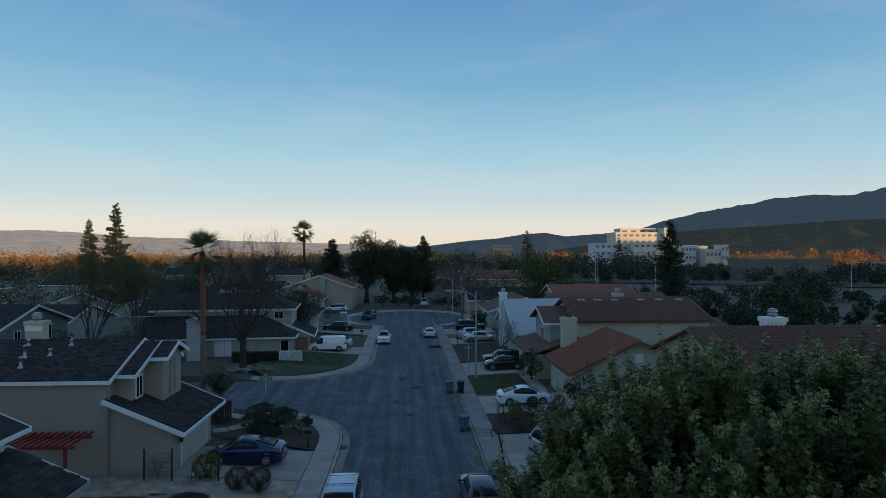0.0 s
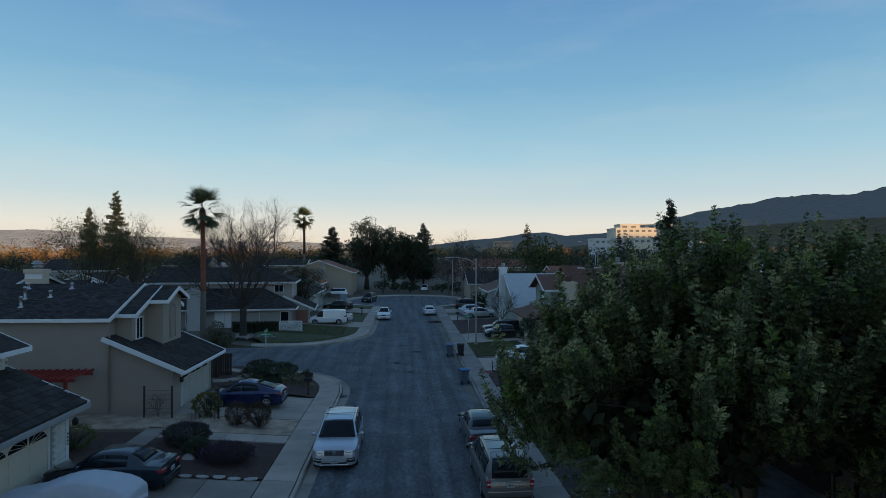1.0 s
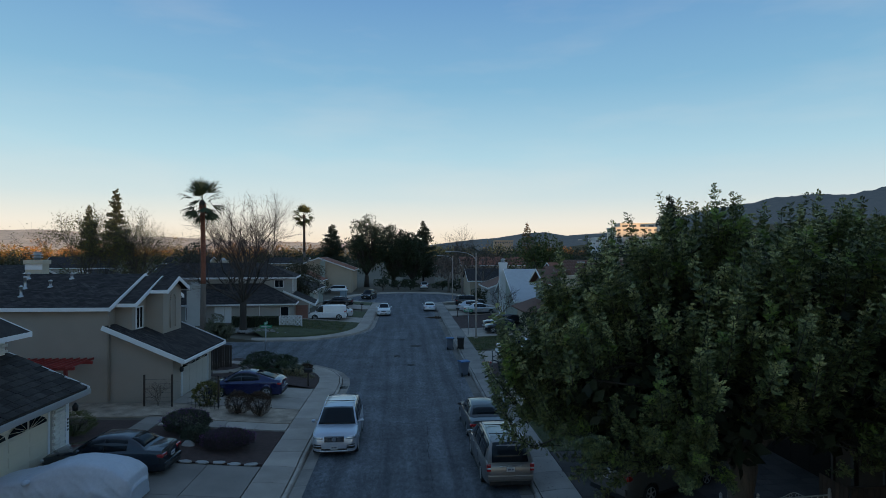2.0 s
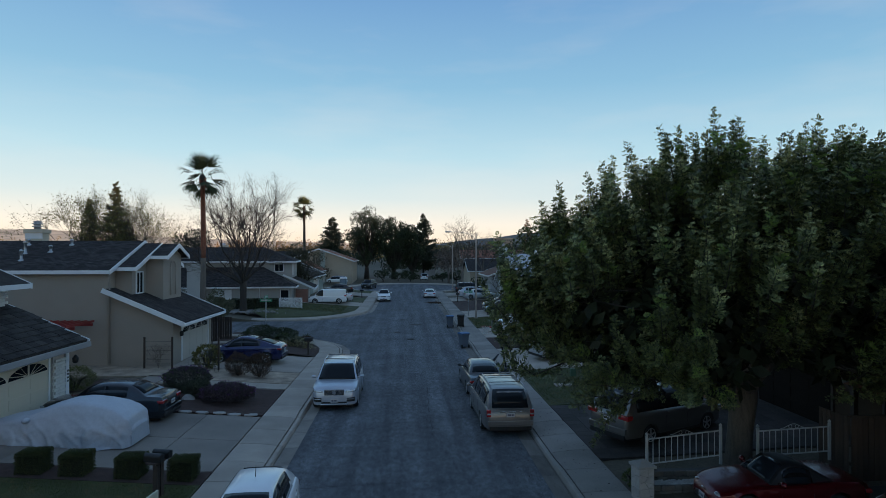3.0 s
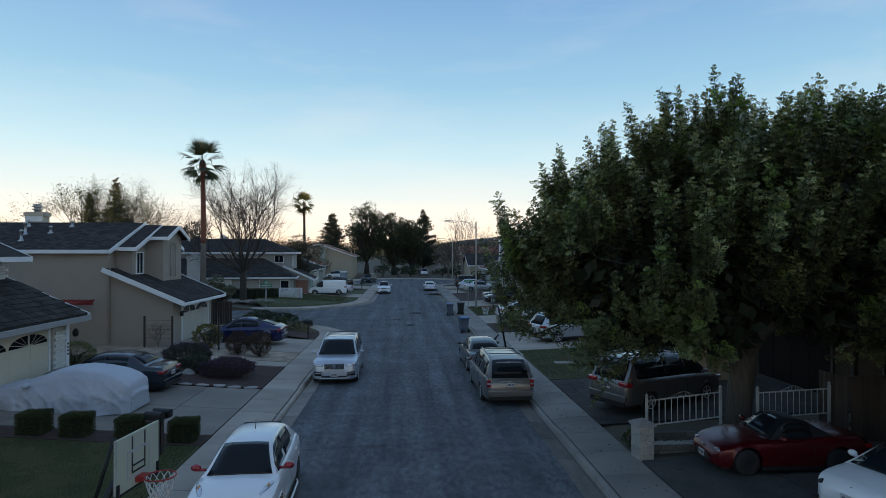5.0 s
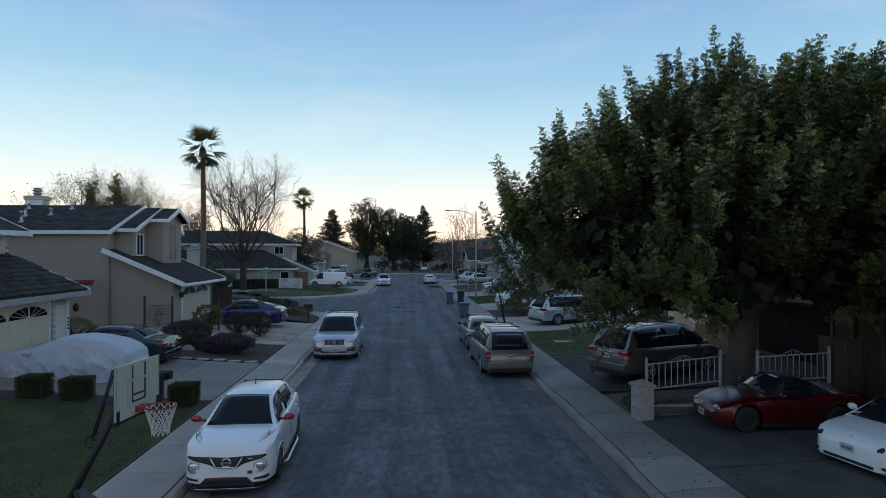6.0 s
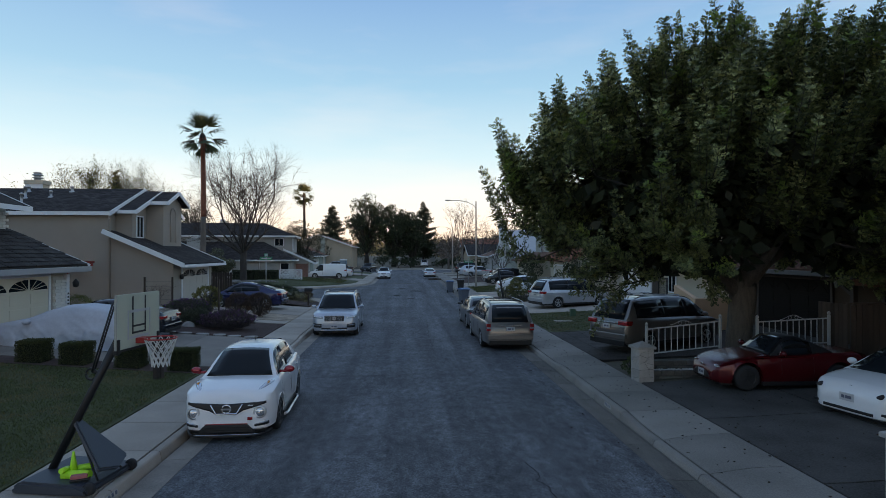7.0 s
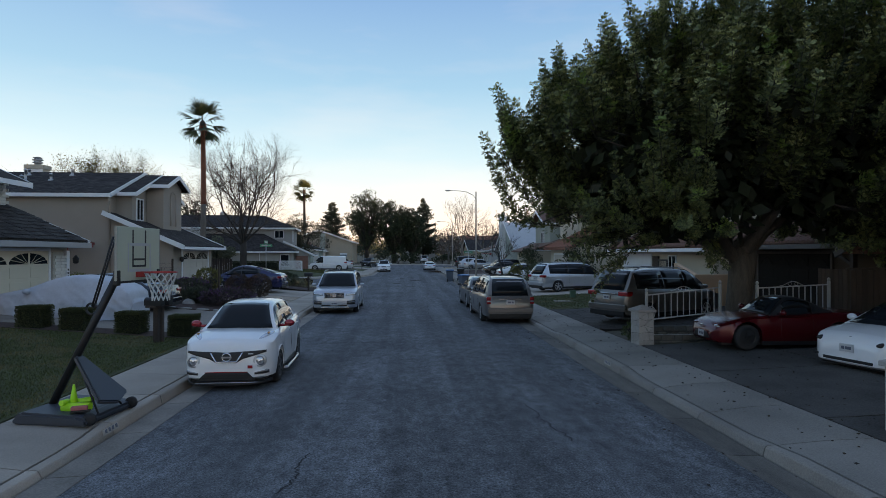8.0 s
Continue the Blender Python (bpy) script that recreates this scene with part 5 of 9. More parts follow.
    # windscreen and rear glass
    def cross_pt(u, v, out=0.012):
        tw = half_top(u) - 0.03
        a = v * (tw - 0.05)
        crown = 0.02 * frac(u) * (1 - v * v)
        return (a, Y(u) - (out if u < 0.5 else -out) * 0.6, roof(u) + crown + out * 0.7)

    vs = [-1, -0.6, -0.2, 0.2, 0.6, 1]
    pane("windscreen", [[cross_pt(lerp(g0, g1, t), v) for v in vs] for t in (0.04, 0.2, 0.4, 0.6, 0.8, 0.95)])
    if shape != "roadster":
        pane("rear_window", [[cross_pt(lerp(g2, g3, t), v * 0.94) for v in vs] for t in ((0.08, 0.4, 0.8) if shape in ("sedan", "hatch", "crossover") else (0.1, 0.5, 0.97))])
    # side glass
    cab = s["cab"]
    lo, hi = 0.09, 0.96
    for sgn in (-1, 1):
        for i in range(len(cab) - 1):
            a, b = cab[i] + 0.003, cab[i + 1] - 0.004
            fs = [lerp(lo, hi, q / 4) for q in range(5)]
            rows = []
            for f in fs:
                row = []
                for k in range(6):
                    ub = lerp(a, b, k / 5)
                    ut = max(ub, lerp(g0, g1, 0.85)) if i == 0 else ub
                    if i == len(cab) - 2:
                        ut = min(ut, lerp(g2, g3, 0.15))
                    row.append(side_pt(lerp(ub, ut, f), f, sgn))
                rows.append(row)
            pane("side_window", rows)
    # wheels
    for a in ay:
        for sgn in (-1, 1):
            car_wheel(root, sgn * (hw - 0.125), a, wheel, sgn, rim, spokes)
    # dark floor between the wheels and sills
    part("underbody", boxes((-hw * 0.78, hw * 0.78, Y(0.04), Y(0.96), zs * 0.72, H * 0.42)), BLACK, root)
    if trim_low:
        for sgn in (-1, 1):
            part("sill", boxes((min(sgn * hw * 0.985, sgn * hw * 0.90), max(sgn * hw * 0.985, sgn * hw * 0.90), ay[0] + arch, ay[1] - arch, zs - 0.03, zs + 0.07), bevel=0.015), BLACK, root)
    # mirrors, handles, seams
    for sgn in (-1, 1):
        u = lerp(g0, g1, 0.42)
        bm = bmesh.new()
        bmesh.ops.create_uvsphere(bm, u_segments=12, v_segments=8, radius=1.0, matrix=Matrix.Translation((sgn * (hw + 0.09), Y(u), belt(u) + 0.09)) @ Matrix.Diagonal((0.11, 0.075, 0.075, 1)))
        box(bm, min(sgn * (hw - 0.12), sgn * (hw + 0.05)), max(sgn * (hw - 0.12), sgn * (hw + 0.05)), Y(u) - 0.02, Y(u) + 0.03, belt(u) + 0.02, belt(u) + 0.07)
        for f in bm.faces:
            f.smooth = True
        part("mirror", bm, mirror or body_mat, root, "glossy dark red door mirror" if mirror else "")
        doors = [c for c in cab[1:-1]] if shape not in ("van",) else [cab[1]]
        ends = doors + [cab[-1] - 0.01]
        for c in ends[:2]:
            zz = H * curve(s["top"], c) * 0.90
            part("door_handle", boxes((sgn * hw * 0.985 - 0.02, sgn * hw * 0.985 + 0.02, Y(c) - 0.20, Y(c) - 0.05, zz - 0.06, zz - 0.03), bevel=0.008), body_mat, root)
        for c in [cab[0] - 0.015] + list(ends[:2]):
            bm = bmesh.new()
            zt = H * curve(s["top"], c)
            pts = []
            for q in (0.12, 0.42, 0.66, 0.9):
                hh = zt - zs
                k = table([(0.1, 0.965), (0.42, 1.0), (0.66, 0.992), (0.9, 0.965)], q)
                pts.append((sgn * (width(c) * k + 0.001), Y(c), zs + q * hh))
            tube(bm, pts, 0.0045, 4)
            part("door_seam", bm, BLACK, root)
    # plates
    for end, yy, zz in (("f", -0.5, 0.36 if front == "smooth" else 0.26), ("r", 0.5, 0.47 if shape in ("suv", "minivan", "crossover", "sedan", "hatch") else 0.40)):
        dy = -1 if end == "f" else 1
        if end == "f" and not front_plate:
            continue
        pl = part("number_plate", boxes((-0.155, 0.155, yy * L + dy * 0.005, yy * L + dy * 0.022, H * zz - 0.08, H * zz + 0.08), bevel=0.004), PLATE_W, root)
        part("plate_marking", boxes((-0.11, -0.04, yy * L + dy * 0.020, yy * L + dy * 0.025, H * zz - 0.03, H * zz + 0.03), (-0.02, 0.11, yy * L + dy * 0.020, yy * L + dy * 0.025, H * zz - 0.03, H * zz + 0.03)), PLATE_BAR, pl)
    # nose
    ztop = H * curve(s["top"], 0.03)
    yn = -L / 2

    def lens(name, cx, cy, cz, rx, ry, rz_, m, parent=None, roll=0.0):
        bm = bmesh.new()
        bmesh.ops.create_uvsphere(bm, u_segments=14, v_segments=8, radius=1.0, matrix=Matrix.Translation((cx, cy, cz)) @ Matrix.Rotation(roll, 4, "Y") @ Matrix.Diagonal((rx, ry, rz_, 1)))
        for f in bm.faces:
            f.smooth = True
        return part(name, bm, m, parent or root)

    def nose_y(xx, zz):
        """Where the nose lies at a width and height."""
        u = 0.0
        while u < 0.25:
            zt = H * curve(s["top"], u)
            q = (zz - zs) / max(0.05, zt - zs)
            k = table([(0.0, 0.93), (0.1, 0.965), (0.42, 1.0), (0.66, 0.992), (0.9, 0.965), (1.0, 0.90)], min(1.0, max(0.0, q)))
            if zz <= zt and abs(xx) <= width(u) * k:
                break
            u += 0.002
        return Y(u)

    def nose_strip(name, xs, lo, hi, m, out=0.012, parent=None):
        """A panel fitted to the nose between two lines given as (x, z) tables."""
        cols = []
        for i in range(15):
            xx = lerp(xs[0], xs[1], i / 14)
            za, zb_ = table(lo, abs(xx)), table(hi, abs(xx))
            cols.append([(xx, nose_y(xx, lerp(za, zb_, r / 4)) - out, lerp(za, zb_, r / 4)) for r in range(5)])
        ob = pane(name, cols, m, parent)
        ob.modifiers["thick"].thickness = 0.035
        return ob

    if front == "round":
        grille = nose_strip("grille", (-0.73, 0.73), [(0, 0.535), (0.20, 0.535), (0.30, 0.60), (0.46, 0.645), (0.73, 0.725)], [(0, 0.725), (0.73, 0.765)], BLACK, 0.006)
        bm = bmesh.new()
        vee = [(-0.30, 0.725), (-0.24, 0.63), (-0.19, 0.548), (0.19, 0.548), (0.24, 0.63), (0.30, 0.725)]
        tube(bm, [(a, nose_y(a, b) - 0.03, b) for a, b in vee], 0.016, 6)
        ring = [(0.085 * math.cos(q), nose_y(0, 0.64) - 0.035, 0.64 + 0.075 * math.sin(q)) for q in [2 * math.pi * k / 16 for k in range(17)]]
        tube(bm, ring, 0.013, 6, cap=False)
        box(bm, -0.10, 0.10, nose_y(0, 0.64) - 0.05, nose_y(0, 0.64) - 0.03, 0.622, 0.658)
        part("grille_trim", bm, CHROME, grille)
        part("side_badge", boxes((0.40, 0.50, nose_y(0.45, 0.70) - 0.03, nose_y(0.45, 0.70), 0.69, 0.71)), PLATE_W, grille)
        for sgn in (-1, 1):
            yy = nose_y(0.64, 0.565)
            bm = bmesh.new()
            lathe(bm, [(0.095, -0.03), (0.118, -0.03), (0.128, 0.0), (0.128, 0.06)], 24, (sgn * 0.62, yy, 0.565), "y", cap=False)
            bezel = part("bezel", bm, ALLOY, root)
            lens("round_headlight", sgn * 0.62, yy + 0.005, 0.565, 0.098, 0.045, 0.098, LAMP_CLEAR, bezel)
            lens("bulb", sgn * 0.62, yy - 0.02, 0.565, 0.034, 0.03, 0.034, CHROME, bezel)
            bm = bmesh.new()
            bmesh.ops.create_uvsphere(bm, u_segments=16, v_segments=8, radius=1.0, matrix=Matrix.Translation((sgn * 0.66, yn + 0.50, 0.985)) @ Matrix.Rotation(sgn * -0.36, 4, "Z") @ Matrix.Rotation(0.17, 4, "X") @ Matrix.Rotation(sgn * 0.2, 4, "Y") @ Matrix.Diagonal((0.06, 0.30, 0.04, 1)))
            for f in bm.faces:
                f.smooth = True
            lamp = part("fender_light", bm, LAMP_CLEAR, root)
            lens("indicator", sgn * 0.69, yn + 0.58, 1.035, 0.03, 0.10, 0.022, LAMP_AMBER, lamp)
            slot = nose_strip("fog_slot", (sgn * 0.53, sgn * 0.77), [(0.53, 0.305), (0.77, 0.315)], [(0.53, 0.345), (0.77, 0.38)], BLACK, 0.006)
            nose_strip("light_strip", (sgn * 0.55, sgn * 0.76), [(0.53, 0.34), (0.77, 0.368)], [(0.53, 0.352), (0.77, 0.388)], LAMP_CLEAR, 0.02, slot)
        intake = nose_strip("intake", (-0.54, 0.54), [(0, 0.175), (0.54, 0.175)], [(0, 0.355), (0.40, 0.35), (0.54, 0.20)], BLACK, 0.004)
        nose_strip("intake_edge", (-0.40, 0.40), [(0, 0.352), (0.40, 0.347)], [(0, 0.364), (0.40, 0.359)], LAMP_RED, 0.012, intake)
        for k in range(3):
            nose_strip("intake_bar", (-0.44, 0.44), [(0, 0.205 + 0.045 * k), (0.54, 0.205 + 0.045 * k)], [(0, 0.216 + 0.045 * k), (0.54, 0.216 + 0.045 * k)], RUBBER, 0.016, intake)
        nose_strip("splitter", (-0.80, 0.80), [(0, 0.10), (0.8, 0.13)], [(0, 0.155), (0.55, 0.15), (0.8, 0.185)], BLACK, 0.045)
        nose_strip("splitter_edge", (-0.62, 0.62), [(0, 0.155), (0.62, 0.155)], [(0, 0.167), (0.62, 0.167)], CHROME, 0.048)
        nose_strip("tow_cap", (0.40, 0.49), [(0, 0.425), (1, 0.425)], [(0, 0.48), (1, 0.48)], LAMP_RED, 0.012)
        bm = bmesh.new()
        tube(bm, [(0, Y(0.62), H), (0, Y(0.635), H + 0.26)], [0.012, 0.004], 5)
        part("aerial", bm, BLACK, root)
        for sgn in (-1, 1):
            bm = bmesh.new()
            tube(bm, [(sgn * (hw + 0.01), ay[0] + arch, 0.20), (sgn * (hw + 0.05), ay[0] + arch + 0.15, 0.19), (sgn * (hw + 0.05), ay[1] - arch - 0.15, 0.19), (sgn * (hw + 0.01), ay[1] - arch, 0.20)], 0.03, 6)
            part("side_skirt", bm, P_WHITE, root)
    elif front == "slats":
        part("grille", boxes((-0.42, 0.42, yn - 0.012, yn + 0.1, H * 0.40, H * 0.525), bevel=0.02), BLACK, root)
        bm = bmesh.new()
        for k in range(21):
            xx = -0.39 + k * 0.039
            box(bm, xx - 0.006, xx + 0.006, yn - 0.03, yn, H * 0.408, H * 0.517)
        for z0 in (0.398, 0.52):
            box(bm, -0.43, 0.43, yn - 0.026, yn, H * z0 - 0.012, H * z0 + 0.012)
        lathe(bm, [(0.09, -0.05), (0.09, -0.03), (0.06, -0.028)], 16, (0, yn, H * 0.462), "y")
        part("grille_bars", bm, CHROME, root)
        for sgn in (-1, 1):
            lamp = nose_strip("headlight", (sgn * 0.49, sgn * 0.92), [(0.49, H * 0.455), (0.92, H * 0.475)], [(0.49, H * 0.505), (0.92, H * 0.545)], LAMP_CLEAR, 0.012)
            nose_strip("light_bar", (sgn * 0.56, sgn * 0.86), [(0.49, H * 0.476), (0.92, H * 0.497)], [(0.49, H * 0.486), (0.92, H * 0.507)], PLATE_W, 0.03, lamp)
            slot = nose_strip("side_intake", (sgn * 0.54, sgn * 0.88), [(0.5, H * 0.235), (0.9, H * 0.245)], [(0.5, H * 0.325), (0.9, H * 0.345)], BLACK, 0.008)
            nose_strip("intake_trim", (sgn * 0.54, sgn * 0.90), [(0.5, H * 0.285), (0.9, H * 0.30)], [(0.5, H * 0.30), (0.9, H * 0.315)], CHROME, 0.03, slot)
        part("intake", boxes((-0.55, 0.55, yn - 0.006, yn + 0.1, H * 0.19, H * 0.235), bevel=0.015), BLACK, root)
        part("skid_plate", boxes((-0.6, 0.6, yn - 0.015, yn + 0.15, H * 0.15, H * 0.18), bevel=0.01), CHROME, root)
    elif front == "smooth":
        for sgn in (-1, 1):
            lens("headlight", sgn * 0.66, yn + 0.24, H * 0.45, 0.06, 0.30, 0.06, glass_mat("lamp_smoke", (0.04, 0.04, 0.045)), roll=sgn * 0.35)
            part("corner_vent", boxes((min(sgn * 0.62, sgn * 0.82), max(sgn * 0.62, sgn * 0.82), yn + 0.03, yn + 0.2, H * 0.2, H * 0.235), bevel=0.012), BLACK, root)
        part("intake", boxes((-0.55, 0.55, yn - 0.008, yn + 0.12, H * 0.165, H * 0.21), bevel=0.015), BLACK, root)
        part("badge", boxes((-0.03, 0.03, yn + 0.10, yn + 0.12, H * 0.475, H * 0.52), bevel=0.005), CHROME, root)
    elif front == "low":
        for sgn in (-1, 1):
            lens("headlight", sgn * 0.56, nose_y(0.56, H * 0.44) + 0.05, H * 0.445, 0.13, 0.10, 0.028, LAMP_CLEAR, roll=sgn * 0.15)
        nose_strip("intake", (-0.42, 0.42), [(0, H * 0.17), (0.42, H * 0.19)], [(0, H * 0.32), (0.3, H * 0.30), (0.42, H * 0.22)], BLACK, 0.004)
        part("badge", boxes((-0.05, 0.05, yn - 0.012, yn + 0.03, H * 0.40, H * 0.44), bevel=0.01), CHROME, root)
    else:
        part("grille", boxes((-0.36, 0.36, yn - 0.012, yn + 0.1, H * 0.40, H * 0.48), bevel=0.02), BLACK, root)
        part("badge", boxes((-0.06, 0.06, yn - 0.02, yn + 0.05, H * 0.42, H * 0.46), bevel=0.01), CHROME, root)
        for sgn in (-1, 1):
            part("headlight", boxes((min(sgn * 0.42, sgn * hw * 0.93), max(sgn * 0.42, sgn * hw * 0.93), yn + 0.03, yn + 0.26, H * 0.40, H * 0.48), bevel=0.03), LAMP_CLEAR, root)
        part("intake", boxes((-0.5, 0.5, yn - 0.006, yn + 0.1, H * 0.17, H * 0.25), bevel=0.02), BLACK, root)
    # tail
    yt = L / 2
    zb = belt(0.985)
    if rear == "tall":
        for sgn in (-1, 1):
            part("tail_light", boxes((min(sgn * hw * 0.74, sgn * hw * 0.905), max(sgn * hw * 0.74, sgn * hw * 0.905), yt - 0.12, yt + 0.006, H * 0.43, H * 0.585), bevel=0.025), LAMP_RED, root)
            part("reverse_light", boxes((min(sgn * hw * 0.75, sgn * hw * 0.89), max(sgn * hw * 0.75, sgn * hw * 0.89), yt - 0.1, yt + 0.012, H * 0.475, H * 0.51), bevel=0.01), LAMP_CLEAR, root)
    else:
        w0 = 0.50 if rear == "wide" else 0.6
        for sgn in (-1, 1):
            part("tail_light", boxes((min(sgn * hw * w0, sgn * hw * 0.93), max(sgn * hw * w0, sgn * hw * 0.93), yt - 0.30, yt - 0.012, H * 0.50, H * 0.59), bevel=0.04), LAMP_RED, root)
    part("rear_bumper", boxes((-hw * 0.86, hw * 0.86, yt - 0.12, yt + 0.035, H * 0.24, H * 0.345), bevel=0.03), body_mat, root)
    part("rear_valance", boxes((-hw * 0.8, hw * 0.8, yt - 0.1, yt + 0.012, H * 0.13, H * 0.22), bevel=0.02), BLACK, root)
    if shape == "minivan":
        part("tailgate_trim", boxes((-0.42, 0.42, yt - 0.03, yt + 0.018, H * 0.53, H * 0.55), bevel=0.006), CHROME, root)
    if rails:
        for sgn in (-1, 1):
            bm = bmesh.new()
            xx = sgn * (wt * hw - 0.05)
            tube(bm, [(xx, Y(g1 + 0.02), roof(g1 + 0.02) - 0.02), (xx, Y(g1 + 0.07), H + 0.045), (xx, Y(g2 - 0.07), H + 0.045), (xx, Y(g2 - 0.01), H - 0.03)], 0.02, 6)
            part("roof_rail", bm, rails, root)
        for u in (lerp(g1, g2, 0.3), lerp(g1, g2, 0.75)):
            bm = bmesh.new()
            tube(bm, [(-wt * hw + 0.05, Y(u), H + 0.05), (wt * hw - 0.05, Y(u), H + 0.05)], 0.016, 6)
            part("cross_bar", bm, BLACK, root)
    return root


P_WHITE = paint("white_paint", (0.74, 0.75, 0.76), 0.0, 0.25)
P_SILVER = paint("silver_paint", (0.50, 0.52, 0.55), 0.6, 0.32)
P_SILVERBLUE = paint("pale_blue_silver_paint", (0.43, 0.47, 0.53), 0.45, 0.3)
P_GOLD = paint("champagne_paint", (0.19, 0.18, 0.173), 0.55, 0.33)
P_PEWTER = paint("pewter_paint", (0.145, 0.138, 0.132), 0.55, 0.33)
P_BLUE = paint("deep_blue_paint", (0.007, 0.014, 0.075), 0.35, 0.25)
P_NAVY = paint("dark_teal_paint", (0.014, 0.022, 0.032), 0.4, 0.25)
P_BLACK = paint("black_paint", (0.012, 0.013, 0.015), 0.3, 0.22)
P_GREY = paint("graphite_paint", (0.05, 0.055, 0.06), 0.5, 0.28)
P_RED = paint("deep_red_paint", (0.095, 0.004, 0.007), 0.3, 0.25, 0.25)
RIM_BLACK = paint("black_rim", (0.02, 0.02, 0.022), 0.5, 0.35)

MIRROR_RED = paint("mirror_red", (0.33, 0.012, 0.02), 0.3, 0.2)
make_car("white compact crossover with round lamps and red mirrors", "crossover", -3.53, 13.70, 0.0, 2.0, 4.135, 1.77, 1.57, P_WHITE, RIM_BLACK, 0.335, (0.205, 0.818), "round", mirror=MIRROR_RED, spokes=7, front_plate=False)
make_car("pale blue-silver large suv with slatted chrome grille", "suv", -3.14, 28.33, 0.0, 0.5, 4.95, 2.0, 1.76, P_SILVERBLUE, ALLOY, 0.37, (0.176, 0.778), "slats", rails=CHROME, spokes=10)
make_car("champagne minivan with tall red tail lights", "minivan", 3.84, 24.42, 0.0, 181.0, 5.09, 1.99, 1.72, P_GOLD, ALLOY, 0.335, (0.19, 0.785), "grille", "tall", category="minivan", rails=METAL)
make_car("dark graphite sedan with tinted windows", "sedan", 3.78, 29.95, 0.0, 181.0, 4.85, 1.82, 1.47, P_GREY, ALLOY, 0.32, (0.195, 0.765), spokes=6)
make_car("pewter minivan reversed against the garage, roof rails", "minivan", 9.25, 21.4, 0.26, 117.0, 5.1, 1.99, 1.83, P_PEWTER, ALLOY, 0.335, (0.19, 0.785), "grille", "wide", category="minivan", rails=METAL)
make_car("silver minivan in a driveway", "minivan", 10.35, 36.9, 0.28, 108.0, 5.08, 1.97, 1.75, P_SILVER, ALLOY, 0.33, (0.19, 0.79), "grille", "wide", category="minivan", rails=METAL)
make_car("dark red roadster with black soft top", "roadster", 9.62, 14.85, 0.26, -92.0, 3.92, 1.74, 1.27, P_RED, RIM_BLACK, 0.315, (0.19, 0.775), "low", roof_mat=BLACK)
make_car("white electric sedan with a smooth nose", "hatch", 11.25, 12.0, 0.2, -78.0, 4.69, 1.85, 1.45, P_WHITE, RIM_BLACK, 0.335, (0.18, 0.795), "smooth")
make_car("dark teal sedan nosed up to the garage", "sedan", -11.45, 23.9, 0.40, -92.0, 4.63, 1.78, 1.46, P_NAVY, ALLOY, 0.32, (0.19, 0.765))
make_car("deep blue hatchback on a concrete driveway", "hatch", -9.5, 36.0, 0.42, -92.0, 4.46, 1.75, 1.48, P_BLUE, ALLOY, 0.31, (0.20, 0.805))
make_car("white delivery van on a driveway", "van", -10.0, 76.2, 0.42, -87.0, 4.8, 1.84, 1.85, P_WHITE, ALLOY, 0.33, (0.18, 0.80), category="van")
make_car("silver hatchback behind the van", "hatch", -9.3, 78.6, 0.45, -88.0, 4.5, 1.78, 1.5, P_SILVER, ALLOY, 0.31)
make_car("black sedan on a driveway", "sedan", -10.9, 95.5, 0.45, -90.0, 4.8, 1.82, 1.46, P_BLACK, ALLOY, 0.32)
make_car("white suv parked at the kerb", "crossover", -3.2, 85.6, 0.0, 1.0, 4.7, 1.88, 1.62, P_WHITE, ALLOY, 0.35)
make_car("silver coupe parked at the kerb", "hatch", 3.55, 91.5, 0.0, 180.0, 4.5, 1.82, 1.32, P_SILVER, ALLOY, 0.33)
make_car("black suv parked on the bend", "suv", -7.2, 115.5, 0.0, -15.0, 4.8, 1.9, 1.7, P_BLACK, ALLOY, 0.35)
make_car("white estate car on a far driveway", "minivan", -15.0, 128.5, 0.4, -85.0, 4.7, 1.8, 1.5, P_WHITE, ALLOY, 0.32)
make_car("silver suv at the end of the street", "suv", 4.2, 141.0, 0.36, 180.0, 4.6, 1.85, 1.7, P_SILVER, ALLOY, 0.34)
make_car("black hatchback on a driveway", "hatch", 10.6, 63.6, 0.33, -88.0, 4.4, 1.8, 1.45, P_BLACK, ALLOY, 0.32)
make_car("black estate car on a driveway", "suv", 10.9, 66.3, 0.33, -88.0, 4.7, 1.85, 1.6, P_BLACK, ALLOY, 0.33)
make_car("silver sedan on a driveway", "sedan", 10.4, 83.4, 0.33, 92.0, 4.7, 1.8, 1.45, P_SILVER, ALLOY, 0.32)
make_car("silver estate car on a driveway", "crossover", 9.9, 86.6, 0.33, 92.0, 4.6, 1.8, 1.55, P_SILVERBLUE, ALLOY, 0.32)
make_car("black people carrier on a driveway", "suv", 10.2, 94.6, 0.33, 92.0, 4.8, 1.9, 1.8, P_BLACK, ALLOY, 0.34)
make_car("white hatchback beside clipped shrubs", "hatch", 9.8, 49.0, 0.28, 92.0, 4.5, 1.8, 1.48, P_WHITE, ALLOY, 0.32)


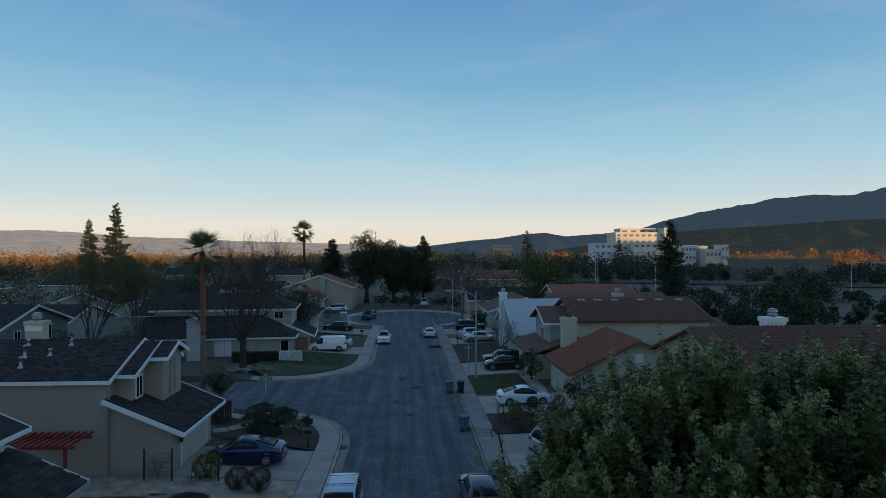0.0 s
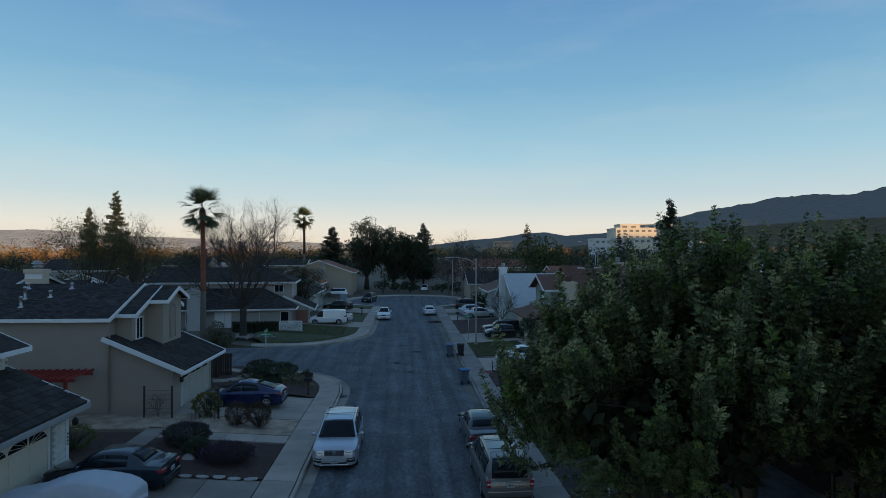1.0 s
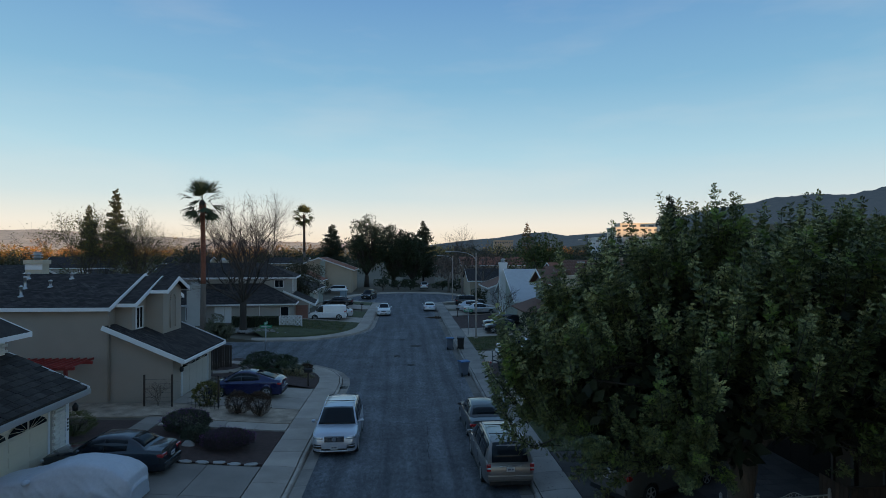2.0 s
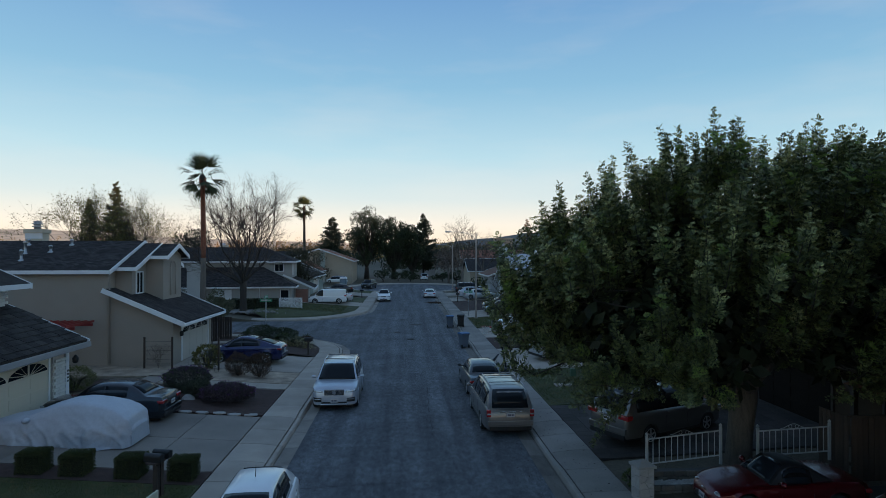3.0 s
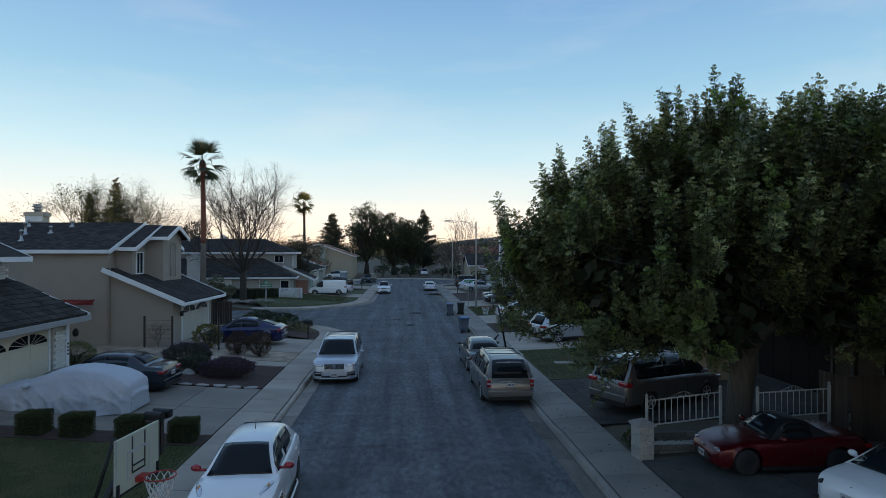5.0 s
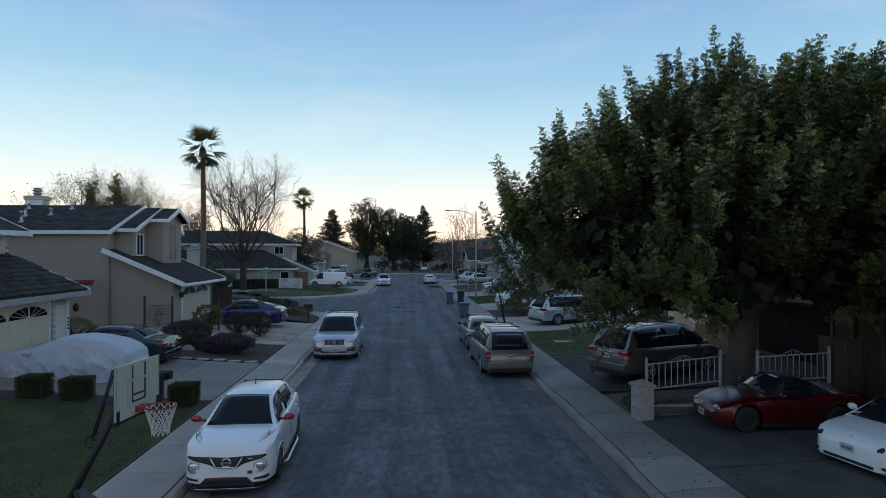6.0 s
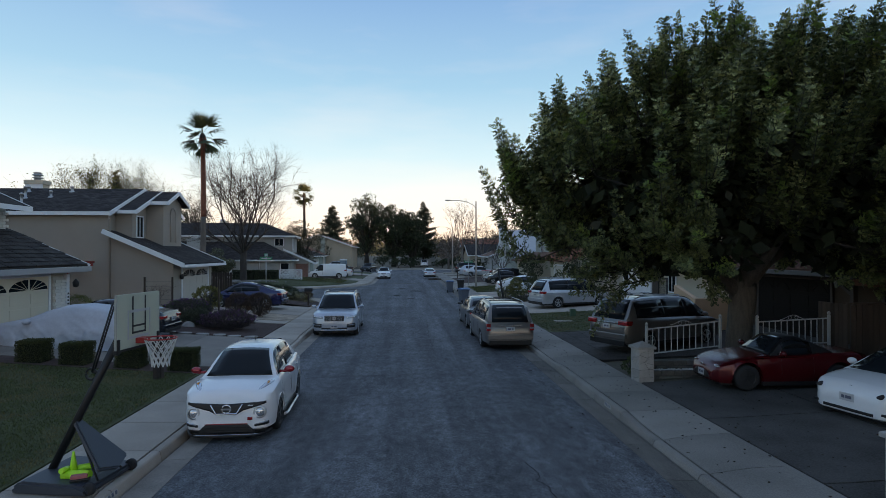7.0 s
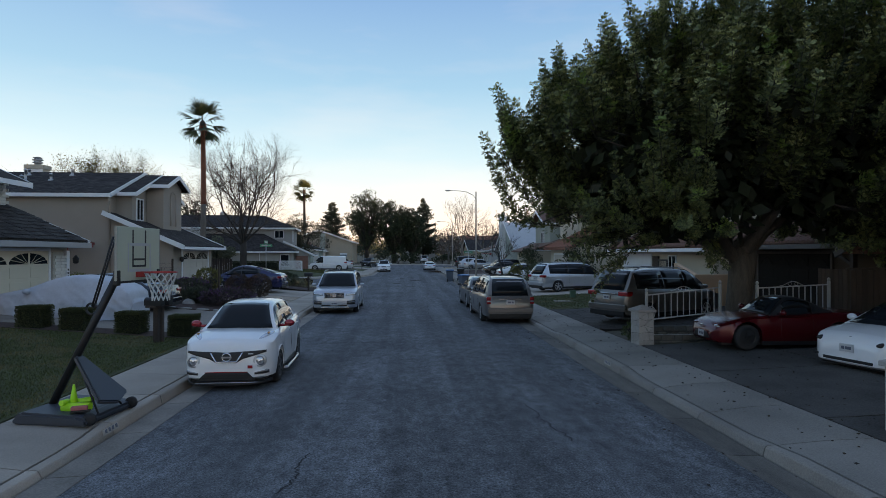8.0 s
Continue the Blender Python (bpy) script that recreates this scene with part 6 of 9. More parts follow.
def covered_car():
    """A car under a pale fabric cover: a draped, creased shell."""
    root = thing("covered_car", "car under a pale grey fabric cover with creases", "car", -11.55, 20.95, 0.42, -91)
    L, W, H = 4.9, 1.95, 1.5
    us, cols, verts, faces = 150, 72, [], []
    prof = [(0, 0.30), (0.008, 0.44), (0.04, 0.52), (0.11, 0.575), (0.30, 0.69), (0.43, 0.86), (0.53, 0.955), (0.64, 0.98), (0.76, 0.94), (0.87, 0.85), (0.94, 0.74), (0.985, 0.62), (1, 0.36)]

    def crease(p, k):
        return max(0.0, 1 - abs(noise.noise(p)) * 4.5) * k

    for i in range(us + 1):
        u = i / us
        zt = H * table(prof, u)
        w = W / 2 * table([(0, 0.74), (0.02, 0.88), (0.10, 0.98), (0.2, 1), (0.84, 1), (0.92, 0.95), (0.965, 0.86), (0.99, 0.74), (1, 0.60)], u)
        zb = min(zt - 0.05, lerp(0.70, 0.86, u))
        tall = max(0.0, min(1.0, (zt - zb) / 0.6))
        wr = w * lerp(0.90, 0.66, tall)
        sec = [(w * 1.02, 0.03), (w * 1.0, 0.45), (w * 0.97, zb - 0.10), (w * 0.93, zb), (lerp(w * 0.93, wr, 0.5), lerp(zb, zt, 0.56)), (wr, zt - 0.05), (wr * 0.82, zt - 0.005), (wr * 0.4, zt + 0.018), (0, zt + 0.024)]
        sec = sec + [(-a, b) for a, b in sec[-2::-1]]
        run = [0.0]
        for (a, b), (c, d) in zip(sec, sec[1:]):
            run.append(run[-1] + math.hypot(c - a, d - b))
        for k in range(cols + 1):
            q = run[-1] * k / cols
            x = table(list(zip(run, [a for a, _ in sec])), q)
            z = table(list(zip(run, [b for _, b in sec])), q)
            y = (u - 0.5) * L
            low = max(0.0, 1 - (z - 0.12) / 0.95)
            sgn = math.copysign(1, x)
            f = crease(Vector((y * 1.7 + z * 2.2, z * 1.2 - y * 0.5, 3.1 + sgn)), 0.045) * (0.2 + low)
            f += crease(Vector((y * 3.4 - z * 3.6, z * 1.6 + y * 0.7, 8.3 + sgn)), 0.020) * (0.2 + low)
            f += 0.03 * math.sin(y * 9.0 + 1.8 * math.sin(y * 1.7) + z * 2.0) * low * low
            for wy in (-1.5, 1.45):
                rr = math.hypot(y - wy, z - 0.32)
                f += 0.035 * max(0.0, min(1.0, (0.46 - rr) / 0.06)) if rr < 0.46 else 0.0
            x += sgn * f * min(1.0, abs(x) / 0.5)
            z += crease(Vector((y * 2.3 + x * 1.5, x * 2.4 - y, 5.5)), 0.010) * (1 - low)
            verts.append((x, y + 0.02 * noise.noise(Vector((z * 3, y, x))), max(0.02, z + (0.05 * noise.noise(Vector((y * 2, 0, 9))) if k in (0, cols) else 0))))
    m = cols + 1
    for i in range(us):
        for k in range(cols):
            q = i * m + k
            faces.append((q, q + 1, q + m + 1, q + m))
    faces.append(tuple(range(m)))
    faces.append(tuple(range(us * m + m - 1, us * m - 1, -1)))
    cover = raw("cover", verts, faces, mat("cover_fabric", (0.42, 0.445, 0.49), 0.5, var=0.10, scale=2, fine=14, bump=0.10), root, smooth=True)
    for f in list(cover.data.polygons)[-2:]:
        f.use_smooth = False
    for y in (-1.5, 1.4):
        for s in (-1, 1):
            bm = bmesh.new()
            lathe(bm, [(0.2, -0.1), (0.31, -0.1), (0.31, 0.1), (0.2, 0.1)], 16, (s * 0.8, y, 0.31), "x")
            part("tyre", bm, RUBBER, root)
    for s in (-1, 1):
        bm = bmesh.new()
        bmesh.ops.create_uvsphere(bm, u_segments=12, v_segments=8, radius=1.0, matrix=Matrix.Translation((s * 0.93, -0.78, 0.98)) @ Matrix.Diagonal((0.17, 0.11, 0.09, 1)))
        for f in bm.faces:
            f.smooth = True
        part("mirror_bulge", bm, MATS["cover_fabric"], root)


covered_car()

# ---- trees and shrubs ----
def leaf_cloud(name, pts, dirs, size, material, parent, rng, aspect=0.45, spread=0.9, label=""):
    """Pointed leaves, one at each point, turned about its direction at random."""
    n = len(pts)
    pts = np.asarray(pts, dtype=float)
    d = np.asarray(dirs, dtype=float) + rng.normal(0, spread, (n, 3))
    d /= np.linalg.norm(d, axis=1)[:, None] + 1e-9
    r = rng.normal(0, 1, (n, 3))
    s = np.cross(d, r)
    s /= np.linalg.norm(s, axis=1)[:, None] + 1e-9
    ln = size * rng.uniform(0.6, 1.3, n)[:, None]
    w = ln * aspect * 0.5
    verts = np.stack([pts, pts + d * ln * 0.5 + s * w, pts + d * ln, pts + d * ln * 0.5 - s * w], 1).reshape(-1, 3)
    me = bpy.data.meshes.new(name)
    me.vertices.add(4 * n)
    me.vertices.foreach_set("co", verts.ravel())
    me.loops.add(4 * n)
    me.loops.foreach_set("vertex_index", np.arange(4 * n))
    me.polygons.add(n)
    me.polygons.foreach_set("loop_start", np.arange(0, 4 * n, 4))
    me.polygons.foreach_set("loop_total", np.full(n, 4))
    me.update()
    me.validate()
    me.materials.append(material)
    ob = new(name, me)
    ob.parent = parent
    if label:
        ob["label"] = label
    return ob


def sprig(rng, n_leaf=6, n_let=3, length=0.28):
    """A twig with pinnate leaves: quads in a frame with the twig along z."""
    quads = []
    for i in range(n_leaf):
        t = 0.1 + 0.9 * i / (n_leaf - 1)
        a = i * 2.4 + rng.uniform(-0.3, 0.3)
        up = lerp(0.35, 1.3, t)
        rad = Vector((math.cos(a), math.sin(a), up)).normalized()
        base = Vector((0, 0, t * length))
        side = Matrix.Rotation(rng.uniform(-0.7, 0.7), 3, rad) @ rad.cross(Vector((0, 0, 1))).normalized()
        ll = lerp(0.22, 0.15, t) * rng.uniform(0.8, 1.2)
        droop = Vector((0, 0, rng.uniform(-0.10, 0.0)))
        for k in range(n_let):
            q = (k + 1) / n_let
            c = base + rad * ll * q + droop * q * q
            for sg in (-1, 1):
                o = (side * sg + rad * 0.55 + Vector((rng.uniform(-0.2, 0.2), rng.uniform(-0.2, 0.2), rng.uniform(-0.2, 0.35)))).normalized()
                w = 0.105 * (1.1 - 0.3 * q)
                wv = rad * w * 0.36
                quads.append((c, c + o * w * 0.6 + wv, c + o * w, c + o * w * 0.6 - wv))
        tip = base + rad * ll + droop
        wv = side * 0.022
        quads.append((tip, tip + rad * 0.05 + wv, tip + rad * 0.10, tip + rad * 0.05 - wv))
    return np.array([[tuple(v) for v in q] for q in quads])


def stamp(name, sprigs, places, material, parent, rng, label=""):
    """Joins copies of sprigs at places (point, direction, scale) into one crown."""
    out = []
    for p, d, sc in places:
        q = sprigs[rng.integers(len(sprigs))]
        z = np.array(d) / (np.linalg.norm(d) + 1e-9)
        x = np.cross(z, rng.normal(0, 1, 3))
        x /= np.linalg.norm(x) + 1e-9
        y = np.cross(z, x)
        out.append((q.reshape(-1, 3) @ np.stack([x, y, z])) * sc + np.array(p))
    verts = np.concatenate(out)
    n = len(verts) // 4
    me = bpy.data.meshes.new(name)
    me.vertices.add(4 * n)
    me.vertices.foreach_set("co", verts.ravel())
    me.loops.add(4 * n)
    me.loops.foreach_set("vertex_index", np.arange(4 * n))
    me.polygons.add(n)
    me.polygons.foreach_set("loop_start", np.arange(0, 4 * n, 4))
    me.polygons.foreach_set("loop_total", np.full(n, 4))
    me.update()
    me.materials.append(material)
    ob = new(name, me)
    ob.parent = parent
    if label:
        ob["label"] = label
    return ob


def limb_path(p, d, length, rng, bend=0.25, lift=0.05, n=6):
    pts = [Vector(p)]
    d = Vector(d).normalized()
    for i in range(n):
        d = (d + Vector((rng.normal(0, bend), rng.normal(0, bend), rng.normal(0, bend * 0.6) + lift)) * 0.5).normalized()
        pts.append(pts[-1] + d * length / n)
    return pts, d


def make_big_tree():
    rng = np.random.default_rng(8)
    bx, by = 10.0, 17.45
    tree = thing("tree", "large dense evergreen with feathery dark green leaves and a forked trunk", "tree", bx, by, 0.35)
    bm = bmesh.new()
    tube(bm, [(0.13, 0, -0.35), (0.13, 0, 0.05), (0.13, 0.02, 0.5), (0.16, 0, 1.0), (0.20, 0.0, 1.5), (0.24, 0, 2.0), (0.26, 0, 2.45)], [0.56, 0.44, 0.385, 0.365, 0.365, 0.37, 0.36], 18)
    for v in bm.verts:
        a = math.atan2(v.co.y, v.co.x)
        k = 1 + 0.07 * math.sin(a * 5 + v.co.z * 1.3) + 0.05 * noise.noise(v.co * 2.4)
        v.co.x, v.co.y = v.co.x * k, v.co.y * k
    part("trunk", bm, TREE_BARK, tree)
    # main limbs: (foot, way, length, radius)
    limbs = [((0.08, 0, 2.05), (-0.60, -0.05, 1.0), 3.4, 0.19), ((0.32, 0.0, 2.15), (0.30, -0.05, 1.0), 4.2, 0.24), ((0.15, 0.0, 2.2), (-0.18, 0.1, 1.0), 4.1, 0.18), ((0.2, 0.15, 2.1), (-0.1, 0.75, 0.8), 3.4, 0.18),
             ((0.25, -0.1, 2.25), (0.05, -0.6, 0.9), 3.0, 0.16), ((0.36, 0.05, 2.1), (0.70, 0.2, 0.9), 5.0, 0.15), ((0.1, 0.1, 2.1), (-0.75, 0.35, 0.7), 4.2, 0.14)]
    ends = []
    for p, d, ln, r in limbs:
        pts, dd = limb_path(p, d, ln, rng, 0.24, 0.05, 9)
        bm = bmesh.new()
        tube(bm, pts, [r * lerp(1.05, 0.42, k / 9) * (1 + 0.06 * math.sin(k * 2.1)) for k in range(10)], 12)
        part("limb", bm, TREE_BARK, tree)
        ends += [(q, dd, r * 0.5) for q in pts[3:]]

    # crown envelope, in the tree's own frame: a broad uneven dome reaching out over the street
    def inside(v):
        x, y, z = v[0] + 0.25, v[1] + 0.15, v[2]
        zc = z - 4.9
        notch = 1.4 * math.exp(-((x - 0.3) / 0.6) ** 2) if zc > 0 else 0.0
        up = abs(zc) / ((3.9 if x < 0.2 else 4.2) - notch if zc > 0 else 2.75 if x < 3 else 3.0)
        k = abs(x + 1.0) / (5.9 if x < -1.0 else 10.5)
        q = abs(y + 0.9) / (4.2 if y > -0.9 else lerp(2.8, 4.8, max(0.0, min(1.0, (x - 0.5) / 3.5))) + 1.3 * max(0.0, min(1.0, (z - 4.2) / 1.6)) * max(0.0, min(1.0, (x + 6.0) / 4.0)))
        e = 1.27 if zc > 0 and x < -1.0 else 1.9
        return k ** e + q ** 2 + up ** e

    def lump(v):
        return 0.24 * noise.noise(Vector(v) * 0.5) + 0.26 * noise.noise(Vector(v) * 1.15)

    def under(v):
        """The hollow under the crown, where only limbs are."""
        return v[2] < (3.8 if abs(v[0] - 0.3) < 1.2 else 2.75 if abs(v[0] - 0.1) < 2.8 else 2.5) + 0.6 * noise.noise(Vector(v)) and abs(v[0] + 0.2) < 3.8

    runs, tips, bones = [], [], []

    def shoot(v, e, n, size, spread):
        out = Vector(((v[0] + 1.25) * 0.9, (v[1] + 1.05) * 0.9, v[2] - 3.6)).normalized()
        low = max(0.0, min(1.0, (4.2 - v[2]) / 2.0))
        d = (out * 0.75 + Vector((0, 0, 0.95 - 0.95 * low)) + Vector(rng.normal(0, spread, 3))).normalized()
        p = Vector(v)
        pts = [p.copy()]
        # upper tips take a lighter leaf: new growth, with skylight painted into its colour
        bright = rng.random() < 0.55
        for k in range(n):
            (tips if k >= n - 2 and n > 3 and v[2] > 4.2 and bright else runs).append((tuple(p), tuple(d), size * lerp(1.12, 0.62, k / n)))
            p = p + d * 0.22
            d = (d + Vector((0, 0, 0.12 - 0.14 * low)) + Vector(rng.normal(0, 0.05, 3))).normalized()
            pts.append(p.copy())
        bones.append(pts)

    # bunches of shoots at the branch ends, with dark gaps between the bunches
    bunches = tries = 0
    while bunches < 490 and tries < 90000:
        tries += 1
        v = (rng.uniform(-7.2, 8.6), rng.uniform(-6.0, 3.4), rng.uniform(1.9, 9.5))
        e = inside(v) + lump(v)
        if not 0.56 < e < 0.92 or (v[1] > 0.4 and v[2] < 6.5 and rng.random() < 0.6):
            continue
        if under(v) and rng.random() < (0.91 if -2.6 < v[0] < -0.6 else 0.97):
            continue
        bunches += 1
        for _ in range(int(rng.integers(4, 7))):
            o = rng.normal(0, 1, 3) * np.array((0.23, 0.23, 0.22))
            long = int(rng.integers(1, 4)) if rng.random() < 0.4 else 0
            shoot(tuple(np.array(v) + o), e, int(rng.integers(4, 6)) + long, rng.uniform(0.9, 1.15), 0.24)
    for _ in range(4000):
        v = (rng.uniform(-7.2, 8.6), rng.uniform(-5.6, 3.4), rng.uniform(1.9, 9.3))
        e = inside(v) + lump(v)
        if 0.30 < e < 0.80 and not under(v):
            shoot(v, e, 2, 1.25, 0.4)
            if len(bones) > 2650:
                break
    bm = bmesh.new()
    for i, pts in enumerate(bones):
        tube(bm, [pts[0], pts[len(pts) // 2], pts[-1]], [0.016, 0.011, 0.004], 3, cap=False)
        if i % 9 == 0:
            q, dd, r = min(ends, key=lambda e: (Vector(e[0]) - pts[0]).length)
            mid = (Vector(q) + pts[0]) / 2 + Vector(rng.normal(0, 0.25, 3))
            tube(bm, [q, mid, pts[0]], [0.05, 0.035, 0.016], 5, cap=False)
    part("branchwork", bm, BARK, tree)
    pr = random.Random(4)
    sprigs = [sprig(pr) for _ in range(8)]
    dark = leaf_mat("big_tree_leaf", (0.098, 0.130, 0.058), 0.6, 0.06)
    fresh = leaf_mat("big_tree_fresh_leaf", (0.17, 0.25, 0.065), 0.3, 0.3)
    young = [r for r in runs if rng.random() < 0.03 and inside(r[0]) > 0.62]
    stamp("crown", sprigs, runs, dark, tree, rng)
    stamp("shoot_tip", sprigs, tips, leaf_mat("big_tree_skylit_tip_leaf", (0.25, 0.285, 0.135), 0.5, 0.12), tree, rng, "lighter green shoot tips with skylight in the colour")["kind"] = "stuff"
    stamp("young_growth", sprigs, [(tuple(np.array(p) + np.array((-0.1, -0.25, 0.12))), d, s_ * 1.1) for p, d, s_ in young], fresh, tree, rng, "pale yellow-green young shoots")
    # inner leaves that fill the heart of the crown, near black to paint its shade
    inner_pts = []
    while len(inner_pts) < 15000:
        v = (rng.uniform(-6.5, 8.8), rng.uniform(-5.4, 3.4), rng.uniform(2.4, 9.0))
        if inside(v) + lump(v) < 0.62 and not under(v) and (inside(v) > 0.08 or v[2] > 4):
            inner_pts.append(v)
    leaf_cloud("old_foliage", inner_pts, np.tile((0, 0, 0.4), (len(inner_pts), 1)), 0.46, leaf_mat("big_tree_shade_leaf", (0.020, 0.028, 0.014), 0.4, 0.02), tree, rng, 0.6, 0.9)


make_big_tree()


def bare_tree(label, x, y, z, h, spread, trunk_r, seed, fork=0.28, levels=5, leaves=None, bark=None, lean=(0, 0), n_main=6, fan=2, up=0.75, jit=0.42):
    rng = np.random.default_rng(seed)
    tree = thing("bare_tree" if leaves is None else "thin_tree", label, "tree", x, y, z)
    bark = bark or BARK_PALE
    bm = bmesh.new()
    top = Vector((lean[0], lean[1], h * fork))
    tube(bm, [(0, 0, -0.3), (0, 0, 0.1), top * 0.5, top], [trunk_r * 1.4, trunk_r * 1.1, trunk_r * 0.95, trunk_r], 12)
    part("trunk", bm, bark, tree)
    small = bmesh.new()
    tips = []

    def grow(p, d, ln, r, lev):
        pts, dd = limb_path(p, d, ln, rng, 0.20, 0.06, 4)
        thick = lev <= 1
        big = bmesh.new() if thick else small
        tube(big, pts, [r * lerp(1, 0.6, k / 4) for k in range(5)], 7 if thick else 4 if lev < 4 else 3, cap=False)
        if thick:
            part("limb", big, bark, tree)
        if lev >= levels:
            tips.append((pts[-1], dd))
            tips.append((pts[2], dd))
            for _ in range(fan):
                q = pts[rng.integers(1, 5)]
                e = q + (dd + Vector(rng.normal(0, 0.5, 3))).normalized() * ln * rng.uniform(0.7, 1.3)
                tube(small, [q, e], [r * 0.7, r * 0.3], 3, cap=False)
            return
        kids = 3
        for k in range(kids):
            q = pts[-1] if k == 0 else pts[rng.integers(2, 5)]
            nd = dd + Vector(rng.normal(0, jit, 3)) + Vector((0, 0, 0.12 if lev < 3 else 0.02))
            grow(q, nd, ln * rng.uniform(0.6, 0.8), r * 0.56, lev + 1)

    for k in range(n_main):
        a = 2 * math.pi * (k + rng.uniform(-0.2, 0.2)) / n_main
        wide = k % 2 and n_main > 8
        d = Vector((math.cos(a) * spread * (1.7 if wide else 1), math.sin(a) * spread * (1.7 if wide else 1), (up + rng.uniform(-0.1, 0.25)) * (0.7 if wide else 1)))
        grow(top * rng.uniform(0.85, 1.0), d, h * (0.215 if wide else 0.27), trunk_r * 0.36, 1)
    part("crown", small, TWIG, tree, "haze of fine bare twigs")
    if leaves is not None:
        pts, dirs = [], []
        for p, d in tips:
            for _ in range(7):
                pts.append(tuple(p + Vector(rng.normal(0, 0.34, 3))))
                dirs.append(tuple(d))
        leaf_cloud("foliage", pts, dirs, leaves[1], leaves[0], tree, rng, 0.6)
    return tree


def fan_palm(label, x, y, z, h, trunk_mat, crown=1.7, r0=0.26, r1=0.17, seed=1):
    tree = thing("fan_palm", label, "palm", x, y, z)
    bm = bmesh.new()
    n = int(h / 0.35)
    pts = [(0.10 * math.sin(k / n * 3.0), 0, h * k / n) for k in range(n + 1)]
    rad = [lerp(r0, r1, (k / n) ** 0.6) * (1.06 if k % 2 else 0.97) * (1.35 if k == 0 else 1) for k in range(n + 1)]
    tube(bm, pts[:n // 2 + 1], rad[:n // 2 + 1], 12)
    part("trunk", bm, BARK_PALE, tree)
    bm = bmesh.new()
    tube(bm, pts[n // 2:], rad[n // 2:], 12)
    part("upper_trunk", bm, trunk_mat, tree, "rusty brown fibrous upper trunk")
    top = Vector(pts[-1])
    rng = random.Random(seed)
    # one fan leaf, shared by all fronds
    verts, faces = [], []

    def strip(a, b, w):
        a, b = Vector(a), Vector(b)
        d = (b - a).normalized()
        s = Vector((-d.y, d.x, 0)).normalized() * w
        i = len(verts)
        m = a.lerp(b, 0.6)
        verts.extend([tuple(a - s * 0.35), tuple(a + s * 0.35), tuple(m + s), tuple(b), tuple(m - s)])
        faces.append((i, i + 1, i + 2, i + 3, i + 4))

    stalk = crown * 0.36
    strip((0, 0, 0), (0, stalk * 1.15, 0.0), 0.035 * crown / 2)
    for k in range(15):
        a = radians(lerp(-58, 58, k / 14))
        ln = crown * 0.62 * (1 - 0.10 * abs(a)) * rng.uniform(0.9, 1.08)
        end = Vector((math.sin(a) * ln, stalk + math.cos(a) * ln, -0.05 * crown * rng.uniform(0.3, 1.6) - 0.06 * crown * abs(math.sin(a))))
        strip((0, stalk, 0.0), end, 0.030 * crown)
        if k % 2:
            strip(Vector((0, stalk, 0.0)).lerp(end, 0.85), end + Vector((0, 0, -0.16 * crown * rng.uniform(0.5, 1.2))), 0.014 * crown)
    me = bpy.data.meshes.new("frond")
    me.from_pydata(verts, [], faces)
    me.materials.append(leaf_mat("palm_leaf", (0.045, 0.062, 0.030), 0.3, 0.15))
    for k in range(17):
        el = lerp(80, -52, (k / 16) ** 0.9)
        az = k * 137.5 + rng.uniform(-12, 12)
        sc = rng.uniform(0.80, 1.05)
        shared("frond", me, tree, Matrix.Translation(top + Vector((0, 0, 0.2 - 0.45 * k / 16))) @ Matrix.Rotation(radians(az), 4, "Z") @ Matrix.Rotation(radians(el), 4, "X") @ Matrix.Rotation(radians(rng.uniform(-35, 35)), 4, "Y") @ Matrix.Scale(sc, 4))
    bm = bmesh.new()
    b = crown * 0.11
    lathe(bm, [(r1, -b * 1.6), (b, -b), (b * 1.1, 0), (b * 0.7, b * 0.8), (0.03, b * 1.2)], 10, tuple(top), "z")
    part("crown_base", bm, BARK, tree)
    # dry thatch under the crown
    bm = bmesh.new()
    for k in range(14):
        a = k * 2.4
        r = r1 * rng.uniform(1.0, 1.5)
        p = top + Vector((math.cos(a) * r, math.sin(a) * r, -0.1))
        tube(bm, [p, p + Vector((math.cos(a) * 0.12, math.sin(a) * 0.12, -rng.uniform(0.4, 0.9)))], [0.035, 0.012], 4, cap=False)
    part("thatch", bm, trunk_mat, tree)
    return tree


RUST_TRUNK = mat("palm_fibre", (0.20, 0.075, 0.045), 0.95, var=0.4, scale=5, fine=30, bump=0.8)
fan_palm("tall fan palm with a rusty upper trunk", -15.95, 47.3, 0.5, 12.3, RUST_TRUNK, 2.0, seed=2)
fan_palm("very tall distant fan palm against the sky", -25.3, 148.0, 0.4, 17.6, BARK, 3.4, 0.4, 0.26, seed=5)


